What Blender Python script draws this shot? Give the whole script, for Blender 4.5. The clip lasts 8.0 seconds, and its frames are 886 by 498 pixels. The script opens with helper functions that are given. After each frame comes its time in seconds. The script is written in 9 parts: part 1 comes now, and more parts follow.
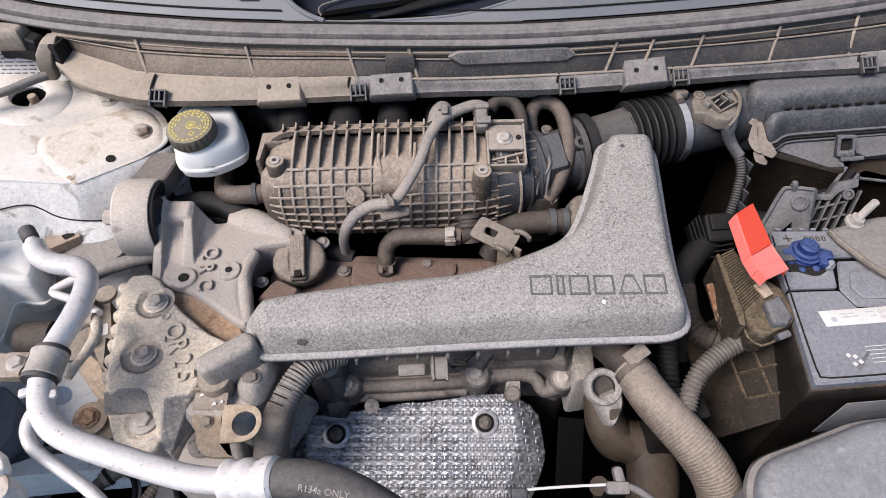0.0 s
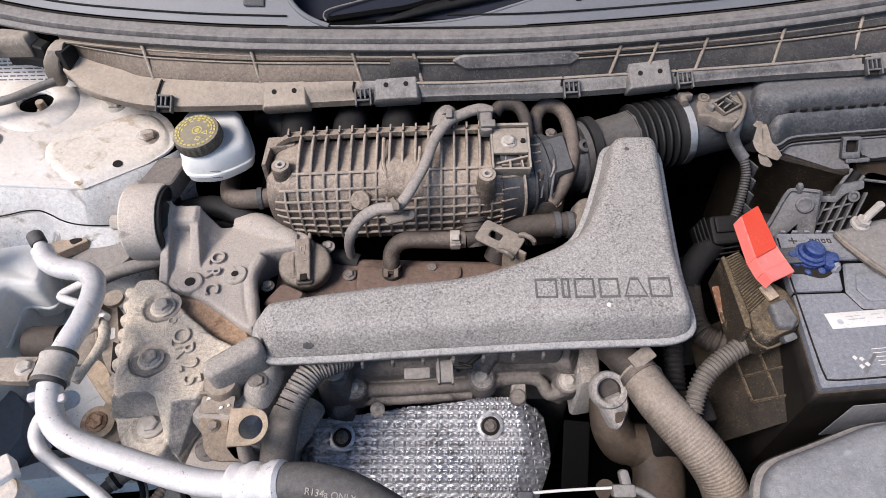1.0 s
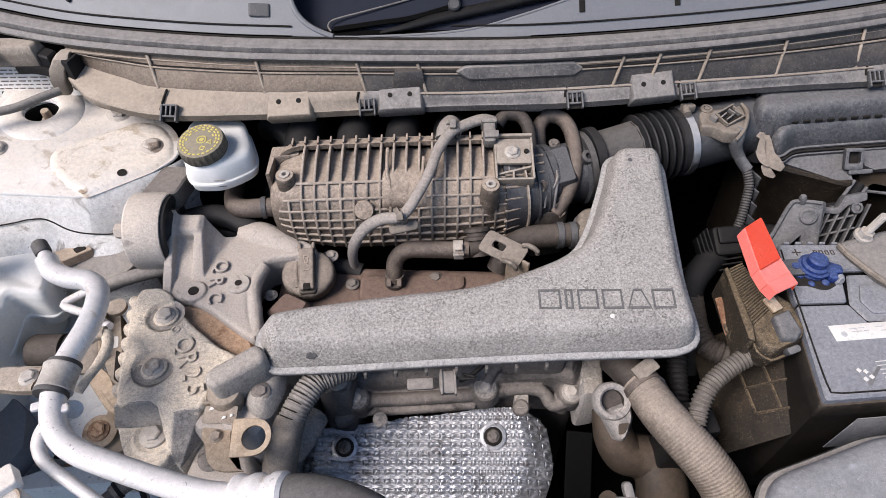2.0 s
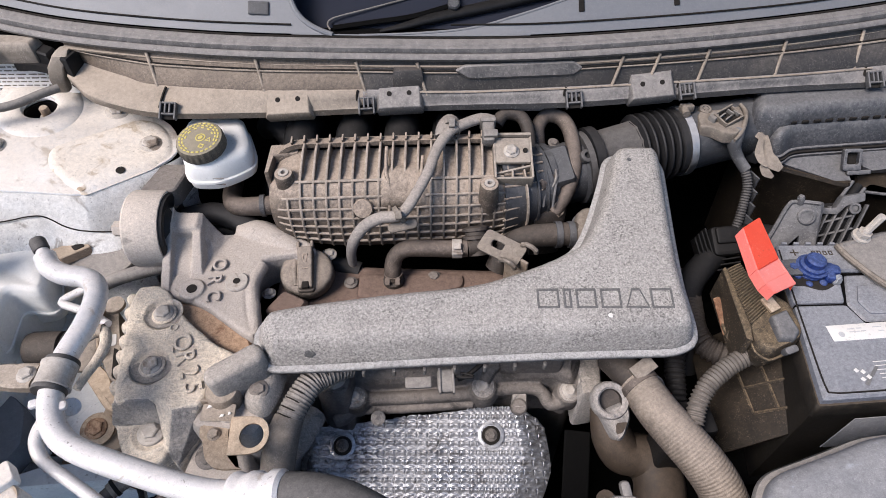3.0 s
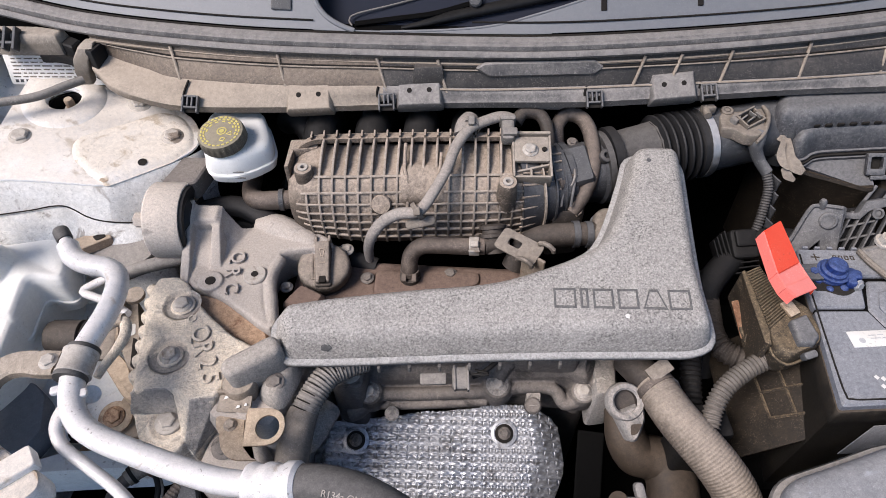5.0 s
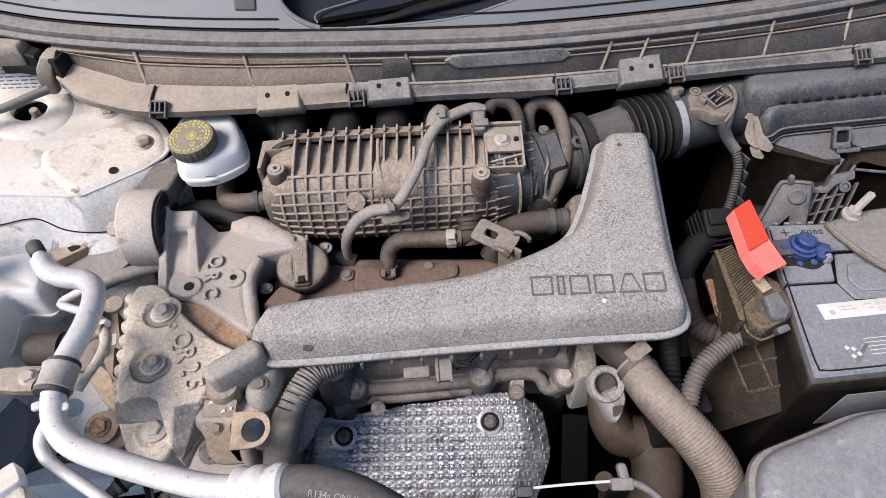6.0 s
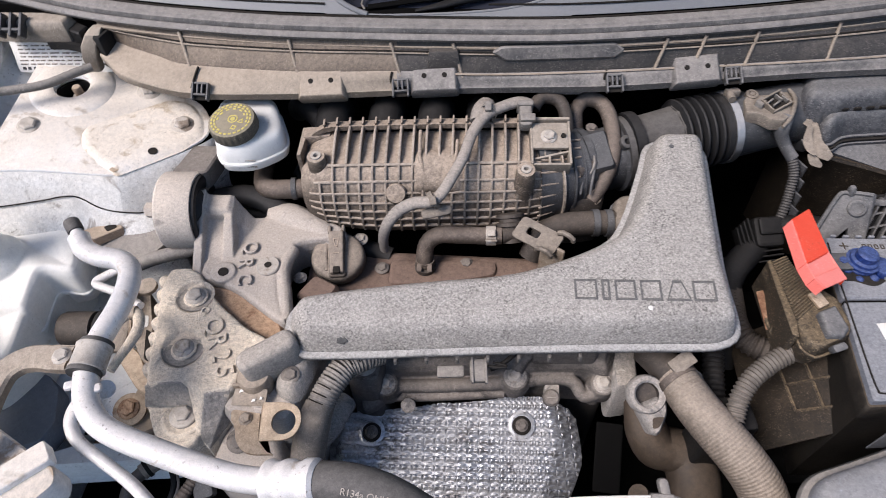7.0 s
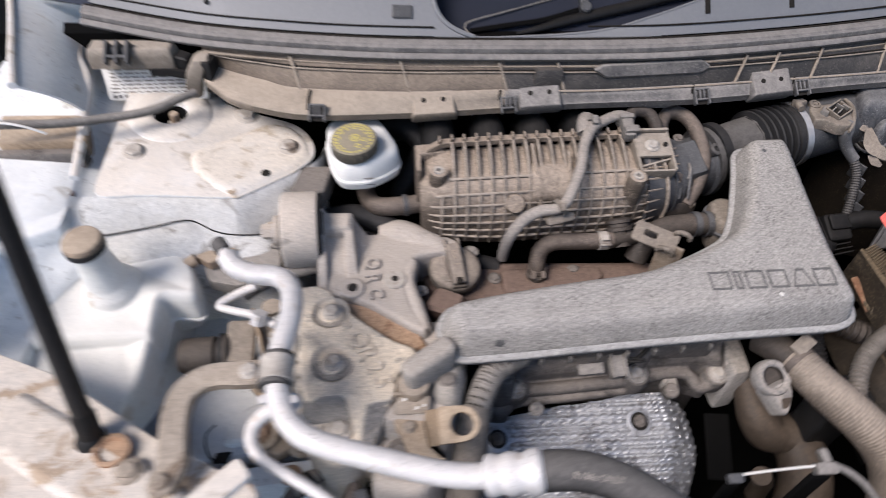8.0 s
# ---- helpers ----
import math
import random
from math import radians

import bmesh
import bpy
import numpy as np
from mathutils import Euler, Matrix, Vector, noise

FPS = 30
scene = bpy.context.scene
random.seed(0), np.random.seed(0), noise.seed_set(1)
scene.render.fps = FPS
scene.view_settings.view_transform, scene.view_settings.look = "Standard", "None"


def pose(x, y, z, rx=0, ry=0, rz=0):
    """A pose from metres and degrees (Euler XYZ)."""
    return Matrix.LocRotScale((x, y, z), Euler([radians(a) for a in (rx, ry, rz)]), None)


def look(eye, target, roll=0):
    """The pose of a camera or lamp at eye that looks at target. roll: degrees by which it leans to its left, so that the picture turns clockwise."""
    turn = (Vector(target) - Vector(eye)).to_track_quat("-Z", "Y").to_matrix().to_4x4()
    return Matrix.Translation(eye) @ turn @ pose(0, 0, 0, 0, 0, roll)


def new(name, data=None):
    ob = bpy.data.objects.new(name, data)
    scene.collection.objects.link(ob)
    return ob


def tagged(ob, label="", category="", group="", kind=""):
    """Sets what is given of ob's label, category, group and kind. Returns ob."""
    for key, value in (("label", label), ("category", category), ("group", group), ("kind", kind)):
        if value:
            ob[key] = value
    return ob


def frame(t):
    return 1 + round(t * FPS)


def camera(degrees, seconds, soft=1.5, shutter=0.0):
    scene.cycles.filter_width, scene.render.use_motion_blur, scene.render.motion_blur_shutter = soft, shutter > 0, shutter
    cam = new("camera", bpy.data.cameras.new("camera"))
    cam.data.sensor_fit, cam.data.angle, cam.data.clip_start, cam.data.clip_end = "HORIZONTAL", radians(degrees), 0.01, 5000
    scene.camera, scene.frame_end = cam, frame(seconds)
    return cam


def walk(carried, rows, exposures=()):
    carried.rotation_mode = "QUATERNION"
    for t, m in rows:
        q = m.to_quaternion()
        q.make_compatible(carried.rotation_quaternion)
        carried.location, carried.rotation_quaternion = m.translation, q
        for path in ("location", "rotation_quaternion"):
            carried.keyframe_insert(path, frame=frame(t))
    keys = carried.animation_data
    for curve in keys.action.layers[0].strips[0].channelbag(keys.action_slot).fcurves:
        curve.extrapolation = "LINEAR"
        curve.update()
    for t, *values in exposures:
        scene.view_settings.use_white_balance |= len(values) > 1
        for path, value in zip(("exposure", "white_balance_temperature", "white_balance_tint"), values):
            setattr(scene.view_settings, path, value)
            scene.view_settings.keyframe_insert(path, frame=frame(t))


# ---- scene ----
import mathutils

cam = camera(70.6, 8.0, soft=0.5, shutter=0.4)
METRES, EYE, TILT, LEAN, TURN = 0.335, 1.55, -50.0, 0.0, 0.0
ROWS = [
    (0.0, 0.0, 0.0, 0.0, 0.0, 0.0, -0.0),
    (0.5, 0.001, -0.0161, 0.0075, 0.37, 0.49, 0.29),
    (1.0, -0.002, -0.0061, 0.0027, 0.41, 0.25, 0.2),
    (1.5, -0.0087, -0.0084, 0.0168, 0.54, 0.82, 0.07),
    (3.0, -0.0116, -0.0087, 0.0143, 0.34, 0.77, -0.24),
    (3.5, -0.0106, -0.016, 0.0119, 0.7, 0.73, -0.52),
    (4.0, -0.0145, -0.0141, 0.0141, 1.14, 0.74, -1.01),
    (5.5, -0.0289, -0.0112, 0.0079, 1.53, 0.32, -1.41),
    (6.0, 0.004, -0.0253, 0.0312, 0.2, -0.55, 1.5),
    (6.5, 0.0047, -0.0568, 0.0257, 1.64, -0.04, 2.28),
    (7.0, -0.0573, 0.035, 0.0303, 2.26, -0.89, -1.19),
    (7.5, -0.1985, 0.0757, 0.0322, 2.15, -1.34, -2.3),
    (8.0, -0.7401, -0.0401, -0.0711, -3.61, 2.49, 1.75),
]
path = [(t, pose(0, 0, EYE, TILT, LEAN, TURN) @ pose(METRES * x, METRES * y, METRES * z, 90 + pitch, roll, yaw)) for t, x, y, z, yaw, pitch, roll in ROWS]
path[12:12] = [
    (7.8, look((-0.150, -0.000, 1.533), (-0.117, 1.310, 0.022), 2.0)),
    (7.9, look((-0.193, -0.009, 1.537), (-0.109, 1.318, 0.043), 2.4)),
]
walk(cam, path, exposures=[(0.0, 0.43, 6200, 14), (7.0, 0.43, 6200, 14), (8.0, 0.31, 6200, 14)])

# ---- daylight ----
SUN_TO = Vector((-0.54, -0.36, 0.76)).normalized()
world = bpy.data.worlds.new("sky")
scene.world = world
world.use_nodes = True
sky = world.node_tree.nodes.new("ShaderNodeTexSky")
sky.sky_type, sky.sun_disc = "NISHITA", False
sky.sun_elevation = math.asin(SUN_TO.z)
sky.sun_rotation = math.atan2(SUN_TO.x, SUN_TO.y)
world.node_tree.nodes["Background"].inputs["Strength"].default_value = 0.13
world.node_tree.links.new(sky.outputs["Color"], world.node_tree.nodes["Background"].inputs["Color"])
sun = new("sun", bpy.data.lights.new("sun", "SUN"))
sun.data.energy, sun.data.angle, sun.data.color = 3.7, radians(28.0), (1.0, 0.905, 0.815)
sun.matrix_world = look(SUN_TO * 5, (0, 0, 0))

# ---- building tools ----
def spline(points, count, closed=False):
    """Points along a smooth curve through the given ones."""
    pts = [Vector(p) for p in points]
    n = len(pts)
    spans = n if closed else n - 1
    out = []
    for k in range(count):
        u = k * spans / (count if closed else count - 1)
        i = min(int(u), spans - 1)
        f = u - i
        if closed:
            a, b, c, d = (pts[(i + j) % n] for j in (-1, 0, 1, 2))
        else:
            a, b, c, d = pts[max(i - 1, 0)], pts[i], pts[i + 1], pts[min(i + 2, n - 1)]
        out.append(0.5 * ((2 * b) + (c - a) * f + (2 * a - 5 * b + 4 * c - d) * f * f + (3 * b - a - 3 * c + d) * f ** 3))
    return out


def rounded(poly, radius, steps=4):
    """A polygon with its corners rounded; radius is one number or one for each corner."""
    pts = [Vector(p[:2]) for p in poly]
    out = []
    for i, p in enumerate(pts):
        r = radius if isinstance(radius, (int, float)) else radius[i]
        a, b = pts[i - 1] - p, pts[(i + 1) % len(pts)] - p
        a, b = p + a * min(r / a.length, 0.48), p + b * min(r / b.length, 0.48)
        for k in range(steps + 1):
            f = k / steps
            out.append(a * (1 - f) ** 2 + p * 2 * f * (1 - f) + b * f * f)
    return out


def inset(poly, d):
    """The polygon moved inwards by d (counter-clockwise order)."""
    pts = [Vector(p[:2]) for p in poly]
    out = []
    for i, p in enumerate(pts):
        e, f = (p - pts[i - 1]).normalized(), (pts[(i + 1) % len(pts)] - p).normalized()
        a, b = Vector((-e.y, e.x)), Vector((-f.y, f.x))
        m = (a + b).normalized() if (a + b).length > 1e-6 else a
        out.append(p + m * d / max(0.5, m.dot(a)))
    n = len(pts)
    for _ in range(30):
        crossed = [i for i in range(n) if (out[(i + 1) % n] - out[i]).dot(pts[(i + 1) % n] - pts[i]) < -1e-12]
        if not crossed:
            break
        for i in crossed:
            j = (i + 1) % n
            out[i] = out[j] = (out[i] + out[j]) / 2
    return out


def loft(rings, closed=True, caps=(True, True)):
    bm = bmesh.new()
    rows = [[bm.verts.new(p) for p in ring] for ring in rings]
    n = len(rows[0])
    for a, b in zip(rows, rows[1:]):
        for i in range(n if closed else n - 1):
            bm.faces.new((a[i], a[(i + 1) % n], b[(i + 1) % n], b[i]))
    if closed and caps[0]:
        bm.faces.new(rows[0][::-1])
    if closed and caps[1]:
        bm.faces.new(rows[-1])
    return bm


def slab(outline, profile, m=None, top=None):
    """A solid on an outline: profile lists (inset, height) from below to above; top(x, y) adds a height to each point."""
    if sum(a[0] * b[1] - b[0] * a[1] for a, b in zip(outline, [*outline[1:], outline[0]])) < 0:
        outline = outline[::-1]
    profile = [*profile, (profile[-1][0] + 0.0015, profile[-1][1] + 0.00005)]
    rings = [[Vector((p.x, p.y, h + (top(p.x, p.y) if top else 0))) for p in inset(outline, d)] for d, h in profile]
    bm = loft(rings)
    if m:
        bm.transform(m)
    return bm


def block(sx, sy, sz, m=None, bevel=0.002):
    """A box with rounded edges, its base centred on the pose."""
    b = min(bevel, sx * 0.4, sy * 0.4, sz * 0.4)
    base = rounded([(-sx / 2, -sy / 2), (sx / 2, -sy / 2), (sx / 2, sy / 2), (-sx / 2, sy / 2)], b * 1.6, 3)
    return slab(base, [(b, 0), (b * 0.3, b * 0.3), (0, b), (0, sz - b), (b * 0.3, sz - b * 0.3), (b, sz)], m)


def lathe(profile, m=None, n=28, caps=(True, True)):
    """A turned solid round the pose's z: profile lists (radius, height)."""
    rings = [[Vector((max(r, 1e-5) * math.cos(2 * math.pi * i / n), max(r, 1e-5) * math.sin(2 * math.pi * i / n), h)) for i in range(n)] for r, h in profile]
    bm = loft(rings, True, caps)
    if m:
        bm.transform(m)
    return bm


def tube(points, radius, n=16, step=0.006, ridge=None, flat=1.0, bead=None):
    """A pipe along a smooth curve. radius: a number or a list to blend along it; ridge: (pitch, depth) of rings; flat squeezes its height."""
    pts = [Vector(p) for p in points]
    length = sum((b - a).length for a, b in zip(pts, pts[1:]))
    if ridge:
        step = ridge[0] / 6
    line = spline(pts, max(6, int(length / step)))
    rings, side, run = [], None, 0.0
    for i, p in enumerate(line):
        way = (line[min(i + 1, len(line) - 1)] - line[max(i - 1, 0)]).normalized()
        if side is None:
            side = way.orthogonal() if abs(way.z) > 0.95 else way.cross(Vector((0, 0, 1)))
        side = (side - way * side.dot(way)).normalized()
        up = side.cross(way)
        f = i / (len(line) - 1)
        if isinstance(radius, (int, float)):
            r = radius
        else:
            k = min(int(f * (len(radius) - 1)), len(radius) - 2)
            g = f * (len(radius) - 1) - k
            r = radius[k] * (1 - g) + radius[k + 1] * g
        if i:
            run += (p - line[i - 1]).length
        if ridge:
            r -= ridge[1] * (0.5 - 0.5 * math.cos(2 * math.pi * run / ridge[0])) ** 0.7
        rings.append([p + (side * math.cos(2 * math.pi * j / n) + up * (math.sin(2 * math.pi * j / n) * flat)) * r for j in range(n)])
    return loft(rings)


def sheet(f, nu, nv, thick=0.0):
    """A surface f(u, v) with u and v from 0 to 1, given a thickness downwards."""
    bm = bmesh.new()
    rows = [[bm.verts.new(f(i / nu, j / nv)) for i in range(nu + 1)] for j in range(nv + 1)]
    for a, b in zip(rows, rows[1:]):
        for i in range(nu):
            bm.faces.new((a[i], a[i + 1], b[i + 1], b[i]))
    if thick:
        bm.normal_update()
        low = {v: bm.verts.new(v.co - v.normal * thick) for v in list(bm.verts)}
        edge = [e for e in bm.edges if e.is_boundary]
        for fa in list(bm.faces):
            bm.faces.new([low[v] for v in reversed(fa.verts)])
        for e in edge:
            a, b = e.verts
            bm.faces.new((a, b, low[b], low[a]))
    return bm


def from_curve(cu, m):
    ob = bpy.data.objects.new("outline", cu)
    bm = bmesh.new()
    bm.from_mesh(ob.to_mesh())
    ob.to_mesh_clear()
    bpy.data.objects.remove(ob)
    bpy.data.curves.remove(cu)
    bmesh.ops.remove_doubles(bm, verts=bm.verts[:], dist=1e-5)
    if m:
        bm.transform(m)
    return bm


def plate(loops, thick, m=None, bevel=0.0004):
    """A flat plate: the first loop is its outline, the others are holes."""
    cu = bpy.data.curves.new("outline", "CURVE")
    cu.dimensions, cu.fill_mode = "2D", "BOTH"
    cu.extrude, cu.bevel_depth, cu.bevel_resolution, cu.offset = max(thick / 2 - bevel, 1e-5), bevel, 1, -bevel
    for loop in loops:
        s = cu.splines.new("POLY")
        s.points.add(len(loop) - 1)
        for q, p in zip(s.points, loop):
            q.co = (p[0], p[1], 0, 1)
        s.use_cyclic_u = True
    return from_curve(cu, m)


def words(text, size, depth, m):
    cu = bpy.data.curves.new("letters", "FONT")
    cu.body, cu.size, cu.extrude, cu.align_x, cu.align_y = text, size, depth, "CENTER", "CENTER"
    cu.bevel_depth, cu.bevel_resolution = size * 0.012, 1
    return from_curve(cu, m)


def circle(x, y, r, n=20):
    return [(x + r * math.cos(2 * math.pi * i / n), y + r * math.sin(2 * math.pi * i / n)) for i in range(n)]


def joined(*bms):
    out = bms[0]
    for b in bms[1:]:
        me = bpy.data.meshes.new("piece")
        b.to_mesh(me)
        b.free()
        out.from_mesh(me)
        bpy.data.meshes.remove(me)
    return out


def fused(bms, voxel=0.0013, smooth=4, rough=0.0, dishes=()):
    """Solids melted into one casting with soft inner corners and a slightly uneven skin."""
    me = bpy.data.meshes.new("melt")
    bm = joined(*bms)
    bmesh.ops.recalc_face_normals(bm, faces=bm.faces[:])
    bm.to_mesh(me)
    bm.free()
    ob = new("melt", me)
    rm = ob.modifiers.new("remesh", "REMESH")
    rm.mode, rm.voxel_size = "VOXEL", voxel
    sm = ob.modifiers.new("smooth", "SMOOTH")
    sm.factor, sm.iterations = 0.5, smooth
    out = bmesh.new()
    dg = bpy.context.evaluated_depsgraph_get()
    out.from_mesh(ob.evaluated_get(dg).to_mesh())
    bpy.data.objects.remove(ob)
    bpy.data.meshes.remove(me)
    for x, y, r, depth in dishes:
        for v in out.verts:
            d = math.hypot(v.co.x - x, v.co.y - y) / r
            if d < 1 and v.co.z > 0.93:
                f = min(1.0, (1 - d) / 0.26)
                v.co.z -= depth * f * f * (3 - 2 * f)
    if rough:
        out.normal_update()
        for v in out.verts:
            v.co += v.normal * (rough * (noise.noise(v.co * 90.0) + 0.6 * noise.noise(v.co * 260.0)))
    return out


def hull(points):
    bm = bmesh.new()
    for p in points:
        bm.verts.new(p)
    bmesh.ops.convex_hull(bm, input=bm.verts[:])
    return bm


def along(at, axis, spin=0.0):
    """A pose at a point whose z looks along the axis."""
    return Matrix.Translation(at) @ Vector(axis).to_track_quat("Z", "Y").to_matrix().to_4x4() @ pose(0, 0, 0, 0, 0, spin)


def plane_at(at, right, normal):
    """A pose at a point: x along right, z along the normal."""
    z = Vector(normal).normalized()
    x = (Vector(right) - z * Vector(right).dot(z)).normalized()
    m = Matrix((x, z.cross(x), z)).transposed().to_4x4()
    return Matrix.Translation(at) @ m


def mesh_of(name, bm, material, sharp=38):
    bmesh.ops.recalc_face_normals(bm, faces=bm.faces[:])
    me = bpy.data.meshes.new(name)
    bm.to_mesh(me)
    bm.free()
    me.shade_smooth()
    me.set_sharp_from_angle(angle=radians(sharp))
    me.materials.append(material)
    return me


def part(name, bm, material, parent=None, label="", sharp=38, m=None):
    """One mesh object, under a thing or under a part."""
    ob = new(name, bm if isinstance(bm, bpy.types.Mesh) else mesh_of(name, bm, material, sharp))
    if parent:
        ob.parent = parent
        if parent.type == "EMPTY":
            ob.matrix_parent_inverse = Matrix.Translation(-parent.location)
    if m:
        ob.matrix_basis = m
    if label:
        tagged(ob, label)
    return ob


def thing(name, at, label, category, group="", kind=""):
    ob = new(name)
    ob.empty_display_size = 0.02
    ob.location = at
    return tagged(ob, label, category, group, kind)


def lone(name, bm, material, label, category, group="", kind="", sharp=38):
    """A thing or a piece of the setting that is one mesh."""
    return tagged(part(name, bm, material, sharp=sharp), label, category, group, kind)


BOLTS = {}


def bolt(parent, at, r=0.006, axis=(0, 0, 1), material=None, flange=1.55, name="bolt", spin=None, cup=True):
    """A hexagon-headed flange bolt on a surface."""
    key = (r, material.name, flange)
    if key not in BOLTS:
        ring = lambda q, h: [Vector((q * math.cos(math.pi * i / 3), q * math.sin(math.pi * i / 3), h)) for i in range(6)]
        head = loft([ring(r, 0), ring(r, r * 0.66), ring(r * 0.84, r * 0.78), ring(r * 0.60, r * 0.80), ring(r * 0.48, r * 0.77)])
        foot = lathe([(r * flange, 0), (r * flange, r * 0.16), (r * (flange - 0.15), r * 0.28), (r * 0.9, r * 0.42)], n=20)
        BOLTS[key] = mesh_of("bolt", joined(head, foot), material, 30)
    turn = random.uniform(0, 60) if spin is None else spin
    return part(name, BOLTS[key], material, parent, m=along(at, axis, turn))


def smoothstep(a, b, v):
    f = max(0.0, min(1.0, (v - a) / (b - a)))
    return f * f * (3 - 2 * f)

# ---- materials ----
DUST = (0.37, 0.325, 0.28)


def surface(name, base, dust=DUST, amount=0.4, rough=0.75, metal=0.0, coarse=14.0, fine=170.0, contrast=0.35, bump=0.5, grain=900.0, stain=None, stain_amount=0.0,
            up=0.45, coat=0.0, sheen=None, depth=0.0006, through_light=0.0, dirt=0.35, blotch=0.3, grey=0.08, spec=0.4, grit=0.3, dots_at=None, dots_lo=0.64):
    """Worn, dusty stuff: a base colour under dust in large drifts and fine specks, with stains of their own shape and a fine relief."""
    lum = sum(dust) / 3
    dust = tuple(c + (lum - c) * grey for c in dust)
    mat = bpy.data.materials.new(name)
    mat.use_nodes = True
    nt = mat.node_tree
    N, Lk = nt.nodes, nt.links
    bsdf = N["Principled BSDF"]
    geo = N.new("ShaderNodeNewGeometry")

    def noise_at(scale, detail=4.0, rough_n=0.6, shift=0.0, distort=0.0):
        add = N.new("ShaderNodeVectorMath")
        add.operation = "ADD"
        add.inputs[1].default_value = (shift, shift * 0.7, -shift)
        Lk.new(geo.outputs["Position"], add.inputs[0])
        n = N.new("ShaderNodeTexNoise")
        n.inputs["Scale"].default_value, n.inputs["Detail"].default_value, n.inputs["Roughness"].default_value = scale, detail, rough_n
        n.inputs["Distortion"].default_value = distort
        Lk.new(add.outputs[0], n.inputs["Vector"])
        return n.outputs["Fac"]

    def calc(op, a, b, clamp=False):
        q = N.new("ShaderNodeMath")
        q.operation, q.use_clamp = op, clamp
        for s, v in zip(q.inputs, (a, b)):
            if isinstance(v, (int, float)):
                s.default_value = v
            else:
                Lk.new(v, s)
        return q.outputs[0]

    def blend(fac, a, b, mode="MIX"):
        q = N.new("ShaderNodeMix")
        q.data_type, q.blend_type = "RGBA", mode
        for s, v in zip((q.inputs["Factor"], q.inputs["A"], q.inputs["B"]), (fac, a, b)):
            if isinstance(v, (int, float)):
                s.default_value = v
            elif isinstance(v, tuple):
                s.default_value = (*v, 1)
            else:
                Lk.new(v, s)
        return q.outputs["Result"]

    def ramp(v, lo, hi):
        q = N.new("ShaderNodeMapRange")
        q.interpolation_type = "SMOOTHSTEP"
        q.inputs["From Min"].default_value, q.inputs["From Max"].default_value = lo, hi
        Lk.new(v, q.inputs["Value"])
        return q.outputs["Result"]

    big, small, tiny = noise_at(coarse, 5.0), noise_at(fine, 3.0, 0.7, 3.1), noise_at(grain, 2.0, 0.6, 7.7)
    split = N.new("ShaderNodeSeparateXYZ")
    Lk.new(geo.outputs["Normal"], split.inputs[0])
    lie = calc("MULTIPLY", split.outputs["Z"], up)
    mask = calc("ADD", calc("ADD", calc("MULTIPLY", big, 1.0 - blotch), calc("MULTIPLY", small, blotch)), lie)
    edge = 0.5 + up * 0.5 + (0.5 - amount) * 0.5
    mask = ramp(mask, edge - 0.32, edge + 0.32)
    col = blend(calc("MULTIPLY", mask, min(1.0, amount * 1.6)), base, dust)
    if stain:
        blot = ramp(noise_at(coarse * 1.7, 6.0, 0.65, 11.3, 0.6), 0.66 - stain_amount * 0.3, 0.74 - stain_amount * 0.25)
        col = blend(calc("MULTIPLY", blot, 0.8), col, stain)
    if dirt:
        dots = ramp(noise_at(dots_at or fine * 1.9, 2.0, 0.5, 23.7), dots_lo, dots_lo + 0.06)
        drift = ramp(noise_at(coarse * 2.3, 3.0, 0.6, 31.1), 0.42, 0.62)
        col = blend(calc("MULTIPLY", calc("MULTIPLY", dots, drift), dirt), col, tuple(c * 0.35 for c in dust))
    if grit:
        crumbs = ramp(noise_at(grain * 0.8, 2.0, 0.5, 41.9), 0.58, 0.63)
        patch = ramp(noise_at(coarse * 3.1, 4.0, 0.65, 53.3), 0.40, 0.60)
        col = blend(calc("MULTIPLY", calc("MULTIPLY", crumbs, patch), grit), col, tuple(min(0.8, c * 1.35 + 0.02) for c in dust))
    speck = calc("ADD", calc("MULTIPLY", calc("SUBTRACT", calc("ADD", calc("MULTIPLY", small, 0.55), calc("MULTIPLY", tiny, 0.45)), 0.5), contrast * 4.2), 1.0)
    shade = N.new("ShaderNodeCombineColor")
    for s in shade.inputs:
        Lk.new(speck, s)
    col = blend(1.0, col, shade.outputs[0], "MULTIPLY")
    Lk.new(col, bsdf.inputs["Base Color"])
    rg = calc("ADD", calc("MULTIPLY", mask, (0.92 - rough) * 0.8), rough, True)
    Lk.new(calc("ADD", rg, calc("MULTIPLY", calc("SUBTRACT", small, 0.5), 0.15), True), bsdf.inputs["Roughness"])
    if metal:
        Lk.new(calc("MULTIPLY", calc("SUBTRACT", 1.0, mask), metal), bsdf.inputs["Metallic"])
    bsdf.inputs["Specular IOR Level"].default_value = spec
    bsdf.inputs["Coat Weight"].default_value = coat
    bsdf.inputs["Transmission Weight"].default_value = through_light
    bp = N.new("ShaderNodeBump")
    bp.inputs["Strength"].default_value, bp.inputs["Distance"].default_value = bump, depth
    Lk.new(calc("ADD", calc("MULTIPLY", small, 0.6), calc("MULTIPLY", tiny, 0.4)), bp.inputs["Height"])
    Lk.new(bp.outputs["Normal"], bsdf.inputs["Normal"])
    return mat


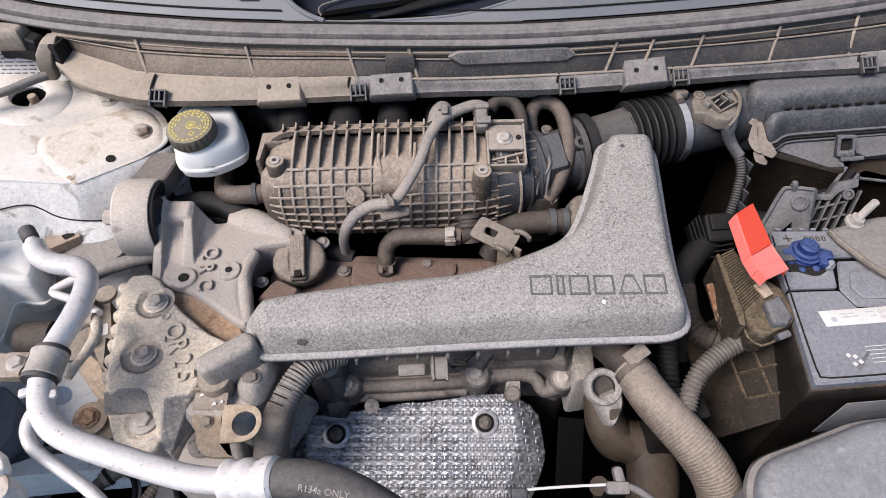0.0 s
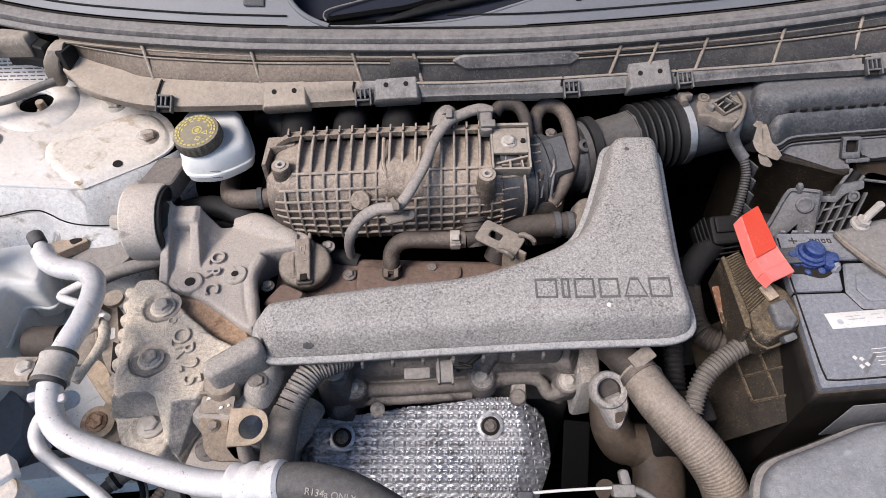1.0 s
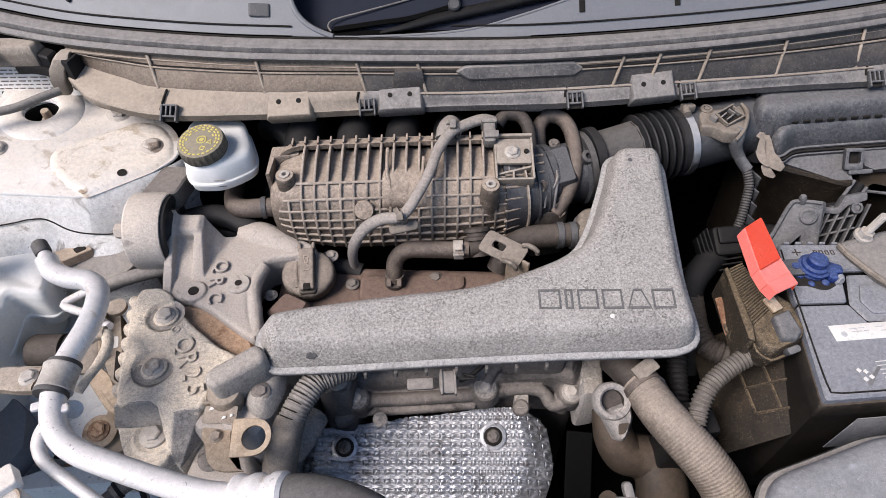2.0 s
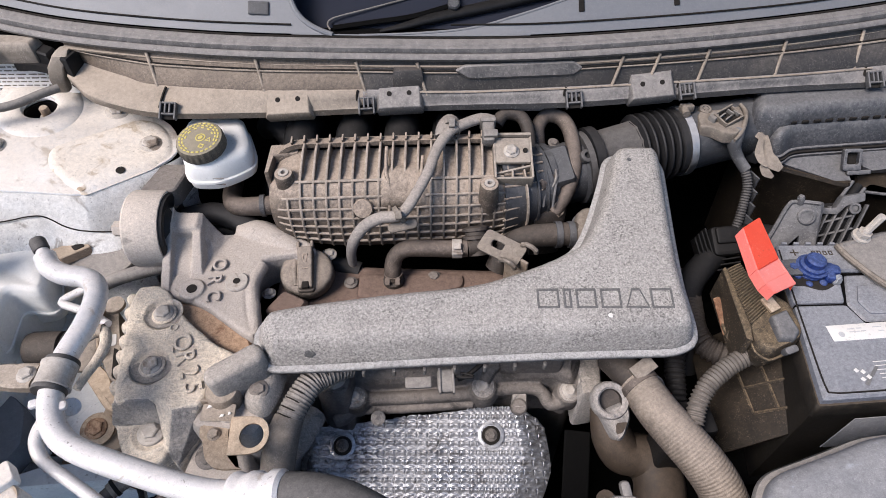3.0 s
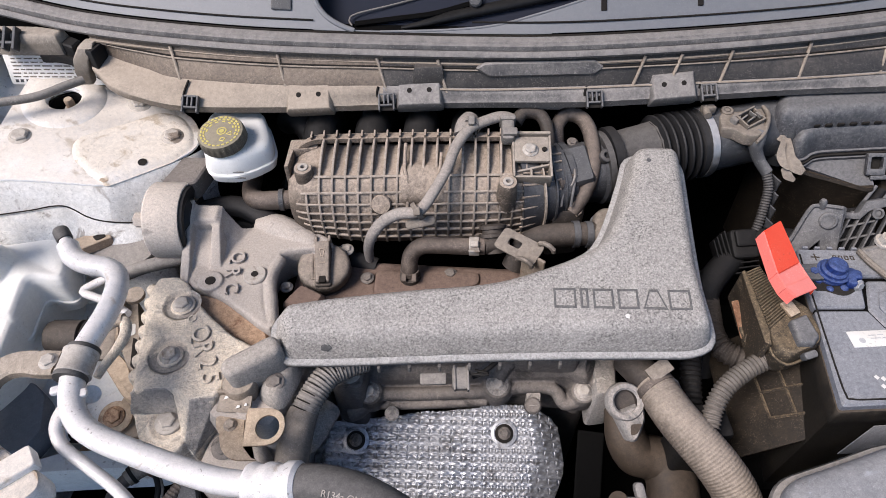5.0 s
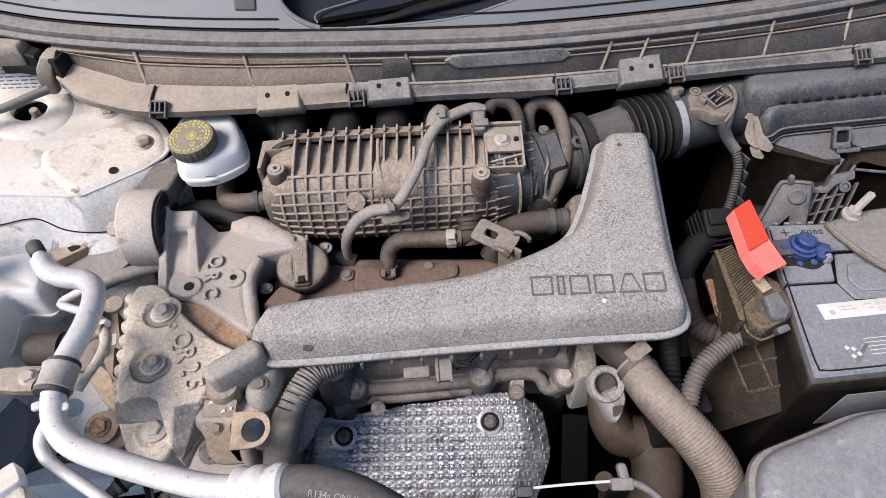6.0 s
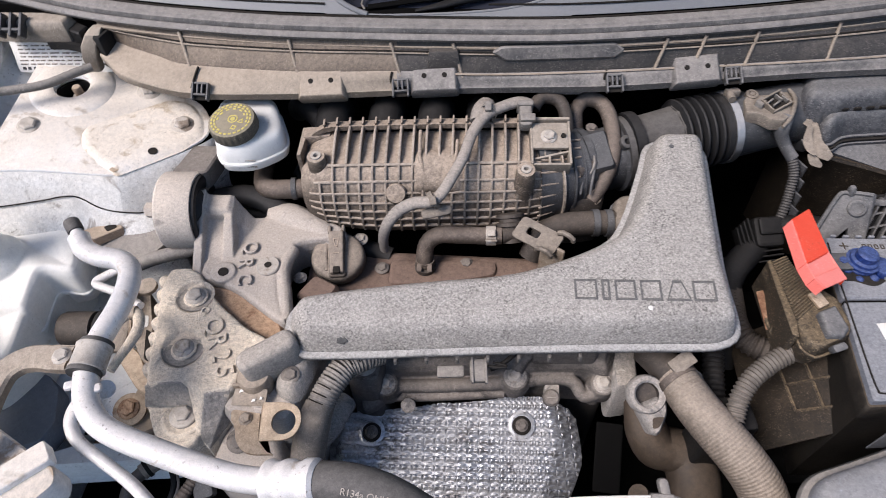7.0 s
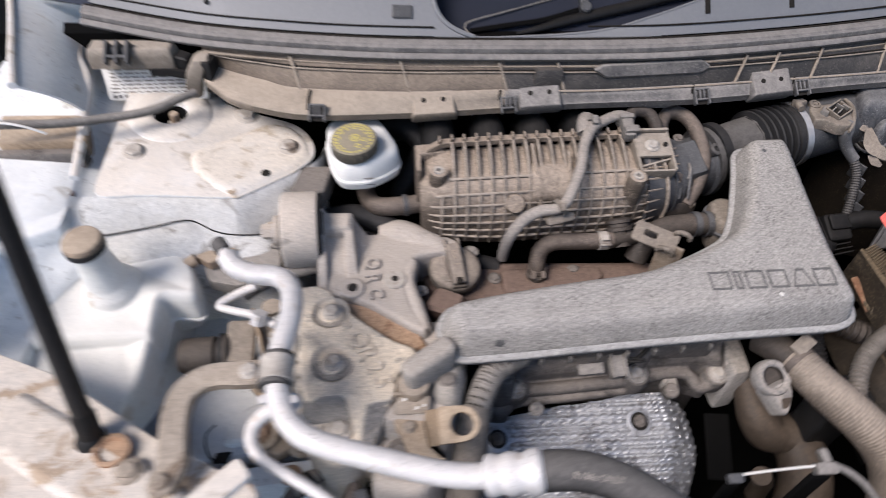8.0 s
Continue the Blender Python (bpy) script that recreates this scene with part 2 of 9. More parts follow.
M_COVER = surface("cover_plastic", (0.105, 0.10, 0.096), (0.340, 0.318, 0.290), 0.75, 0.55, blotch=0.55, contrast=0.65, coarse=13, fine=380.0, grain=850.0, dirt=0.8, dots_at=430.0, dots_lo=0.555, bump=0.9, depth=0.0012, up=0.1, grit=0.35)
M_COVER_DARK = surface("worn_dark_plastic", (0.055, 0.055, 0.056), (0.15, 0.145, 0.138), 0.45, 0.6, contrast=0.5, fine=300)
M_MANIFOLD = surface("manifold_plastic", (0.052, 0.041, 0.032), (0.37, 0.298, 0.232), 0.58, 0.6, contrast=0.55, fine=240, up=0.5, coarse=22)
M_RIB = surface("dusty_rib_plastic", (0.10, 0.084, 0.068), (0.43, 0.358, 0.288), 0.56, 0.65, contrast=0.4, up=0.3)
M_COVER_EDGE = surface("cover_edge_plastic", (0.11, 0.11, 0.11), (0.33, 0.318, 0.30), 0.6, 0.55, contrast=0.6, fine=300)
M_BLACK = surface("black_plastic", (0.009, 0.009, 0.0095), (0.13, 0.115, 0.10), 0.1, 0.5, contrast=0.2, spec=0.2, grit=0.05)
# near-black: its colour carries the shade of the bay's unlit depths
M_VOID = surface("shade_black_plastic", (0.004, 0.004, 0.004), (0.02, 0.018, 0.016), 0.08, 0.8, contrast=0.2, spec=0.05, grit=0.0)
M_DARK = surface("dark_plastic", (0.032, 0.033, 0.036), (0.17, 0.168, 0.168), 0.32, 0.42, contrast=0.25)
M_COWL = surface("cowl_plastic", (0.110, 0.092, 0.073), (0.39, 0.322, 0.25), 0.56, 0.6, contrast=0.22, fine=230, coarse=20)
M_BRACKET_TAN = surface("tan_cowl_bracket", (0.14, 0.12, 0.098), (0.36, 0.308, 0.25), 0.55, 0.65, contrast=0.3)
M_COWL_GREY = surface("grey_cowl_plastic", (0.062, 0.060, 0.060), (0.33, 0.302, 0.275), 0.46, 0.55, contrast=0.32, fine=240, coarse=40)
M_COWL_TAN = surface("brown_cowl_face", (0.085, 0.066, 0.050), (0.31, 0.248, 0.19), 0.42, 0.6, contrast=0.4, coarse=18, fine=260)
M_COWL_FACE = surface("cowl_face_plastic", (0.030, 0.028, 0.027), (0.21, 0.182, 0.155), 0.27, 0.55, contrast=0.5, coarse=24, fine=300)
M_SEAL = surface("seal_rubber", (0.062, 0.060, 0.060), (0.29, 0.268, 0.248), 0.46, 0.45, contrast=0.2, coarse=60, dirt=0.15)
M_SCUTTLE = surface("scuttle_plastic", (0.168, 0.174, 0.186), (0.25, 0.245, 0.238), 0.35, 0.42, contrast=0.06, coarse=5, dirt=0.15, bump=0.12, grit=0.1)
M_RUBBER = surface("rubber_hose", (0.030, 0.025, 0.022), (0.15, 0.122, 0.098), 0.32, 0.6, contrast=0.3)
M_RUBBER_BLACK = surface("black_rubber", (0.013, 0.013, 0.014), (0.12, 0.108, 0.097), 0.16, 0.5, contrast=0.2, spec=0.25, grit=0.05)
M_HOSE_BLACK = surface("dusty_black_hose", (0.028, 0.027, 0.027), (0.15, 0.138, 0.127), 0.42, 0.55, contrast=0.35, grit=0.1)
M_HOSE_BROWN = surface("brown_rubber_hose", (0.046, 0.037, 0.031), (0.235, 0.186, 0.15), 0.42, 0.6, contrast=0.3)
M_HOSE_TAN = surface("tan_dusted_hose", (0.085, 0.075, 0.064), (0.235, 0.20, 0.165), 0.46, 0.65, contrast=0.3, coarse=22)
M_HOSE_PALE = surface("pale_dusted_hose", (0.10, 0.082, 0.066), (0.31, 0.255, 0.20), 0.55, 0.7, contrast=0.35, coarse=22, fine=260)
M_PIPE_BROWN = surface("brown_coolant_pipe", (0.040, 0.030, 0.022), (0.115, 0.085, 0.060), 0.36, 0.55, grey=0.0, contrast=0.4, coarse=26, grit=0.12)
M_TAPE = surface("dusty_fabric_tape", (0.125, 0.115, 0.108), (0.37, 0.325, 0.28), 0.5, 0.75, contrast=0.35, coarse=26, fine=300)
M_HOSE_GREY = surface("grey_hose", (0.095, 0.09, 0.084), (0.29, 0.262, 0.232), 0.48, 0.65, contrast=0.3)
M_ALLOY = surface("cast_alloy", (0.34, 0.32, 0.30), (0.46, 0.395, 0.33), 0.5, 0.55, 0.25, contrast=0.28, fine=420, bump=0.9, depth=0.0008, stain=(0.18, 0.172, 0.168), stain_amount=0.3)
M_CASTING = surface("sandy_casting", (0.46, 0.42, 0.365), (0.62, 0.53, 0.415), 0.62, 0.8, 0.1, contrast=0.5, fine=260, bump=1.0, depth=0.0022, stain=(0.24, 0.222, 0.20), stain_amount=0.26, grit=0.45)
M_SEAT = surface("dirty_bolt_seat", (0.24, 0.232, 0.222), (0.42, 0.365, 0.30), 0.4, 0.7, 0.2, contrast=0.45, fine=340, bump=1.0, depth=0.0014)
M_ENGINE = surface("dirty_engine_metal", (0.095, 0.087, 0.082), (0.24, 0.205, 0.172), 0.42, 0.65, 0.15, contrast=0.4, stain=(0.05, 0.045, 0.04), stain_amount=0.4)
M_VALVE = surface("valve_cover_plastic", (0.056, 0.034, 0.027), (0.215, 0.148, 0.113), 0.46, 0.6, contrast=0.35)
M_RUST = surface("rusty_metal", (0.22, 0.11, 0.055), (0.40, 0.27, 0.17), 0.5, 0.85, 0.05, contrast=0.6, bump=1.0, stain=(0.12, 0.05, 0.025), stain_amount=0.5)
M_BRACKET = surface("bracket_steel", (0.19, 0.155, 0.12), (0.37, 0.31, 0.245), 0.48, 0.7, 0.2, contrast=0.4, stain=(0.13, 0.09, 0.06), stain_amount=0.3)
M_TAN_STEEL = surface("tan_rusty_steel", (0.24, 0.175, 0.115), (0.46, 0.36, 0.255), 0.5, 0.7, 0.1, contrast=0.4, stain=(0.20, 0.12, 0.07), stain_amount=0.3)
M_LUG = surface("grey_rough_lug", (0.23, 0.22, 0.21), (0.38, 0.335, 0.285), 0.5, 0.75, 0.1, contrast=0.5, fine=340, bump=1.0, depth=0.0016, stain=(0.14, 0.135, 0.13), stain_amount=0.45)
M_STEEL = surface("bolt_steel", (0.36, 0.345, 0.325), (0.43, 0.38, 0.32), 0.55, 0.5, 0.25, contrast=0.3, stain=(0.14, 0.10, 0.07), stain_amount=0.4)
M_BRIGHT = surface("clamp_steel", (0.42, 0.425, 0.44), (0.26, 0.235, 0.21), 0.3, 0.3, 0.95, contrast=0.2)
M_WHITE = surface("white_paint", (0.77, 0.77, 0.76), (0.56, 0.475, 0.375), 0.44, 0.42, dirt=0.5, contrast=0.25, coarse=13, fine=190, bump=0.25, stain=(0.40, 0.34, 0.27), stain_amount=0.32, coat=0.1)
M_WHITE_TAN = surface("tan_stained_paint", (0.76, 0.75, 0.73), (0.62, 0.54, 0.44), 0.55, 0.5, dirt=0.6, contrast=0.3, coarse=20, fine=200, bump=0.35, stain=(0.40, 0.325, 0.24), stain_amount=0.42)
M_WHITE_DIRTY = surface("white_paint_dirty", (0.68, 0.67, 0.65), (0.50, 0.42, 0.33), 0.5, 0.6, contrast=0.4, coarse=14, fine=180, bump=0.3, stain=(0.30, 0.21, 0.13), stain_amount=0.5)
M_WHITE_DUSTY = surface("dusty_body_paint", (0.68, 0.68, 0.665), (0.42, 0.395, 0.35), 0.46, 0.55, contrast=0.45, coarse=18, fine=210, bump=0.3, grit=0.6, stain=(0.24, 0.22, 0.195), stain_amount=0.35, dirt=0.8)
# colour of blue shade lying on the pale body paint
M_BLUE_SHADE = surface("blue_grey_shade", (0.13, 0.15, 0.185), (0.25, 0.25, 0.25), 0.3, 0.5, contrast=0.2, coarse=12)
M_MOUNT = surface("mount_alloy", (0.40, 0.375, 0.345), (0.56, 0.48, 0.40), 0.55, 0.6, 0.15, contrast=0.35, fine=330, bump=0.9, depth=0.0009, stain=(0.24, 0.22, 0.20), stain_amount=0.3)
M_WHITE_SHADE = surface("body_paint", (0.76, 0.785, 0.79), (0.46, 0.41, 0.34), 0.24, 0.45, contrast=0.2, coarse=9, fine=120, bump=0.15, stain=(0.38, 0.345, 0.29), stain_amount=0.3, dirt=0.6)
M_TANK = surface("tank_plastic", (0.70, 0.705, 0.68), (0.60, 0.55, 0.48), 0.3, 0.5, contrast=0.14, fine=200, stain=(0.5, 0.45, 0.38), stain_amount=0.2, coarse=8, bump=0.15)
M_RESERVOIR = surface("reservoir_plastic", (0.70, 0.70, 0.68), (0.56, 0.51, 0.43), 0.2, 0.45, contrast=0.08, bump=0.12)
M_PIPE = surface("aluminium_pipe", (0.64, 0.63, 0.625), (0.50, 0.44, 0.38), 0.3, 0.34, 0.35, contrast=0.22, bump=0.3, coarse=30, dirt=0.7, stain=(0.44, 0.38, 0.32), stain_amount=0.25)
M_CAP_BROWN = surface("brown_cap", (0.21, 0.155, 0.11), (0.42, 0.335, 0.245), 0.5, 0.7, contrast=0.25)
M_RES_CAP = surface("reservoir_cap", (0.052, 0.048, 0.040), (0.29, 0.25, 0.175), 0.55, 0.6, contrast=0.2)
M_YELLOW = surface("yellow_print", (0.60, 0.50, 0.09), (0.46, 0.39, 0.17), 0.35, 0.6, contrast=0.2)
M_OILCAP = surface("oil_cap_plastic", (0.055, 0.048, 0.042), (0.32, 0.265, 0.212), 0.52, 0.6, contrast=0.35, coarse=34)
M_BATTERY = surface("battery_plastic", (0.12, 0.128, 0.15), (0.28, 0.28, 0.285), 0.45, 0.55, contrast=0.4, fine=260)
M_BATTERY_DARK = surface("battery_case", (0.011, 0.010, 0.009), (0.14, 0.108, 0.076), 0.36, 0.45, contrast=0.3, spec=0.25, grit=0.08)
M_FUSE = surface("fuse_box_plastic", (0.024, 0.019, 0.014), (0.20, 0.148, 0.088), 0.36, 0.6, grey=0.0, contrast=0.9, coarse=60, fine=260, grit=0.5)
# dirty tray plastic; also the painted shade of the filter box's lower parts
M_FUSE_DARK = surface("dirty_shaded_plastic", (0.010, 0.008, 0.006), (0.075, 0.054, 0.034), 0.32, 0.5, grit=0.5, fine=260, grey=0.0, contrast=0.5, coarse=30, spec=0.3)
M_RED = surface("red_plastic", (0.74, 0.052, 0.018), (0.74, 0.15, 0.085), 0.2, 0.3, contrast=0.06, bump=0.1, through_light=0.15)
M_PINK = surface("faded_red_plastic", (0.80, 0.17, 0.14), (0.75, 0.30, 0.25), 0.3, 0.35, contrast=0.06, bump=0.1, through_light=0.15)
M_BLUE = surface("blue_grease", (0.008, 0.022, 0.11), (0.075, 0.115, 0.26), 0.35, 0.3, contrast=0.7, fine=300)
M_PAPER = surface("label_paper", (0.70, 0.69, 0.66), (0.55, 0.49, 0.41), 0.3, 0.6, contrast=0.1, bump=0.05)
M_INK = surface("ink", (0.10, 0.10, 0.10), (0.30, 0.28, 0.26), 0.25, 0.7, contrast=0.2)
M_AIRBOX = surface("air_box_plastic", (0.036, 0.037, 0.042), (0.215, 0.21, 0.205), 0.42, 0.34, contrast=0.28, coarse=30, blotch=0.6, grit=0.35, fine=260)
M_SUPPORT = surface("grey_support_plastic", (0.048, 0.049, 0.052), (0.225, 0.216, 0.208), 0.42, 0.6, contrast=0.3, coarse=30)
M_TAN = surface("tan_plastic", (0.10, 0.085, 0.07), (0.27, 0.228, 0.183), 0.48, 0.7, contrast=0.4, coarse=30)
M_FOIL = surface("shield_foil", (0.52, 0.525, 0.54), (0.30, 0.285, 0.27), 0.28, 0.34, 0.95, contrast=0.4, bump=0.5, up=0.1, coarse=26, stain=(0.22, 0.21, 0.205), stain_amount=0.4)
M_LAMP = surface("lamp_housing_plastic", (0.14, 0.146, 0.162), (0.29, 0.28, 0.27), 0.42, 0.42, contrast=0.3, coarse=18, stain=(0.30, 0.31, 0.325), stain_amount=0.25)
M_PRINT = surface("faded_print", (0.40, 0.40, 0.40), (0.55, 0.54, 0.52), 0.3, 0.6, contrast=0.2)
# near-black for groove dirt together with painted shade inside holes and slots
M_GROOVE = surface("groove_dirt_shade", (0.014, 0.013, 0.012), (0.07, 0.06, 0.05), 0.2, 0.85, contrast=0.3, spec=0.1, grit=0.0)
M_ASPHALT = surface("asphalt", (0.05, 0.05, 0.05), (0.12, 0.11, 0.10), 0.4, 0.85, contrast=0.5, coarse=1.5, fine=60)

M_GLASS = bpy.data.materials.new("windscreen_glass")
M_GLASS.use_nodes = True
g = M_GLASS.node_tree.nodes["Principled BSDF"]
g.inputs["Base Color"].default_value, g.inputs["Roughness"].default_value = (0.030, 0.033, 0.045, 1), 0.08
# ---- the setting: ground, bay floor, body panels ----
def flat_quad(x0, y0, x1, y1, z, thick=0.02):
    return slab([(x0, y0), (x1, y0), (x1, y1), (x0, y1)], [(0, z - thick), (0, z)])


lone("ground", flat_quad(-40, -40, 40, 40, 0.0, 0.05), M_ASPHALT, "grey asphalt ground under the car", "ground", kind="structure")
# bay walls and floor hold their shade in a near-black colour
lone("undertray", flat_quad(-0.80, -0.02, 0.80, 0.95, 0.46), M_VOID, "undertray below the engine, painted near-black as deep shade", "undertray", kind="structure")
lone("wall_rear", slab([(-0.80, 0.80), (0.80, 0.80), (0.80, 0.83), (-0.80, 0.83)], [(0, 0.46), (0, 1.10)]), M_VOID, "firewall behind the engine, painted near-black as shade", "firewall", kind="structure")
lone("wall_right", slab([(0.68, 0.0), (0.80, 0.0), (0.80, 0.80), (0.68, 0.80)], [(0, 0.46), (0, 1.02)]), M_VOID, "inner wing panel painted near-black as shade", "inner wing", kind="structure")
# unseen front wall, added tall here to keep low light off the bay
lone("wall_front", slab([(-0.22, -0.02), (0.80, -0.02), (0.80, 0.09), (-0.22, 0.09)], [(0, 0.46), (0, 0.97)]), M_VOID, "unseen black radiator support panel, raised to block low light", "front panel", kind="structure")

# unseen too, left low so light reaches the left corner
lone("wall_front_low", slab([(-0.80, -0.02), (-0.221, -0.02), (-0.221, 0.05), (-0.80, 0.05)], [(0, 0.46), (0, 0.80)]), M_VOID, "unseen black front panel, kept low to let light in", "front panel", kind="structure")

# open bonnet above the bay
lone("bonnet", sheet(lambda u, v: Vector((-0.80 + 1.60 * u, 0.90 - 0.40 * v, 1.16 + 0.90 * v + 0.04 * math.sin(math.pi * v))), 10, 10, 0.02), M_VOID, "open bonnet with a black lined underside", "bonnet", kind="structure")

# left inner wing: wall beside the strut tower, down to the frame rail
WING = [
    [(-0.80, 0.90, 1.060), (-0.80, 0.70, 1.056), (-0.80, 0.50, 1.04), (-0.80, 0.30, 0.99), (-0.80, 0.10, 0.98)],
    [(-0.690, 0.90, 1.062), (-0.655, 0.70, 1.055), (-0.648, 0.53, 1.020), (-0.710, 0.40, 0.975), (-0.710, 0.10, 0.98)],
    [(-0.665, 0.90, 1.055), (-0.648, 0.70, 1.045), (-0.638, 0.53, 1.008), (-0.700, 0.40, 0.96), (-0.700, 0.10, 0.97)],
    [(-0.625, 0.90, 1.02), (-0.612, 0.70, 1.020), (-0.612, 0.535, 0.995), (-0.672, 0.40, 0.94), (-0.672, 0.10, 0.95)],
    [(-0.622, 0.90, 0.46), (-0.610, 0.70, 0.46), (-0.600, 0.535, 0.46), (-0.665, 0.40, 0.46), (-0.665, 0.10, 0.46)],
]
WING_LINES = [spline(w, 33) for w in WING]


def wing_surface(u, v):
    k = min(int(v * 4), 3)
    a, b = WING_LINES[k][round(u * 32)], WING_LINES[k + 1][round(u * 32)]
    return a.lerp(b, v * 4 - k)


lone("wall_left", sheet(wing_surface, 32, 16, 0.002), M_WHITE_SHADE, "white painted inner wing with a rolled upper edge", "inner wing", kind="structure", sharp=50)


# ---- strut tower ----
def tower_top(x, y):
    return 1.014 - 0.13 * (x + 0.423) + 0.11 * (y - 0.596)


tower = thing("strut_tower", (-0.50, 0.62, 0.46), "white painted strut tower, dusty and stained, bolted reinforcement on top", "strut tower", kind="structure")
TOWER = [(-0.612, 0.538), (-0.560, 0.548), (-0.512, 0.551), (-0.462, 0.553), (-0.447, 0.557), (-0.420, 0.577), (-0.384, 0.606), (-0.362, 0.630), (-0.362, 0.660),
         (-0.385, 0.692), (-0.470, 0.712), (-0.525, 0.750), (-0.610, 0.752)]
outline = rounded(TOWER, 0.02, 3)
hole = circle(-0.551, 0.690, 0.0215, 28)
top_bm = plate([outline, hole], 0.004, None, 0.001)
for v in top_bm.verts:
    v.co.z += tower_top(v.co.x, v.co.y)
part("top_plate", top_bm, M_WHITE, tower)
collar = lathe([(0.0215, -0.004), (0.0225, 0.004), (0.027, 0.0065), (0.034, 0.006), (0.045, 0.0035), (0.053, 0.0005), (0.055, -0.002)], plane_at((-0.551, 0.690, tower_top(-0.551, 0.690) + 0.002), (1, 0, -0.13), (0.13, -0.11, 1)), 40, (False, False))
part("collar", collar, M_WHITE, tower, "raised round collar at the strut hole")
part("well", lathe([(0.024, -0.05), (0.024, -0.002), (0.030, -0.003), (0.030, -0.052)], along((-0.551, 0.690, 1.036), (0.05, -0.05, 1)), 24), M_BLACK, tower)
stud = joined(lathe([(0.0085, 0), (0.0085, 0.010), (0.006, 0.012), (0.006, 0.026), (0.005, 0.028)], along((-0.549, 0.694, 1.016), (0.05, -0.1, 1)), 12), lathe([(0.017, -0.002), (0.017, 0.002), (0.011, 0.005)], along((-0.549, 0.694, 1.014), (0, 0, 1)), 20))
part("strut_nut", lathe([(0.0125, 0), (0.0125, 0.010), (0.010, 0.012)], along((-0.5475, 0.690, 1.018), (0.05, -0.1, 1), 12), 6), M_STEEL, tower, "grey strut nut")
part("strut_stud", stud, M_CAP_BROWN, tower, "rusty strut stud and nut in the hole")
# raised reinforcement plate
PLATE = [(-0.452, 0.5555), (-0.474, 0.566), (-0.488, 0.5785), (-0.502, 0.588), (-0.511, 0.606), (-0.512, 0.622), (-0.496, 0.636), (-0.470, 0.652), (-0.446, 0.670), (-0.424, 0.688), (-0.394, 0.684), (-0.374, 0.660), (-0.367, 0.632), (-0.387, 0.606), (-0.420, 0.580)]
part("reinforcement", slab(rounded(PLATE, [0.003, 0.010, 0.010, 0.010, 0.012, 0.012, 0.012, 0.014, 0.014, 0.014, 0.012, 0.010, 0.008, 0.004, 0.01], 4), [(-0.003, 0.0), (-0.001, 0.0006), (0.001, 0.0026), (0.004, 0.0042), (0.009, 0.0050)], top=lambda x, y: tower_top(x, y) + 0.0015), M_WHITE_TAN, tower, "raised reinforcement plate stained with tan dust", 60)
part("drain_hole", lathe([(0.0058, 0.0), (0.0058, 0.0006)], plane_at((-0.4185, 0.5935, tower_top(-0.4185, 0.5935) + 0.0066), (1, 0, -0.13), (0.13, -0.11, 1)), 16), M_GROOVE, tower)
for at in ((-0.395, 0.6435, 1.0195), (-0.581, 0.618, 1.036), (-0.455, 0.700, 1.030)):
    bolt(tower, at, 0.0108, (0.13, -0.11, 1), M_STEEL, 1.45)
part("rust_spot", slab(rounded([(-0.006, -0.002), (0.001, -0.0045), (0.006, 0.0), (0.002, 0.004), (-0.004, 0.003)], 0.002, 3), [(0, 0), (0.0005, 0.0005)], plane_at((-0.4557, 0.5600, tower_top(-0.4557, 0.56) + 0.0050), (1, 0, -0.13), (0.13, -0.11, 1))), M_TAN_STEEL, tower, "small rusty spot")

# front wall of the tower, ledge and lower wall
T0 = [(-0.625, 0.530), (-0.560, 0.541), (-0.512, 0.545), (-0.462, 0.547), (-0.447, 0.551), (-0.420, 0.570), (-0.382, 0.600), (-0.358, 0.626), (-0.350, 0.655)]
rows = []
for dy, z in ((0.010, None), (0.002, -0.004), (-0.004, -0.012), (-0.014, -0.035), (-0.026, -0.062), (-0.030, -0.068), (-0.031, -0.078), (-0.022, -0.10), (-0.020, -0.25), (-0.018, -0.55)):
    rows.append(spline([(x + (0.004 if z is None else 0), y + dy, tower_top(x, y) + (z or 0.0005)) for x, y in T0], 40))
part("front_wall", loft(rows, closed=False), M_WHITE_DUSTY, tower, "sloping painted front wall of the tower", 50)
seam = [(-0.640, 0.512, 0.990), (-0.590, 0.5205, 0.992), (-0.544, 0.529, 0.9945), (-0.523, 0.533, 0.997), (-0.507, 0.536, 0.9956), (-0.496, 0.536, 0.989), (-0.482, 0.533, 0.980), (-0.464, 0.532, 0.9738), (-0.4348, 0.5336, 0.9700), (-0.415, 0.540, 0.968), (-0.40, 0.556, 0.966)]
part("seam", tube([(x, y - 0.0015, z + 0.001) for x, y, z in seam], 0.0009, 6), M_GROOVE, tower, "dark seam line along the wall")
lower = []
for dy, z in ((0.0, 0.0), (-0.006, -0.006), (-0.016, -0.026), (-0.028, -0.055), (-0.03, -0.12), (-0.02, -0.4)):
    lower.append(spline([(x, y + dy, h + z - 0.002) for x, y, h in seam], 30))
part("lower_wall", loft(lower, closed=False), M_WHITE_DUSTY, tower, sharp=50)

# warning label beside the tower
label_plate = thing("warning_label", (-0.58, 0.724, 1.04), "white printed warning label on the body panel, unreadable", "label")
lm = plane_at((-0.578, 0.731, 1.067), (1, 0.03, 0), (0, -0.93, 0.36))
part("panel", plate([rounded([(-0.060, -0.024), (0.072, -0.024), (0.072, 0.026), (-0.062, 0.026)], 0.004)], 0.002, lm), M_PAPER, label_plate)
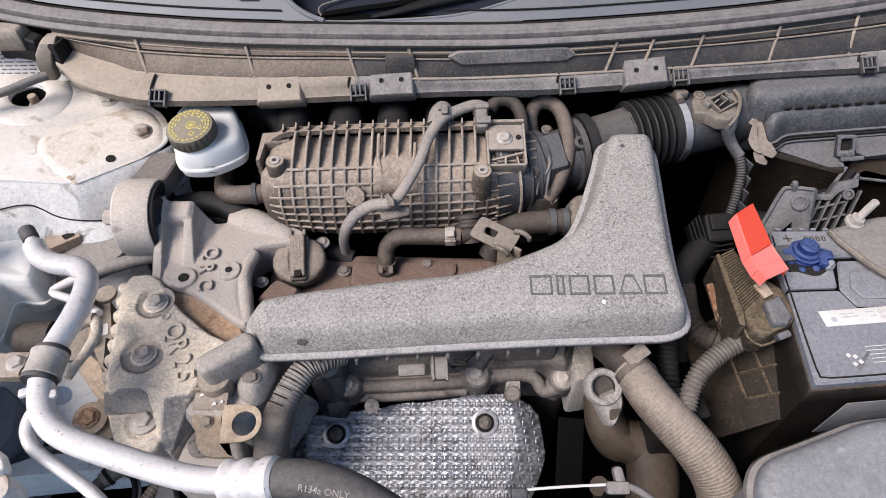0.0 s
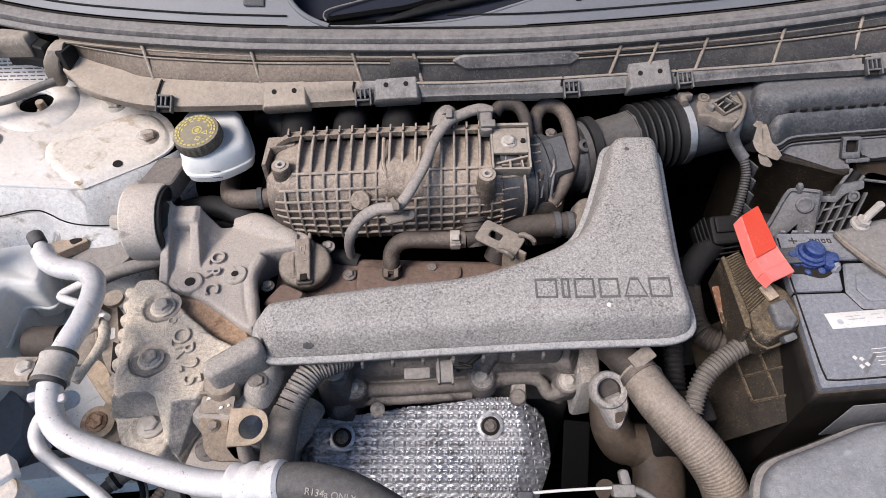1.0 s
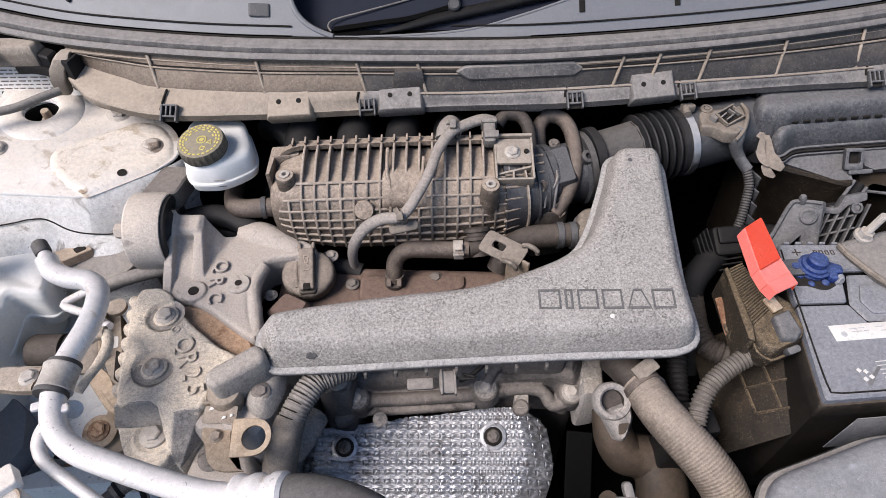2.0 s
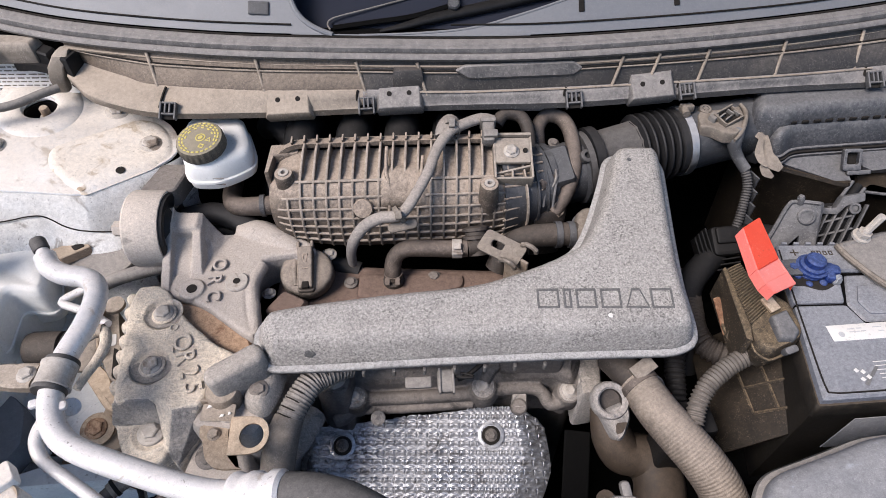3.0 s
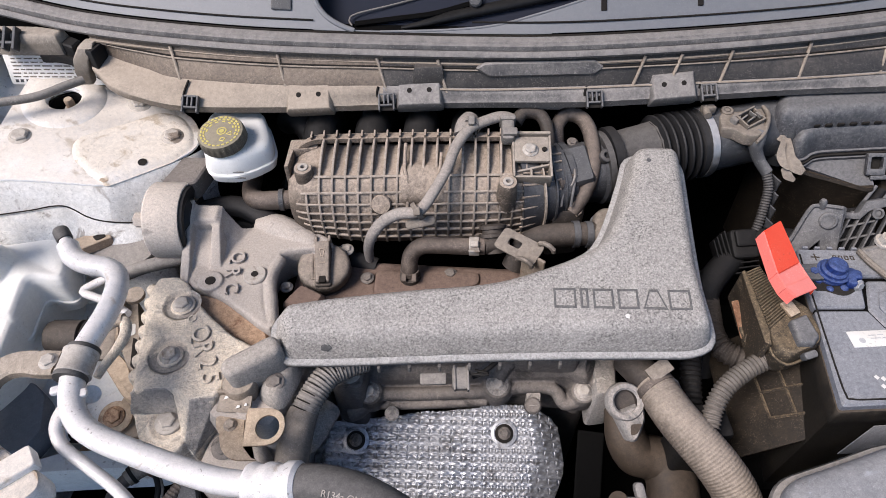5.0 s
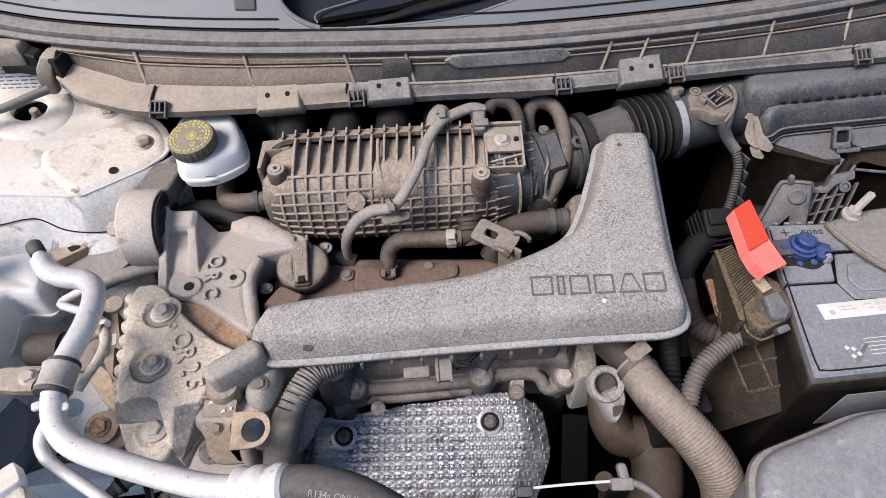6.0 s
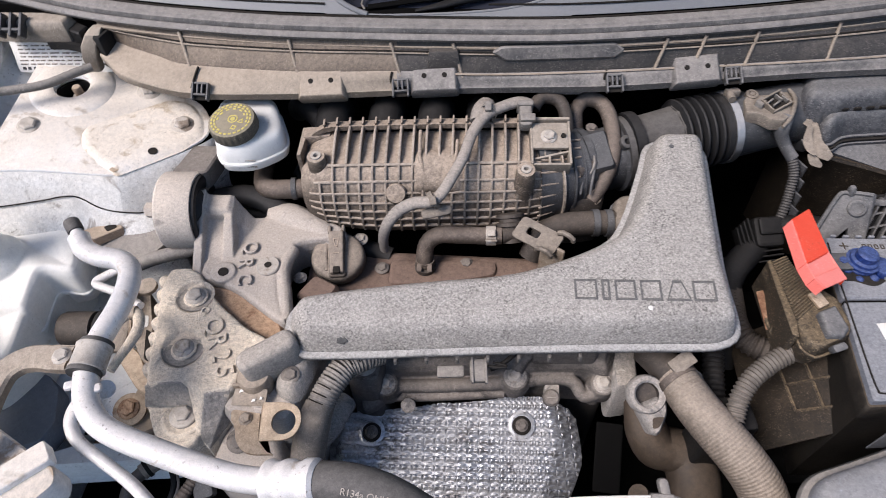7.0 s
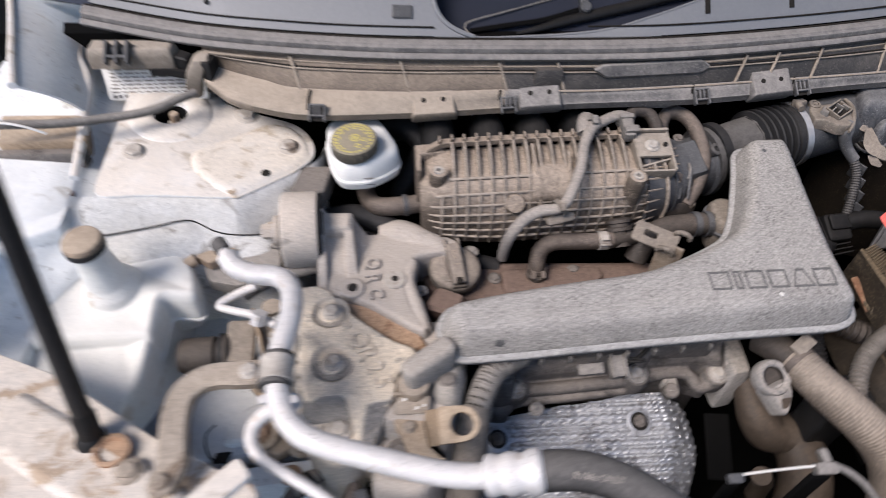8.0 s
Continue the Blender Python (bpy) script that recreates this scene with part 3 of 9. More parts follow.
for k in range(9):
    x = -0.055 + random.uniform(0.0, 0.004)
    while x < 0.062 and not (k == 8 and x > 0.045):
        w = random.uniform(0.004, 0.013) if k < 8 else 0.0045
        part("print_line", plate([[(0, 0), (w, 0), (w, 0.0016 if k < 8 else 0.004), (0, 0.0016 if k < 8 else 0.004)]], 0.0006, lm @ pose(x, 0.0205 - k * 0.0049 - (0.002 if k == 8 else 0), 0.0013)), M_TAN if k < 8 else M_DARK, label_plate)
        x += w + random.uniform(0.0016, 0.004)
back_panel = slab([(-0.66, 0.742), (-0.49, 0.748), (-0.49, 0.79), (-0.66, 0.79)], [(0, 0.95), (0, 1.045)])
lone("wall_corner", back_panel, M_WHITE_SHADE, "white painted corner panel under the cowl", "body panel", kind="structure")

# ---- front left: lamp support panel and frame rail ----
corner = thing("lamp_support_panel", (-0.50, 0.18, 0.46), "white painted front corner panel with brown rust and dust", "body panel", kind="structure")
SUP = [(-0.68, 0.36), (-0.597, 0.325), (-0.553, 0.298), (-0.482, 0.252), (-0.446, 0.233), (-0.422, 0.220), (-0.384, 0.203), (-0.377, 0.188), (-0.392, 0.170), (-0.440, 0.12), (-0.45, 0.06), (-0.68, 0.06)]
part("top_plate", slab(rounded(SUP, 0.006, 2), [(0, 0.965), (0, 0.993), (0.0015, 0.996)]), M_WHITE_DIRTY, corner)
part("raised_rib", slab(rounded([(-0.62, 0.305), (-0.555, 0.268), (-0.470, 0.215), (-0.435, 0.195), (-0.45, 0.165), (-0.53, 0.19), (-0.63, 0.25)], 0.012, 3), [(-0.003, 0.995), (0.002, 1.001), (0.006, 1.003)]), M_WHITE_DIRTY, corner)
part("flange", slab(rounded([(-0.40, 0.225), (-0.386, 0.207), (-0.452, 0.150), (-0.468, 0.165)], 0.004, 2), [(0, 0.99), (0, 1.003), (0.001, 1.004)]), M_WHITE, corner)
part("rust_hole", lathe([(0.016, 0), (0.016, 0.004), (0.012, 0.005), (0.010, 0.001), (0.0, 0.001)], along((-0.512, 0.236, 1.002), (0, 0, 1)), 20), M_RUST, corner, "rusty mounting hole")
bolt(corner, (-0.492, 0.216, 1.003), 0.008, (0, 0, 1), M_BRACKET)
bolt(corner, (-0.455, 0.196, 1.020), 0.0075, (0, 0, 1), M_BRACKET)

rail = thing("frame_rail", (-0.45, 0.30, 0.75), "pale grey painted frame rail and bracket at the bay's lower side", "frame rail", kind="structure")
part("shelf", slab(rounded([(-0.70, 0.20), (-0.48, 0.288), (-0.36, 0.300), (-0.352, 0.281), (-0.365, 0.272), (-0.46, 0.264), (-0.52, 0.258), (-0.70, 0.17)], 0.006, 2), [(0, 0.77), (0, 0.826), (0.002, 0.829)]), M_WHITE_SHADE, rail)
part("floor_panel", slab(rounded([(-0.67, 0.31), (-0.50, 0.305), (-0.36, 0.315), (-0.35, 0.44), (-0.40, 0.52), (-0.60, 0.52)], 0.01, 2), [(0, 0.79), (0, 0.818), (0.003, 0.822)], top=lambda x, y: 0.06 * max(0.0, (y - 0.36))), M_WHITE_SHADE, rail)
part("raised_pad", slab(rounded([(-0.475, 0.318), (-0.455, 0.37), (-0.40, 0.385), (-0.365, 0.33)], 0.02, 4), [(0, 0.822), (0.002, 0.830), (0.006, 0.833)]), M_WHITE_SHADE, rail)
part("slot", slab([(-0.478, 0.301), (-0.462, 0.301), (-0.458, 0.314), (-0.475, 0.313)], [(0, 0.823), (0, 0.8265)]), M_GROOVE, rail)
# added plate whose blue-grey colour stands in for a shaded patch
part("shade_plate", slab(rounded([(-0.640, 0.385), (-0.5574, 0.372), (-0.5363, 0.3640), (-0.5173, 0.3481), (-0.5031, 0.3049), (-0.5123, 0.2811), (-0.60, 0.25)], 0.004, 2), [(0, 0.815), (0, 0.8485), (0.001, 0.850)]), M_BLUE_SHADE, rail, "blue-grey plate painted as a patch of shade")
part("floor_seam", tube([(-0.4837, 0.3508, 0.8235), (-0.4932, 0.3390, 0.8230), (-0.4897, 0.3200, 0.8230), (-0.4794, 0.3060, 0.8230), (-0.4660, 0.3020, 0.8230)], 0.0011, 6), M_GROOVE, rail, "dark sealed seam on the floor panel")
part("rust_patch", slab(rounded([(-0.4261, 0.3684), (-0.4059, 0.3578), (-0.3855, 0.3289), (-0.3830, 0.3111), (-0.4016, 0.2996), (-0.4201, 0.3093), (-0.4300, 0.3350)], 0.006, 3), [(0, 0.822), (0, 0.8365), (0.001, 0.838)]), M_CAP_BROWN, rail, "brown rusty bracket under the bolt")
nut_pad = part("nut_pad", lathe([(0.020, 0), (0.020, 0.003), (0.016, 0.005), (0.011, 0.005)], along((-0.421, 0.325, 0.846), (0.05, -0.2, 1)), 24), M_TAN_STEEL, rail, "rusty round pad")
bolt(nut_pad, (-0.421, 0.324, 0.851), 0.0098, (0.05, -0.2, 1), M_RUST, 1.3)
bolt(rail, (-0.384, 0.280, 0.829), 0.008, (0, 0, 1), M_RUST)
bolt(rail, (-0.375, 0.315, 0.835), 0.0095, (0.1, -0.5, 1), M_BRACKET, 1.7)

# fender edge seen at the far side
fender = thing("fender", (-0.74, 0.62, 0.9), "white painted front wing edge with a brown stained ledge", "fender", kind="structure")
inner_edge = spline([(-0.722, 0.96, 1.06), (-0.688, 0.86, 1.06), (-0.662, 0.75, 1.06), (-0.648, 0.672, 1.058)], 17)
outer_edge = spline([(-0.800, 0.90, 1.13), (-0.752, 0.79, 1.13), (-0.720, 0.705, 1.13), (-0.692, 0.630, 1.125)], 17)
part("upper_panel", sheet(lambda u, v: inner_edge[round(u * 16)].lerp(outer_edge[round(u * 16)], v) + Vector((0.006, 0, 0.004)) * math.sin(math.pi * v), 16, 10, 0.003), M_WHITE_SHADE, fender, sharp=60)
part("upper_lip", tube([p + Vector((0, 0, 0.002)) for p in outer_edge[::4]], 0.005, 8), M_WHITE, fender)
part("panel_face", slab(rounded([(-0.748, 0.600), (-0.634, 0.598), (-0.632, 0.614), (-0.750, 0.614)], 0.004, 2), [(0, 1.03), (0, 1.046), (0.003, 1.050)]), M_ENGINE, fender)
part("inner_fold", tube([(-0.632, 0.56, 1.046), (-0.640, 0.625, 1.056), (-0.655, 0.70, 1.060), (-0.662, 0.735, 1.070), (-0.685, 0.78, 1.078), (-0.70, 0.86, 1.072), (-0.715, 0.98, 1.065)], [0.005, 0.006, 0.006, 0.008, 0.007, 0.006], 10), M_WHITE, fender)
part("ledge", slab(rounded([(-0.752, 0.669), (-0.648, 0.668), (-0.630, 0.614), (-0.735, 0.611)], 0.006), [(0, 1.035), (0, 1.057), (0.002, 1.060)]), M_TAN_STEEL, fender, "rust-brown stained ledge")
part("lower_panel", slab(rounded([(-0.700, 0.47), (-0.640, 0.505), (-0.642, 0.545), (-0.650, 0.600), (-0.740, 0.602), (-0.730, 0.54)], 0.006), [(0, 1.000), (0, 1.017), (0.002, 1.020)]), M_WHITE_SHADE, fender)
part("recess", slab(rounded([(-0.730, 0.556), (-0.640, 0.554), (-0.646, 0.584), (-0.735, 0.588)], 0.004), [(0, 1.018), (0, 1.0250)]), M_VALVE, fender, "dark brown slot")
# solid black slab stands in for the shaded gap beyond the wing
part("outer_shade", slab([(-0.80, 0.30), (-0.712, 0.36), (-0.705, 0.50), (-0.738, 0.612), (-0.757, 0.672), (-0.838, 0.93), (-0.845, 1.2), (-1.20, 1.2), (-1.20, 0.30)], [(0, 0.90), (0, 1.03)]), M_VOID, fender, "black slab painted as the shaded gap outside the wing")

# ---- cowl, seal, scuttle and windscreen ----
LIP = [(-0.54, 0.722, 1.092), (-0.500, 0.700, 1.088), (-0.465, 0.668, 1.082), (-0.428, 0.652, 1.079), (-0.359, 0.637, 1.076), (-0.227, 0.643, 1.073), (-0.116, 0.654, 1.071), (0.0, 0.662, 1.071), (0.154, 0.667, 1.072), (0.302, 0.684, 1.073), (0.430, 0.699, 1.074), (0.581, 0.713, 1.074), (0.75, 0.735, 1.074)]
STEP = [(-0.52, 0.737, 1.097), (-0.47, 0.711, 1.0925), (-0.42, 0.691, 1.090), (-0.374, 0.675, 1.088), (-0.23, 0.6585, 1.091), (-0.117, 0.663, 1.090), (0.0, 0.668, 1.0852), (0.115, 0.6748, 1.085), (0.23, 0.685, 1.0853), (0.426, 0.7047, 1.0857), (0.595, 0.730, 1.0857), (0.76, 0.761, 1.086)]
RIM = [(-0.66, 0.765, 1.130), (-0.556, 0.733, 1.126), (-0.478, 0.714, 1.124), (-0.368, 0.698, 1.122), (-0.23, 0.686, 1.121), (0.0, 0.681, 1.121), (0.148, 0.688, 1.121), (0.361, 0.717, 1.122), (0.57, 0.764, 1.123), (0.77, 0.83, 1.124)]


def at_x(line, x):
    """The point of a line across the car at x."""
    pts = spline(line, 161)
    k = max(1, next((i for i, p in enumerate(pts) if p.x >= x), len(pts) - 1))
    a, b = pts[k - 1], pts[k]
    return a.lerp(b, (x - a.x) / max(1e-6, b.x - a.x))


cowl = thing("cowl_panel", (0, 0.68, 1.07), "dusty dark plastic cowl panel with clips and drilled tabs", "cowl", kind="structure")
XS = [-0.497 + i * (1.19 / 120) for i in range(121)]
LIPS, STEPS, RIMS = ([at_x(line, x) for x in XS] for line in (LIP, STEP, RIM))
CUT = next(i for i, x in enumerate(XS) if x > -0.118)
for a0, a1, mat, lab in ((0, CUT + 1, M_COWL, "lighter tan dusty lower band"), (CUT, len(XS), M_COWL_GREY, "greyer lower band")):
    L, S = LIPS[a0:a1], STEPS[a0:a1]
    part("lower_band", loft([[p + Vector((0, 0.012, -0.012)) for p in L], [p + Vector((0, 0.001, -0.009)) for p in L], L, [p + Vector((0, 0.002, 0.002)) for p in L],
                             [a.lerp(b, 0.5) + Vector((0, 0, 0.001)) for a, b in zip(L, S)], S, [p + Vector((0, 0.004, 0.001)) for p in S]], closed=False), mat, cowl, lab, 50)
for a0, a1, mat, lab in ((0, CUT + 1, M_COWL_TAN, "brown dusty upright face"), (CUT, len(XS), M_COWL_FACE, "darker upright face with speckled dust")):
    S, R = STEPS[a0:a1], RIMS[a0:a1]
    part("face", loft([[p + Vector((0, 0.003, -0.002)) for p in S], [p + Vector((0, 0.004, 0.004)) for p in S], [a.lerp(b, 0.5) + Vector((0, 0.005, 0)) for a, b in zip(S, R)], [p + Vector((0, 0.004, -0.004)) for p in R], [p + Vector((0, 0.004, 0.004)) for p in R]], closed=False), mat, cowl, lab, 50)
part("ridge", loft([[p + Vector((0, dy, dz)) for p in RIMS] for dy, dz in ((0.005, -0.010), (0.0, -0.009), (0.0, -0.007), (0.005, -0.006))], closed=False), M_COWL, cowl)
for x in (-0.372, -0.232, -0.106, -0.030, 0.205, 0.252, 0.317, 0.420, 0.530):
    a, b = at_x(STEP, x) + Vector((0, 0, -0.004)), at_x(RIM, x + (0.012 if x > 0.2 else -0.012)) + Vector((0, 0.002, -0.002))
    part("rib", tube([a, a.lerp(b, 0.5), b], 0.0022, 8), M_COWL, cowl)
c0, c1 = (at_x(STEP, x).lerp(at_x(RIM, x), 0.24) for x in (0.005, 0.165))
badge = [(0.0, 0.018), (0.018, 0.007), (0.150, 0.007), (0.163, 0.016), (0.150, 0.025), (0.012, 0.025)]
for z0, mat in ((0.62, M_COWL), (0.665, M_GROOVE)):
    part("face_line", tube([a.lerp(b, z0) + Vector((0, -0.0005 + 0.005 * z0, 0)) for a, b in zip(STEPS[::4], RIMS[::4])], 0.0014, 6), mat, cowl)
# thin lighter tube paints a bright highlight along the step's edge
part("step_highlight", tube([p + Vector((0, -0.0006, 0.001)) for p in STEPS[46:108:3]], 0.0013, 6), M_COWL, cowl)
part("raised_box", slab(rounded([(-0.074, 0.668), (-0.032, 0.670), (-0.032, 0.690), (-0.074, 0.690)], 0.003, 2), [(0, 1.080), (0.001, 1.094), (0.003, 1.112), (0.005, 1.114)]), M_COWL_FACE, cowl)
part("lip_bulge", slab(rounded([(0.056, 0.684), (0.076, 0.668), (0.118, 0.668), (0.130, 0.682)], 0.005, 3), [(0, 1.058), (0, 1.070), (0.002, 1.073)]), M_COWL_GREY, cowl)
part("relief_panel", slab(rounded(badge, 0.004, 3), [(0, -0.002), (0, 0.002), (0.002, 0.004)], plane_at(c0 + Vector((0, 0.001, 0)), c1 - c0, (0.08, -1, 0.35))), M_COWL_GREY, cowl, "raised six-sided relief")
for x in (-0.203, -0.064, 0.258):
    p = at_x(LIP, x)
    t = at_x(LIP, x + 0.02) - at_x(LIP, x - 0.02)
    m = plane_at(p + (Vector((0, 0.003, 0.005)) if x > -0.1 else Vector((0, 0.006, 0.001))), t, (0, -0.62, 0.78))
    tab = part("tab", slab(rounded([(-0.030, -0.022), (0.030, -0.022), (0.029, 0.017), (-0.029, 0.017)], 0.003, 2), [(0, -0.012), (0, 0.002), (0.0035, 0.0075), (0.005, 0.0082)], m @ pose(0, 0.009, 0)), M_COWL if x < -0.1 else M_COWL_GREY, cowl, "tab with two holes")
    for dx in (-0.0125, 0.0125):
        part("hole", lathe([(0.0032, 0), (0.0032, 0.0005)], m @ pose(dx, 0.009, 0.0082), 12), M_GROOVE, tab)


def cowl_clip(x):
    p = at_x(LIP, x)
    t = at_x(LIP, x + 0.02) - at_x(LIP, x - 0.02)
    m = plane_at(p + Vector((0, 0.003, 0.002)), t, (0, -0.6, 0.8))
    bms = [block(0.0024, 0.022, 0.008, m @ pose(dx, -0.002, 0), 0.0008) for dx in (-0.0092, 0.0092)]
    bms += [block(0.016, 0.0026, 0.007, m @ pose(0, dy, 0.0005), 0.0008) for dy in (0.008, -0.006)]
    bms += [block(0.0022, 0.012, 0.008, m @ pose(dx, 0.001, 0), 0.0006) for dx in (-0.003, 0.0025)]
    part("clip_seat", block(0.017, 0.022, 0.001, m @ pose(0, -0.001, 0.0006), 0.0004), M_GROOVE, cowl)
    s = at_x(STEP, x)
    part("joint", tube([p + Vector((-0.012, 0.004, 0.006)), p.lerp(s, 0.6) + Vector((-0.012, 0, 0.0025)), s + Vector((-0.010, 0, 0.002))], 0.0016, 6), M_GROOVE, cowl)
    part("clip", joined(*bms), M_SUPPORT, cowl, "moulded retaining clip")


for x in (-0.350, -0.106, 0.157, 0.304, 0.556):
    cowl_clip(x)
def rounded_row(c, w, d):
    return [Vector((c[0] + p.x, c[1] + p.y, c[2])) for p in rounded([(-w / 2, -d / 2), (w / 2, -d / 2), (w / 2, d / 2), (-w / 2, d / 2)], 0.004, 3)]


# left arm of the cowl with a hollow bracket
arm = thing("cowl_bracket", (-0.52, 0.70, 1.09), "dusty black plastic cowl end bracket with a box-shaped hollow", "bracket")
part("drip_edge", slab([(-0.566, 0.7085), (-0.545, 0.7085), (-0.520, 0.7010), (-0.518, 0.706), (-0.545, 0.714), (-0.566, 0.714)], [(0, 1.089), (0, 1.099)]), M_BLACK, arm, "dark stepped lower edge")
part("arm", slab(rounded([(-0.640, 0.712), (-0.568, 0.710), (-0.534, 0.711), (-0.530, 0.734), (-0.570, 0.741), (-0.640, 0.741)], 0.003, 2), [(0, 1.098), (0, 1.114), (0.003, 1.123), (0.006, 1.125)]), M_BRACKET_TAN, arm)
part("hollow", slab(rounded([(-0.541, 0.718), (-0.516, 0.706), (-0.512, 0.724), (-0.534, 0.736)], 0.003, 2), [(0, 1.088), (0, 1.112), (0.002, 1.114)]), M_BLACK, arm)
part("elbow", loft([rounded_row(c, w, d) for c, w, d in (((-0.516, 0.706, 1.062), 0.018, 0.014), ((-0.513, 0.704, 1.082), 0.020, 0.016), ((-0.507, 0.706, 1.100), 0.022, 0.018), ((-0.499, 0.712, 1.113), 0.020, 0.018), ((-0.496, 0.716, 1.117), 0.014, 0.012))]), M_BRACKET_TAN, arm, "tan pillar of the bracket", 30)
part("web", slab(rounded([(-0.500, 0.702), (-0.486, 0.694), (-0.480, 0.720), (-0.492, 0.724)], 0.003, 2), [(0, 1.070), (0, 1.110), (0.002, 1.113)]), M_BLACK, arm)
mclip = plane_at((-0.598, 0.712, 1.118), (1, 0, 0), (0, -0.6, 0.8))
part("clip", joined(*[block(0.004, 0.030, 0.012, mclip @ pose(dx, 0, 0), 0.001) for dx in (-0.013, 0.0, 0.013)], block(0.030, 0.004, 0.010, mclip @ pose(0, -0.006, 0.001), 0.001)), M_DARK, arm)

BEAD = [(0.004, 0.000), (-0.002, 0.002), (-0.003, 0.005), (-0.001, 0.008), (0.003, 0.0095), (0.006, 0.008), (0.009, 0.003)]
BAND = [(0.006, 0.002), (0.0065, 0.009), (0.008, 0.0135), (0.0105, 0.0150), (0.012, 0.0146), (0.0135, 0.0160), (0.022, 0.0178), (0.0255, 0.0165), (0.026, 0.004)]
XR = [-0.655 + i * (1.40 / 120) for i in range(121)]
RIMX = [at_x(RIM, x) for x in XR]
seal = thing("bonnet_seal", (0, 0.69, 1.12), "ribbed dusty black rubber bonnet seal along the cowl", "rubber seal")
part("bead", loft([[p + Vector((0, dy, dz)) for dy, dz in BEAD] for p in RIMX]), M_SEAL, seal, "rounded lower bead", 40)
part("band", loft([[p + Vector((0, dy, dz)) for dy, dz in BAND] for p in RIMX]), M_SEAL, seal, "flat upper band", 30)
part("back_edge", loft([[p + Vector((0, dy, dz)) for dy, dz in ((0.025, 0.010), (0.0255, 0.0172), (0.0285, 0.0175), (0.030, 0.010))] for p in RIMX]), M_GROOVE, seal, "black edge of the seal", 30)
# black strip paints the shade in the gap behind the seal
lone("trim_gap", loft([[p + Vector((0, dy, dz)) for p in RIMX] for dy, dz in ((0.024, 0.006), (0.060, 0.010))], closed=False), M_VOID, "black strip painted as the shaded gap behind the seal", "trim", kind="structure")


def scuttle_point(x, s):
    """A point of the scuttle: s metres up its slope from the front edge."""
    p = at_x(RIM, max(-0.65, min(0.74, x))) + Vector((0, 0.0335, 0.0165))
    return p + Vector((0, 0.62 * s, 0.75 * s))


def scuttle_sheet(x0, x1, s_of):
    return sheet(lambda u, v: scuttle_point(x0(v) + (x1(v) - x0(v)) * u, s_of(v)), 40, 8, 0.003)


scuttle = thing("scuttle_panel", (0, 0.74, 1.14), "smooth grey plastic scuttle panel below the windscreen", "scuttle", kind="structure")
def scuttle_left(s):
    return -0.148 - 0.050 * (1 - math.exp(-s / 0.015)) - 0.10 * s


def scuttle_right(s):
    return float(np.interp(s, (0, 0.0022, 0.006, 0.012, 0.021, 0.032, 0.11), (-0.115, -0.060, 0.0, 0.038, 0.070, 0.110, 0.37)))


part("side_panel", scuttle_sheet(lambda v: -0.66, lambda v: scuttle_left(0.11 * v ** 2), lambda v: 0.11 * v ** 2), M_SCUTTLE, scuttle, sharp=60)
part("side_panel", scuttle_sheet(lambda v: scuttle_right(0.11 * v ** 2), lambda v: 0.73, lambda v: 0.11 * v ** 2), M_SCUTTLE, scuttle, sharp=60)
part("front_strip", scuttle_sheet(lambda v: -0.20, lambda v: 0.10, lambda v: 0.0015 * v - 0.001), M_SCUTTLE, scuttle, sharp=60)
EDGE_S = (0, 0.0015, 0.004, 0.008, 0.014, 0.022, 0.035, 0.06, 0.11)
part("fold", tube([scuttle_point(scuttle_left(q), q) + Vector((0, 0, -0.0005)) for q in EDGE_S], 0.0034, 8, step=0.004), M_SCUTTLE, scuttle)
part("fold", tube([scuttle_point(scuttle_right(q), q) + Vector((0, 0, -0.0008)) for q in EDGE_S], 0.0016, 8, step=0.004), M_SCUTTLE, scuttle)
part("inner_wall", loft([[scuttle_point(scuttle_left(q) + 0.001, q) + Vector((0, 0.001, dz)) for q in EDGE_S] for dz in (0.0, -0.03)], closed=False), M_DARK, scuttle)
part("seam_line", tube([scuttle_point(x, 0.012) + Vector((0, -0.0005, 0.0015)) for x in (0.0, 0.1, 0.2, 0.35, 0.5, 0.7)], 0.0012, 6), M_GROOVE, scuttle)
part("seam_line", tube([scuttle_point(x, 0.010) + Vector((0, -0.0005, 0.0015)) for x in (-0.62, -0.5, -0.4, -0.3, -0.2)], 0.0012, 6), M_GROOVE, scuttle)


def scuttle_pose(x, s):
    t = scuttle_point(x + 0.02, s) - scuttle_point(x - 0.02, s)
    return plane_at(scuttle_point(x, s), t, (0, -0.75, 0.62))


part("hatch", block(0.026, 0.016, 0.003, scuttle_pose(-0.240, 0.030), 0.001), M_DARK, scuttle, "small square hatch")
for x in (0.163, 0.285):
    part("slot", block(0.007, 0.018, 0.0016, scuttle_pose(x, 0.034), 0.0008), M_GROOVE, scuttle)
part("peg", lathe([(0.003, 0), (0.003, 0.003), (0.002, 0.004)], scuttle_pose(-0.49, 0.026), 10), M_BLACK, scuttle)
part("vent", joined(*[block(0.0022, 0.020, 0.002, scuttle_pose(0.475 + 0.006 * k, 0.050), 0.0006) for k in range(9)]), M_GROOVE, scuttle, "row of vent slots")

glass = sheet(lambda u, v: Vector((-0.75 + 1.5 * u, 0.735 + 0.55 * v + 0.12 * (2 * u - 1) ** 2, 1.125 + 0.36 * v)), 24, 8, 0.004)
lone("windscreen", glass, M_GLASS, "dark windscreen glass reflecting the sky", "windscreen", kind="structure")
wiper = thing("wiper_arm", (0.0, 0.735, 1.16), "thin black wiper arm resting on the windscreen", "wiper")
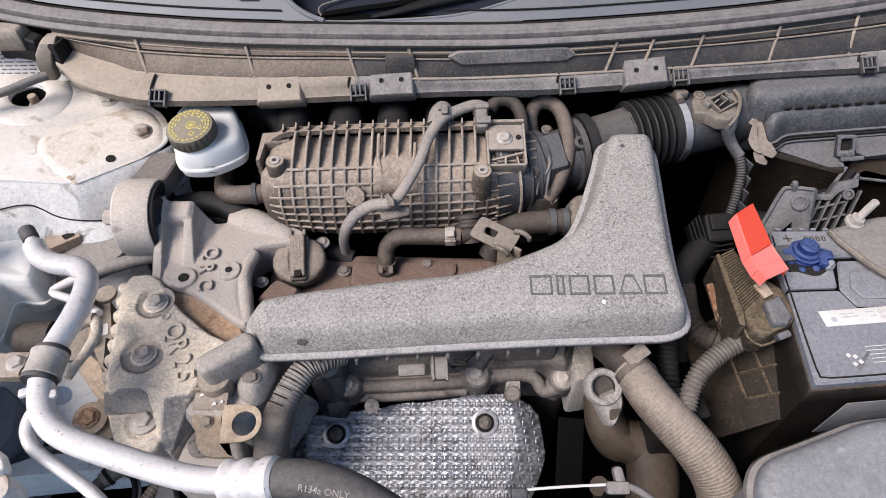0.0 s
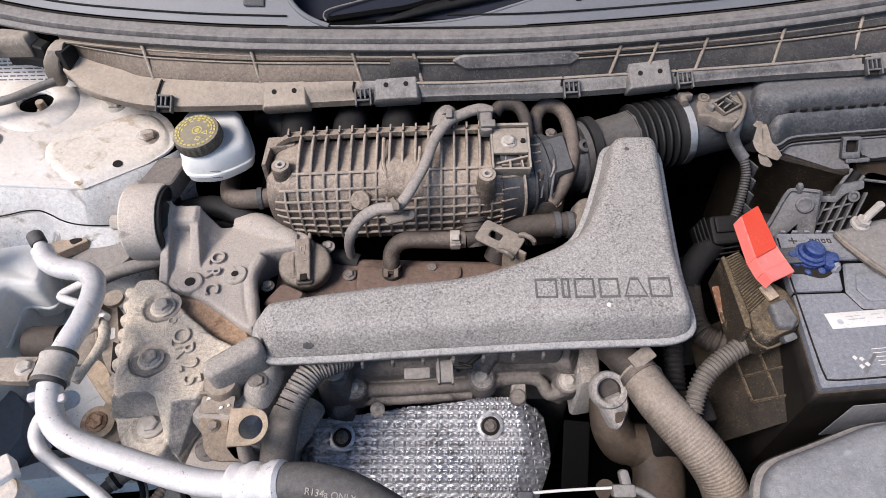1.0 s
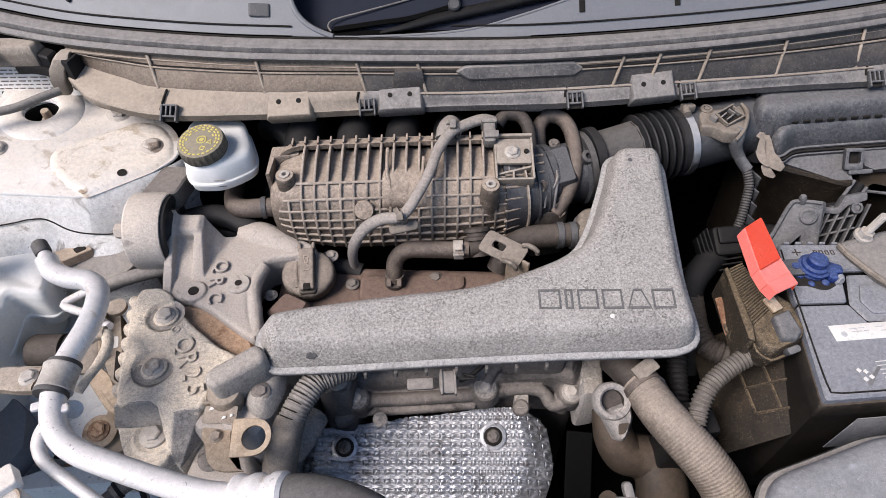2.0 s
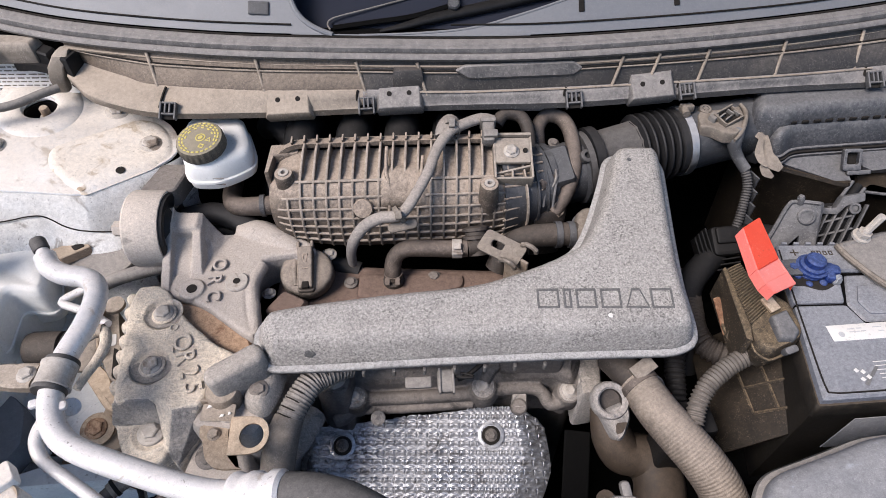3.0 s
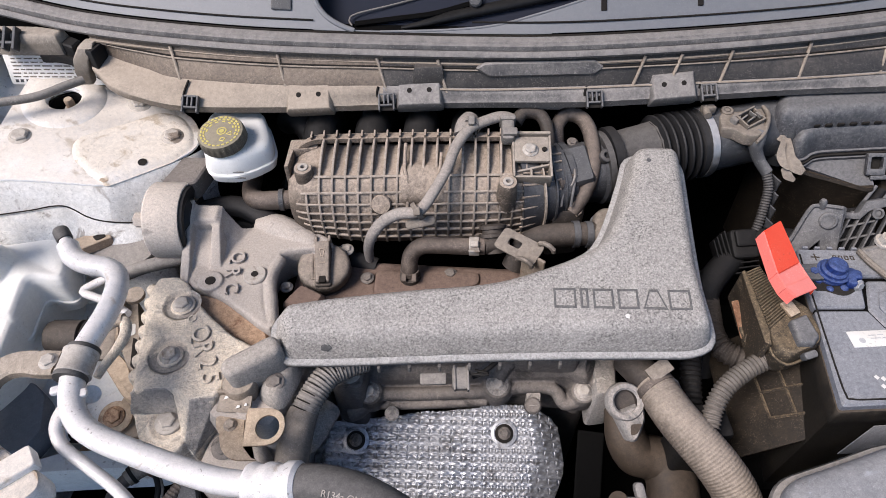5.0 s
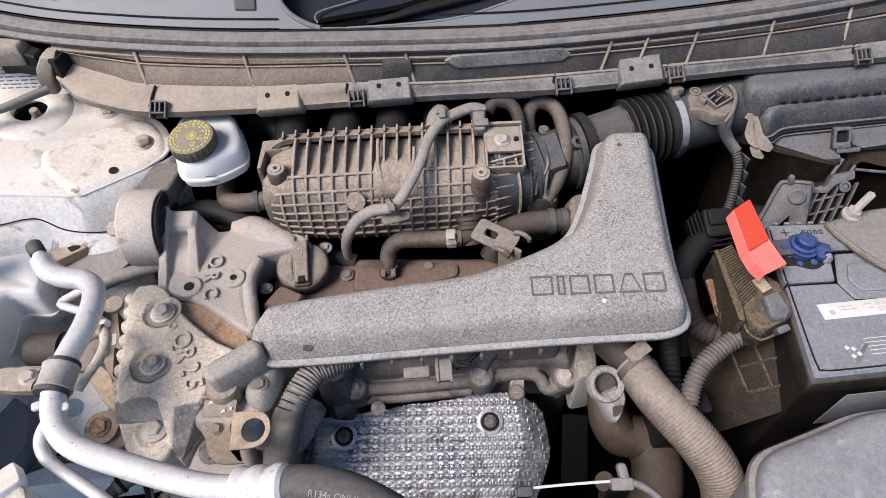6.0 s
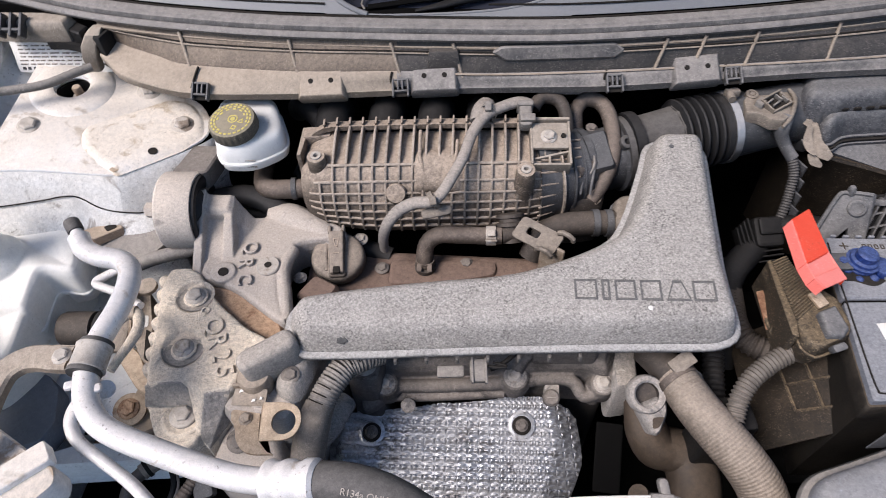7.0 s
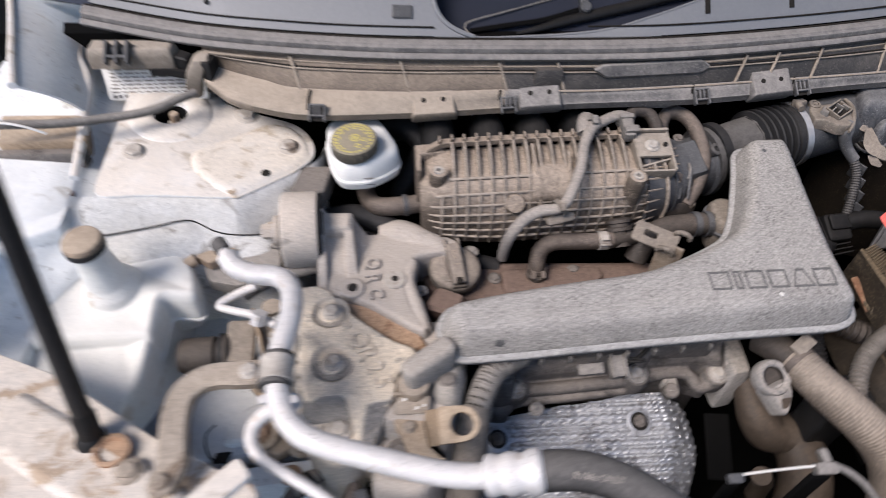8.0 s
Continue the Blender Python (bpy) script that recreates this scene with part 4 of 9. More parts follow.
part("arm", tube([(-0.090, 0.730, 1.134), (-0.060, 0.737, 1.137), (-0.028, 0.747, 1.141), (0.012, 0.757, 1.145), (0.070, 0.769, 1.152), (0.15, 0.785, 1.163), (0.25, 0.80, 1.175)], [0.002, 0.0055, 0.008, 0.009, 0.009, 0.009, 0.009], 14, flat=0.7), M_BLACK, wiper)
part("pivot", joined(block(0.013, 0.040, 0.010, plane_at((0.003, 0.780, 1.156), (1, 0.1, 0.1), (0, -0.6, 0.8)), 0.003), lathe([(0.008, -0.006), (0.008, 0.006), (0.006, 0.008), (0.003, 0.008)], along((0.004, 0.760, 1.153), (0, -0.6, 0.8)), 18)), M_DARK, wiper)
part("hose", tube([(-0.1535, 0.735, 1.133), (-0.158, 0.744, 1.136), (-0.150, 0.752, 1.140), (-0.11, 0.762, 1.146), (-0.062, 0.774, 1.153), (0.0, 0.79, 1.162)], 0.0012, 8, step=0.004), M_HOSE_GREY, wiper, "thin pale washer hose")
part("blade", tube([(-0.150, 0.738, 1.134), (-0.10, 0.745, 1.138), (-0.05, 0.752, 1.142), (0.0, 0.765, 1.150)], 0.0045, 8, flat=0.6), M_VOID, wiper, "black rubber wiper blade")
# ---- engine ----
engine = thing("engine_block", (0.0, 0.5, 0.46), "dirty grey metal engine block and cylinder head", "engine")
part("block", slab(rounded([(-0.235, 0.40), (0.175, 0.405), (0.175, 0.56), (-0.235, 0.55)], 0.02), [(0, 0.46), (0, 0.80), (0.004, 0.84), (0.01, 0.868)]), M_ENGINE, engine)
BOSSES = ((-0.114, 0.3600, 0.864, 0.0135), (0.041, 0.3735, 0.868, 0.0150), (0.146, 0.3695, 0.864, 0.0130), (0.166, 0.3775, 0.872, 0.0105))
edge = [slab(rounded([(-0.112, 0.372), (0.128, 0.384), (0.150, 0.372), (0.165, 0.40), (0.165, 0.46), (-0.150, 0.46), (-0.132, 0.385)], 0.010, 3), [(0.0, 0.79), (0.0, 0.872), (0.003, 0.880), (0.010, 0.888), (0.013, 0.906), (0.017, 0.912)]),
        tube([(-0.116, 0.3640, 0.852), (-0.06, 0.3655, 0.853), (0.0, 0.3690, 0.854), (0.041, 0.3720, 0.855)], 0.0085, 12),
        tube([(0.041, 0.3725, 0.856), (0.085, 0.3790, 0.856), (0.112, 0.3760, 0.854), (0.124, 0.3620, 0.846), (0.138, 0.3640, 0.848), (0.150, 0.370, 0.850)], 0.0085, 12),
        tube([(-0.105, 0.3570, 0.838), (-0.05, 0.3590, 0.839), (0.015, 0.3640, 0.841), (0.030, 0.3640, 0.842)], 0.0065, 10),
        tube([(-0.114, 0.362, 0.848), (-0.126, 0.350, 0.838), (-0.140, 0.345, 0.832)], 0.010, 10),
        tube([(-0.1205, 0.366, 0.858), (-0.1235, 0.378, 0.880), (-0.118, 0.390, 0.900)], 0.007, 10),
        tube([(0.0415, 0.376, 0.862), (0.048, 0.386, 0.882), (0.062, 0.394, 0.894)], 0.008, 10)]
for x, y, z, r in BOSSES:
    edge.append(lathe([(r * 1.5, -0.030), (r * 1.35, -0.010), (r * 1.15, -0.002), (r * 1.05, 0.0), (0.0, 0.0005)], along((x, y, z), (0, -0.35, 1)), 24))
part("head_edge", fused(edge, 0.0014, 4, 0.0003), M_ENGINE, engine, "ledged front edge of the cylinder head", 180)
for x, y, z, r in BOSSES:
    boss = part("bolt_seat", lathe([(r * 0.92, 0.0), (r * 0.92, 0.0015), (r * 0.80, 0.0024), (r * 0.5, 0.0024)], along((x, y, z), (0, -0.35, 1)), 22), M_LUG, engine)
    bolt(boss, (x, y, z + 0.0022), 0.0070, (0, -0.35, 1), M_STEEL, 1.25)
part("raised_panel", slab(rounded([(0.060, 0.384), (0.135, 0.386), (0.140, 0.40), (0.056, 0.40)], 0.004, 3), [(0, 0.88), (0.0, 0.905), (0.003, 0.912)]), M_ENGINE, engine)
part("end_lug", slab(rounded([(0.155, 0.355), (0.185, 0.36), (0.19, 0.42), (0.165, 0.43), (0.155, 0.40)], 0.008, 3), [(0, 0.80), (0, 0.868), (0.004, 0.878), (0.008, 0.880)]), M_LUG, engine)
part("small_tab", slab(rounded([(0.078, 0.352), (0.094, 0.353), (0.096, 0.372), (0.077, 0.371)], 0.003, 2), [(0, 0.84), (0, 0.853), (0.001, 0.855)]), M_LUG, engine)
for k in range(7):
    part("comb_tooth", block(0.004, 0.006, 0.010, pose(-0.095 + 0.0335 * k, 0.3495 + 0.0018 * k, 0.936), 0.001), M_HOSE_GREY, engine)
part("lower_lug", lathe([(0.010, 0), (0.010, 0.012), (0.008, 0.014)], along((0.085, 0.359, 0.842), (0, -0.4, 1)), 16), M_ENGINE, engine)
part("lower_lug", lathe([(0.009, 0), (0.009, 0.004), (0.007, 0.005)], along((-0.087, 0.346, 0.838), (0, -0.6, 1)), 16), M_LUG, engine)
part("dark_plate", block(0.034, 0.085, 0.004, plane_at((0.163, 0.318, 0.765), (1, -0.1, 0), (0, -0.5, 1)), 0.003), M_VOID, engine)

timing = thing("timing_cover", (-0.2, 0.36, 0.46), "dirty grey cast timing cover at the engine's end", "timing cover")
part("body", slab(rounded([(-0.275, 0.285), (-0.200, 0.275), (-0.190, 0.315), (-0.178, 0.36), (-0.17, 0.41), (-0.225, 0.42), (-0.285, 0.35)], 0.014, 3), [(0, 0.46), (0, 0.925), (0.004, 0.935), (0.010, 0.938)]), M_ALLOY, timing)
part("shoulder", slab(rounded([(-0.222, 0.312), (-0.196, 0.298), (-0.184, 0.335), (-0.188, 0.370), (-0.210, 0.365)], 0.012, 3), [(-0.004, 0.936), (0.002, 0.950), (0.008, 0.955)]), M_SEAT, timing)
part("tower", slab(rounded([(-0.158, 0.350), (-0.118, 0.345), (-0.112, 0.395), (-0.155, 0.40)], 0.012, 3), [(0, 0.46), (0, 0.885), (0.003, 0.893), (0.008, 0.896)]), M_ENGINE, timing)
bolt(timing, (-0.135, 0.366, 0.895), 0.008, (0, 0, 1), M_STEEL)
bolt(timing, (-0.203, 0.322, 0.954), 0.0065, (0.1, -0.2, 1), M_ENGINE)
bolt(timing, (-0.232, 0.297, 0.938), 0.007, (0.1, -0.2, 1), M_ALLOY)
bolt(timing, (-0.258, 0.268, 0.905), 0.0085, (0, -0.3, 1), M_ENGINE)
part("front_boss", slab(rounded([(-0.29, 0.235), (-0.235, 0.222), (-0.205, 0.25), (-0.22, 0.29), (-0.28, 0.30)], 0.014, 3), [(0, 0.80), (0, 0.885), (0.004, 0.893), (0.010, 0.896)]), M_ALLOY, timing)
part("front_boss", slab(rounded([(-0.21, 0.20), (-0.165, 0.20), (-0.165, 0.27), (-0.205, 0.275)], 0.012, 3), [(0, 0.80), (0, 0.845), (0.004, 0.853), (0.010, 0.856)]), M_ENGINE, timing)

lug = thing("lifting_lug", (-0.226, 0.332, 0.96), "rough grey cast lug with rounded ends", "cast lug")
ang = math.atan2(0.030, 0.046)
part("body", slab(rounded([(-0.030, -0.012), (0.034, -0.013), (0.034, 0.013), (-0.030, 0.012)], 0.0118, 5), [(0.001, -0.02), (0, -0.004), (0, 0.024), (0.0025, 0.0285), (0.006, 0.030)], plane_at((-0.224, 0.332, 0.962), (math.cos(ang), math.sin(ang), 0.04), (-0.06, -0.04, 1))), M_LUG, lug)
part("foot", lathe([(0.018, -0.028), (0.018, -0.004), (0.016, -0.001)], along((-0.240, 0.318, 0.962), (0, 0, 1)), 22), M_BRACKET, lug)

# valve cover between duct and manifold
vc = thing("valve_cover", (-0.08, 0.48, 0.86), "brown dusty plastic valve cover with small bolts", "valve cover")
part("body", slab(rounded([(-0.225, 0.40), (0.10, 0.40), (0.10, 0.525), (-0.13, 0.532), (-0.225, 0.525)], 0.012, 3), [(0, 0.86), (0, 0.898), (0.003, 0.906), (0.008, 0.909)]), M_VALVE, vc)
part("raised_pad", slab(rounded([(-0.12, 0.47), (-0.04, 0.475), (0.02, 0.49), (0.02, 0.515), (-0.12, 0.515)], 0.01, 3), [(0, 0.907), (0.003, 0.913), (0.006, 0.914)]), M_VALVE, vc)
for x, y in ((-0.128, 0.498), (-0.020, 0.508)):
    bolt(vc, (x, y, 0.912), 0.006, (0, -0.1, 1), M_ENGINE, 1.5)
part("sensor", slab(rounded([(-0.225, 0.435), (-0.185, 0.42), (-0.17, 0.45), (-0.205, 0.468)], 0.008, 3), [(0, 0.905), (0, 0.935), (0.004, 0.940)]), M_VALVE, vc)
bolt(vc, (-0.226, 0.470, 0.925), 0.0065, (0, 0, 1), M_STEEL, 1.3)
bolt(vc, (-0.158, 0.530, 0.930), 0.0065, (0, 0, 1), M_STEEL, 1.6)

cap = thing("oil_filler_cap", (-0.178, 0.492, 0.92), "dark dusty plastic oil filler cap with a raised grip", "oil cap")
cm = along((-0.1815, 0.500, 0.920), (0.02, -0.16, 1))
part("skirt", lathe([(0.027, -0.02), (0.027, 0.0), (0.0325, 0.001), (0.0338, 0.004), (0.0338, 0.014), (0.0325, 0.018), (0.0290, 0.0205), (0.020, 0.0212), (0.0, 0.0215)], cm, 40), M_OILCAP, cap)
grip = fused([slab(rounded([(-0.0095, -0.031), (0.0095, -0.031), (0.0105, 0.028), (-0.0105, 0.028)], 0.003, 2), [(-0.003, 0.014), (0.0, 0.020), (0.0010, 0.0305), (0.0025, 0.032)], cm, top=lambda x, y: 0.10 * y),
              block(0.0045, 0.012, 0.016, cm @ pose(-0.0085, 0.031, 0.016), 0.0015), block(0.0045, 0.012, 0.016, cm @ pose(0.0085, 0.031, 0.016), 0.0015),
              block(0.022, 0.010, 0.012, cm @ pose(0, -0.027, 0.012), 0.003),
              tube([cm @ Vector((-0.013, -0.022, 0.019)), cm @ Vector((-0.0150, 0.0, 0.020)), cm @ Vector((-0.013, 0.020, 0.019))], 0.0035, 8)], 0.0009, 3)
part("grip", grip, M_OILCAP, cap, "raised lever grip", 180)
part("finger_slot", block(0.009, 0.010, 0.003, cm @ pose(0, -0.0265, 0.0275, -6), 0.001), M_GROOVE, cap)
part("raised_mark", joined(plate([[(-0.002, -0.006), (0.002, -0.006), (0.004, 0.006), (-0.004, 0.006)], [(-0.0008, -0.004), (0.0008, -0.004), (0.002, 0.004), (-0.002, 0.004)]], 0.001, cm @ pose(0, 0.010, 0.0332, 6)), plate([[(-0.004, -0.001), (0.004, -0.001), (0.004, 0.001), (-0.004, 0.001)]], 0.001, cm @ pose(0, -0.004, 0.0318, 6))), M_MANIFOLD, cap)

# ---- intake manifold ----
man = thing("intake_manifold", (-0.08, 0.60, 0.90), "brown dusty plastic intake manifold with fins and a grid of ribs", "intake manifold")


def man_axis(x):
    return 0.600 + 0.05 * x, 0.972


def man_r(x):
    r = 0.078
    if x < -0.188:
        r *= math.sqrt(max(0.05, 1 - ((-0.188 - x) / 0.042) ** 2 * 0.62))
    if x > 0.040:
        r *= math.sqrt(max(0.05, 1 - ((x - 0.040) / 0.075) ** 2 * 0.60))
    return r


def man_point(x, deg, out=0.0):
    y, z = man_axis(x)
    a, r = radians(deg), man_r(x) + out
    flat = 1.0 - 0.05 * math.cos(2 * (a - radians(130)))
    if deg > 120:
        r *= 1 - smoothstep(120, 195, deg) * (0.17 + 0.14 * smoothstep(-0.12, -0.23, x) + 0.08 * smoothstep(0.0, 0.09, x))
    return Vector((x, y + r * flat * math.cos(a), z + r * flat * math.sin(a)))


def man_sink(x, deg):
    low = 0.0080 + 0.006 * smoothstep(122, 100, deg)
    low -= 0.007 * smoothstep(-0.088, -0.076, x) * smoothstep(-0.026, -0.038, x) * smoothstep(96, 112, deg) * smoothstep(152, 140, deg)
    return -low


part("body", sheet(lambda u, v: man_point(-0.222 + 0.311 * u, 70 + 142 * v, man_sink(-0.222 + 0.311 * u, 70 + 142 * v)), 90, 48, 0.003), M_MANIFOLD, man, sharp=60)
part("end_wall", loft([[man_point(-0.222, 70 + 14 * k, -0.008) for k in range(11)], [man_point(-0.222, 70 + 14 * k, -0.008).lerp(Vector((-0.219, 0.60, 0.965)), 0.9) for k in range(11)]], closed=False), M_MANIFOLD, man)
part("back_flange", sheet(lambda u, v: man_point(-0.228 + 0.315 * u, 78 - 10 * v, 0.001 + 0.002 * math.sin(3 * u)), 40, 4, 0.006), M_MANIFOLD, man)


def man_rib(x, d0, d1, height=-0.0006, w=0.0029):
    rows = []
    n = max(6, int((d1 - d0) / 5))
    for k in range(n + 1):
        d = d0 + (d1 - d0) * k / n
        top = height + (0.003 * smoothstep(100, 82, d))
        rows.append([man_point(x - w / 2, d, -0.017), man_point(x + w / 2, d, -0.017), man_point(x + w / 2, d, top - 0.0006), man_point(x + w / 4, d, top), man_point(x - w / 4, d, top), man_point(x - w / 2, d, top - 0.0006)])
    part("fin", loft(rows), M_RIB, man)


for k in range(18):
    x = -0.1975 + 0.0158 * k
    if k < 17:
        part("flange_tooth", block(0.0026, 0.010, 0.014, plane_at(man_point(x, 70, -0.004), (1, 0, 0), (0, -0.3, 1)), 0.0008), M_MANIFOLD, man)
    if -0.068 < x < -0.040:
        man_rib(x, 74, 112)
        man_rib(x, 152, 205)
    elif x < -0.19:
        man_rib(x, 134, 200)
    elif x > 0.055:
        man_rib(x, 84, 200)
    else:
        man_rib(x, 74, 205)


def man_row(d, x0, x1, w=2.6):
    rows = []
    n = int((x1 - x0) / 0.006)
    for k in range(n + 1):
        x = x0 + (x1 - x0) * k / n
        rows.append([man_point(x, d - w / 2, -0.014), man_point(x, d + w / 2, -0.014), man_point(x, d + w / 2, -0.0012), man_point(x, d + w / 4, -0.0006), man_point(x, d - w / 4, -0.0006), man_point(x, d - w / 2, -0.0012)])
    part("cross_rib", loft(rows), M_RIB, man)


for d, x0, x1 in ((119, -0.188, -0.078), (119, -0.030, 0.072), (135, -0.205, -0.078), (135, -0.030, 0.076), (147, -0.212, 0.080), (158, -0.214, 0.080), (169, -0.214, 0.080), (181, -0.208, 0.076), (194, -0.198, 0.070)):
    man_row(d, x0, x1)
part("centre_notch", tube([man_point(-0.034, 96, 0.0), man_point(-0.036, 116, 0.0), man_point(-0.046, 122, -0.002), man_point(-0.048, 140, -0.002)], 0.0022, 8), M_MANIFOLD, man)
part("centre_edge", tube([man_point(-0.079, 84, 0.0), man_point(-0.078, 112, 0.0), man_point(-0.074, 124, 0.0), man_point(-0.074, 150, 0.0)], 0.0024, 8), M_MANIFOLD, man)
part("button", lathe([(0.0125, -0.012), (0.0125, 0.001), (0.011, 0.003), (0.0, 0.0035)], along(man_point(-0.106, 147, -0.001), (0, -0.75, 0.6)), 22), M_MANIFOLD, man)
for at in ((-0.201, 0.564, 1.020), (0.047, 0.551, 1.016)):
    post = part("bolt_post", lathe([(0.0140, -0.05), (0.0125, 0.0), (0.0112, 0.024), (0.0105, 0.026), (0.0066, 0.0262), (0.0062, 0.022)], along(at, (0, -0.12, 1)), 22), M_MANIFOLD, man)
    part("ferrule", lathe([(0.0062, 0.0), (0.0062, 0.0275), (0.0030, 0.0276), (0.0028, 0.018)], along(at, (0, -0.12, 1)), 18), M_STEEL, post, "steel ferrule")
part("corner_block", slab(rounded([(-0.227, 0.600), (-0.190, 0.603), (-0.190, 0.625), (-0.227, 0.622)], 0.004, 2), [(0, 1.005), (0, 1.036), (0.002, 1.039)]), M_MANIFOLD, man)
part("corner_wall", slab(rounded([(-0.228, 0.570), (-0.222, 0.570), (-0.220, 0.622), (-0.229, 0.622)], 0.002, 2), [(0, 0.98), (0, 1.036), (0.001, 1.038)]), M_MANIFOLD, man)
part("neck", tube([(0.060, 0.604, 0.980), (0.085, 0.608, 0.980), (0.110, 0.614, 0.982), (0.125, 0.618, 0.984)], [0.066, 0.060, 0.052, 0.050], 30, step=0.004), M_DARK, man, "darker tapering neck")
for k in range(9):
    a = radians(96 + 13 * k)
    line = [Vector((x, yc + r * math.cos(a), zc + r * math.sin(a))) for x, yc, zc, r in ((0.066, 0.605, 0.980, 0.0665), (0.085, 0.608, 0.980, 0.0615), (0.103, 0.612, 0.981, 0.0555), (0.116, 0.615, 0.983, 0.0525))]
    part("neck_web", tube([p + Vector((0, 0, -0.0006)) for p in line], 0.0015, 6, step=0.008), M_MANIFOLD, man)
for x, y in ((0.082, 0.6075), (0.098, 0.611), (0.112, 0.6145)):
    part("neck_rib", lathe([(0.052, 0), (0.0640 - (x - 0.082) * 0.36, 0.0008), (0.0640 - (x - 0.082) * 0.36, 0.0028), (0.052, 0.0036)], along((x, y, 0.981), (1, 0.24, 0)), 36), M_RIB if x < 0.09 else M_DARK, man)
for x in (-0.196, -0.128, -0.064, 0.0):
    part("runner", tube([(x, 0.60, 0.99), (x, 0.640, 1.018), (x, 0.672, 1.020), (x, 0.705, 0.995), (x, 0.715, 0.92)], [0.022, 0.024, 0.024, 0.025, 0.026], 18), M_BLACK, man, "dark intake runner")
pipe_in = thing("breather_pipe", (-0.26, 0.575, 0.97), "dusty brown rubber breather pipe at the manifold's end", "hose")
part("tube", tube([(-0.300, 0.640, 0.955), (-0.292, 0.600, 0.965), (-0.278, 0.578, 0.972), (-0.245, 0.575, 0.975), (-0.225, 0.578, 0.975)], 0.0125, 16), M_HOSE_BROWN, pipe_in)
part("end_bead", tube([(-0.246, 0.5752, 0.975), (-0.240, 0.576, 0.975)], 0.0145, 16, step=0.002), M_DARK, pipe_in)
lone("lower_hose", tube([(-0.36, 0.60, 0.93), (-0.30, 0.575, 0.925), (-0.24, 0.560, 0.92), (-0.18, 0.540, 0.91), (-0.12, 0.525, 0.90)], 0.014, 14), M_RUBBER_BLACK, "black rubber hose running under the manifold", "hose")
lone("back_hose", tube([(-0.26, 0.72, 0.99), (-0.235, 0.695, 1.01), (-0.215, 0.670, 0.99), (-0.25, 0.640, 0.93)], 0.018, 16), M_RUBBER_BLACK, "black rubber hose behind the manifold", "hose")
lone("cross_hose", tube([(-0.35, 0.57, 0.955), (-0.31, 0.58, 0.955), (-0.265, 0.565, 0.945), (-0.23, 0.545, 0.93)], 0.015, 16), M_RUBBER_BLACK, "black rubber hose beside the engine mount", "hose")

# wiring conduit over the manifold
harness = thing("wiring_conduit", (-0.03, 0.55, 1.03), "grey fabric-taped wiring conduit lying over the manifold", "wiring")
part("conduit", tube([(0.0545, 0.6420, 1.062), (0.0400, 0.6410, 1.066), (0.0190, 0.6310, 1.066), (-0.0009, 0.6170, 1.064), (-0.0165, 0.5881, 1.060), (-0.0261, 0.5554, 1.054), (-0.0382, 0.5301, 1.046), (-0.0501, 0.5105, 1.038), (-0.0611, 0.5035, 1.032), (-0.0811, 0.5060, 1.026), (-0.0995, 0.5030, 1.016), (-0.1137, 0.4975, 0.998), (-0.1205, 0.4965, 0.975), (-0.1215, 0.5000, 0.950)], [0.0075, 0.0078, 0.0075, 0.0072, 0.0066, 0.0066, 0.0068, 0.0070, 0.0076, 0.0076, 0.0074, 0.0070], 16, flat=0.8), M_TAPE, harness)
part("tie_base", slab(rounded([(-0.018, -0.006), (0.018, -0.006), (0.018, 0.006), (-0.018, 0.006)], 0.006, 3), [(0, 0), (0.0005, 0.003), (0.002, 0.004)], plane_at((-0.056, 0.504, 1.014), (1, 0.2, 0.1), (0, -0.6, 0.8))), M_TAN, harness)
part("cable_tie", joined(lathe([(0.0105, -0.003), (0.0112, -0.003), (0.0112, 0.003), (0.0105, 0.003)], along((-0.0590, 0.5045, 1.033), (-1, -0.5, -0.5)), 20, (False, False)), block(0.008, 0.010, 0.006, plane_at((-0.0590, 0.4975, 1.039), (1, 0.2, 0), (0, -0.6, 0.8)), 0.001)), M_TAN, harness, "cable tie")
part("cable_tie", joined(lathe([(0.0105, -0.003), (0.0112, -0.003), (0.0112, 0.003), (0.0105, 0.003)], along((0.003, 0.625, 1.063), (0.4, 0.9, 0)), 20, (False, False)), block(0.008, 0.012, 0.005, plane_at((0.002, 0.622, 1.072), (1, 0, 0), (0, -0.4, 0.9)), 0.001)), M_HOSE_GREY, harness, "tape band")
part("tape_wrap", tube([(0.001, 0.648, 1.056), (-0.006, 0.630, 1.060), (-0.008, 0.615, 1.056)], 0.012, 12, flat=0.8), M_TAPE, harness)

# sensor and its bracket on the manifold
sensor = thing("map_sensor", (0.075, 0.585, 1.03), "grey bolted pressure sensor in a ribbed plastic bracket", "sensor")
sm = plane_at((0.076, 0.588, 1.046), (1, 0.02, 0), (0.0, -0.30, 1))
part("housing", joined(block(0.003, 0.062, 0.026, sm @ pose(-0.0215, 0.002, -0.022), 0.001), block(0.003, 0.062, 0.026, sm @ pose(0.0235, 0.002, -0.022), 0.001), block(0.047, 0.003, 0.024, sm @ pose(0.001, -0.028, -0.022), 0.001), block(0.047, 0.004, 0.028, sm @ pose(0.001, 0.031, -0.020), 0.001), block(0.047, 0.003, 0.020, sm @ pose(0.001, -0.014, -0.022) @ pose(0, 0, 0, 0, 0, 14), 0.001), block(0.003, 0.014, 0.020, sm @ pose(0.000, -0.022, -0.022), 0.001)), M_BRACKET_TAN, sensor)
part("top_plate", block(0.043, 0.036, 0.006, sm @ pose(0.001, 0.010, -0.002), 0.0015), M_BRACKET_TAN, sensor)
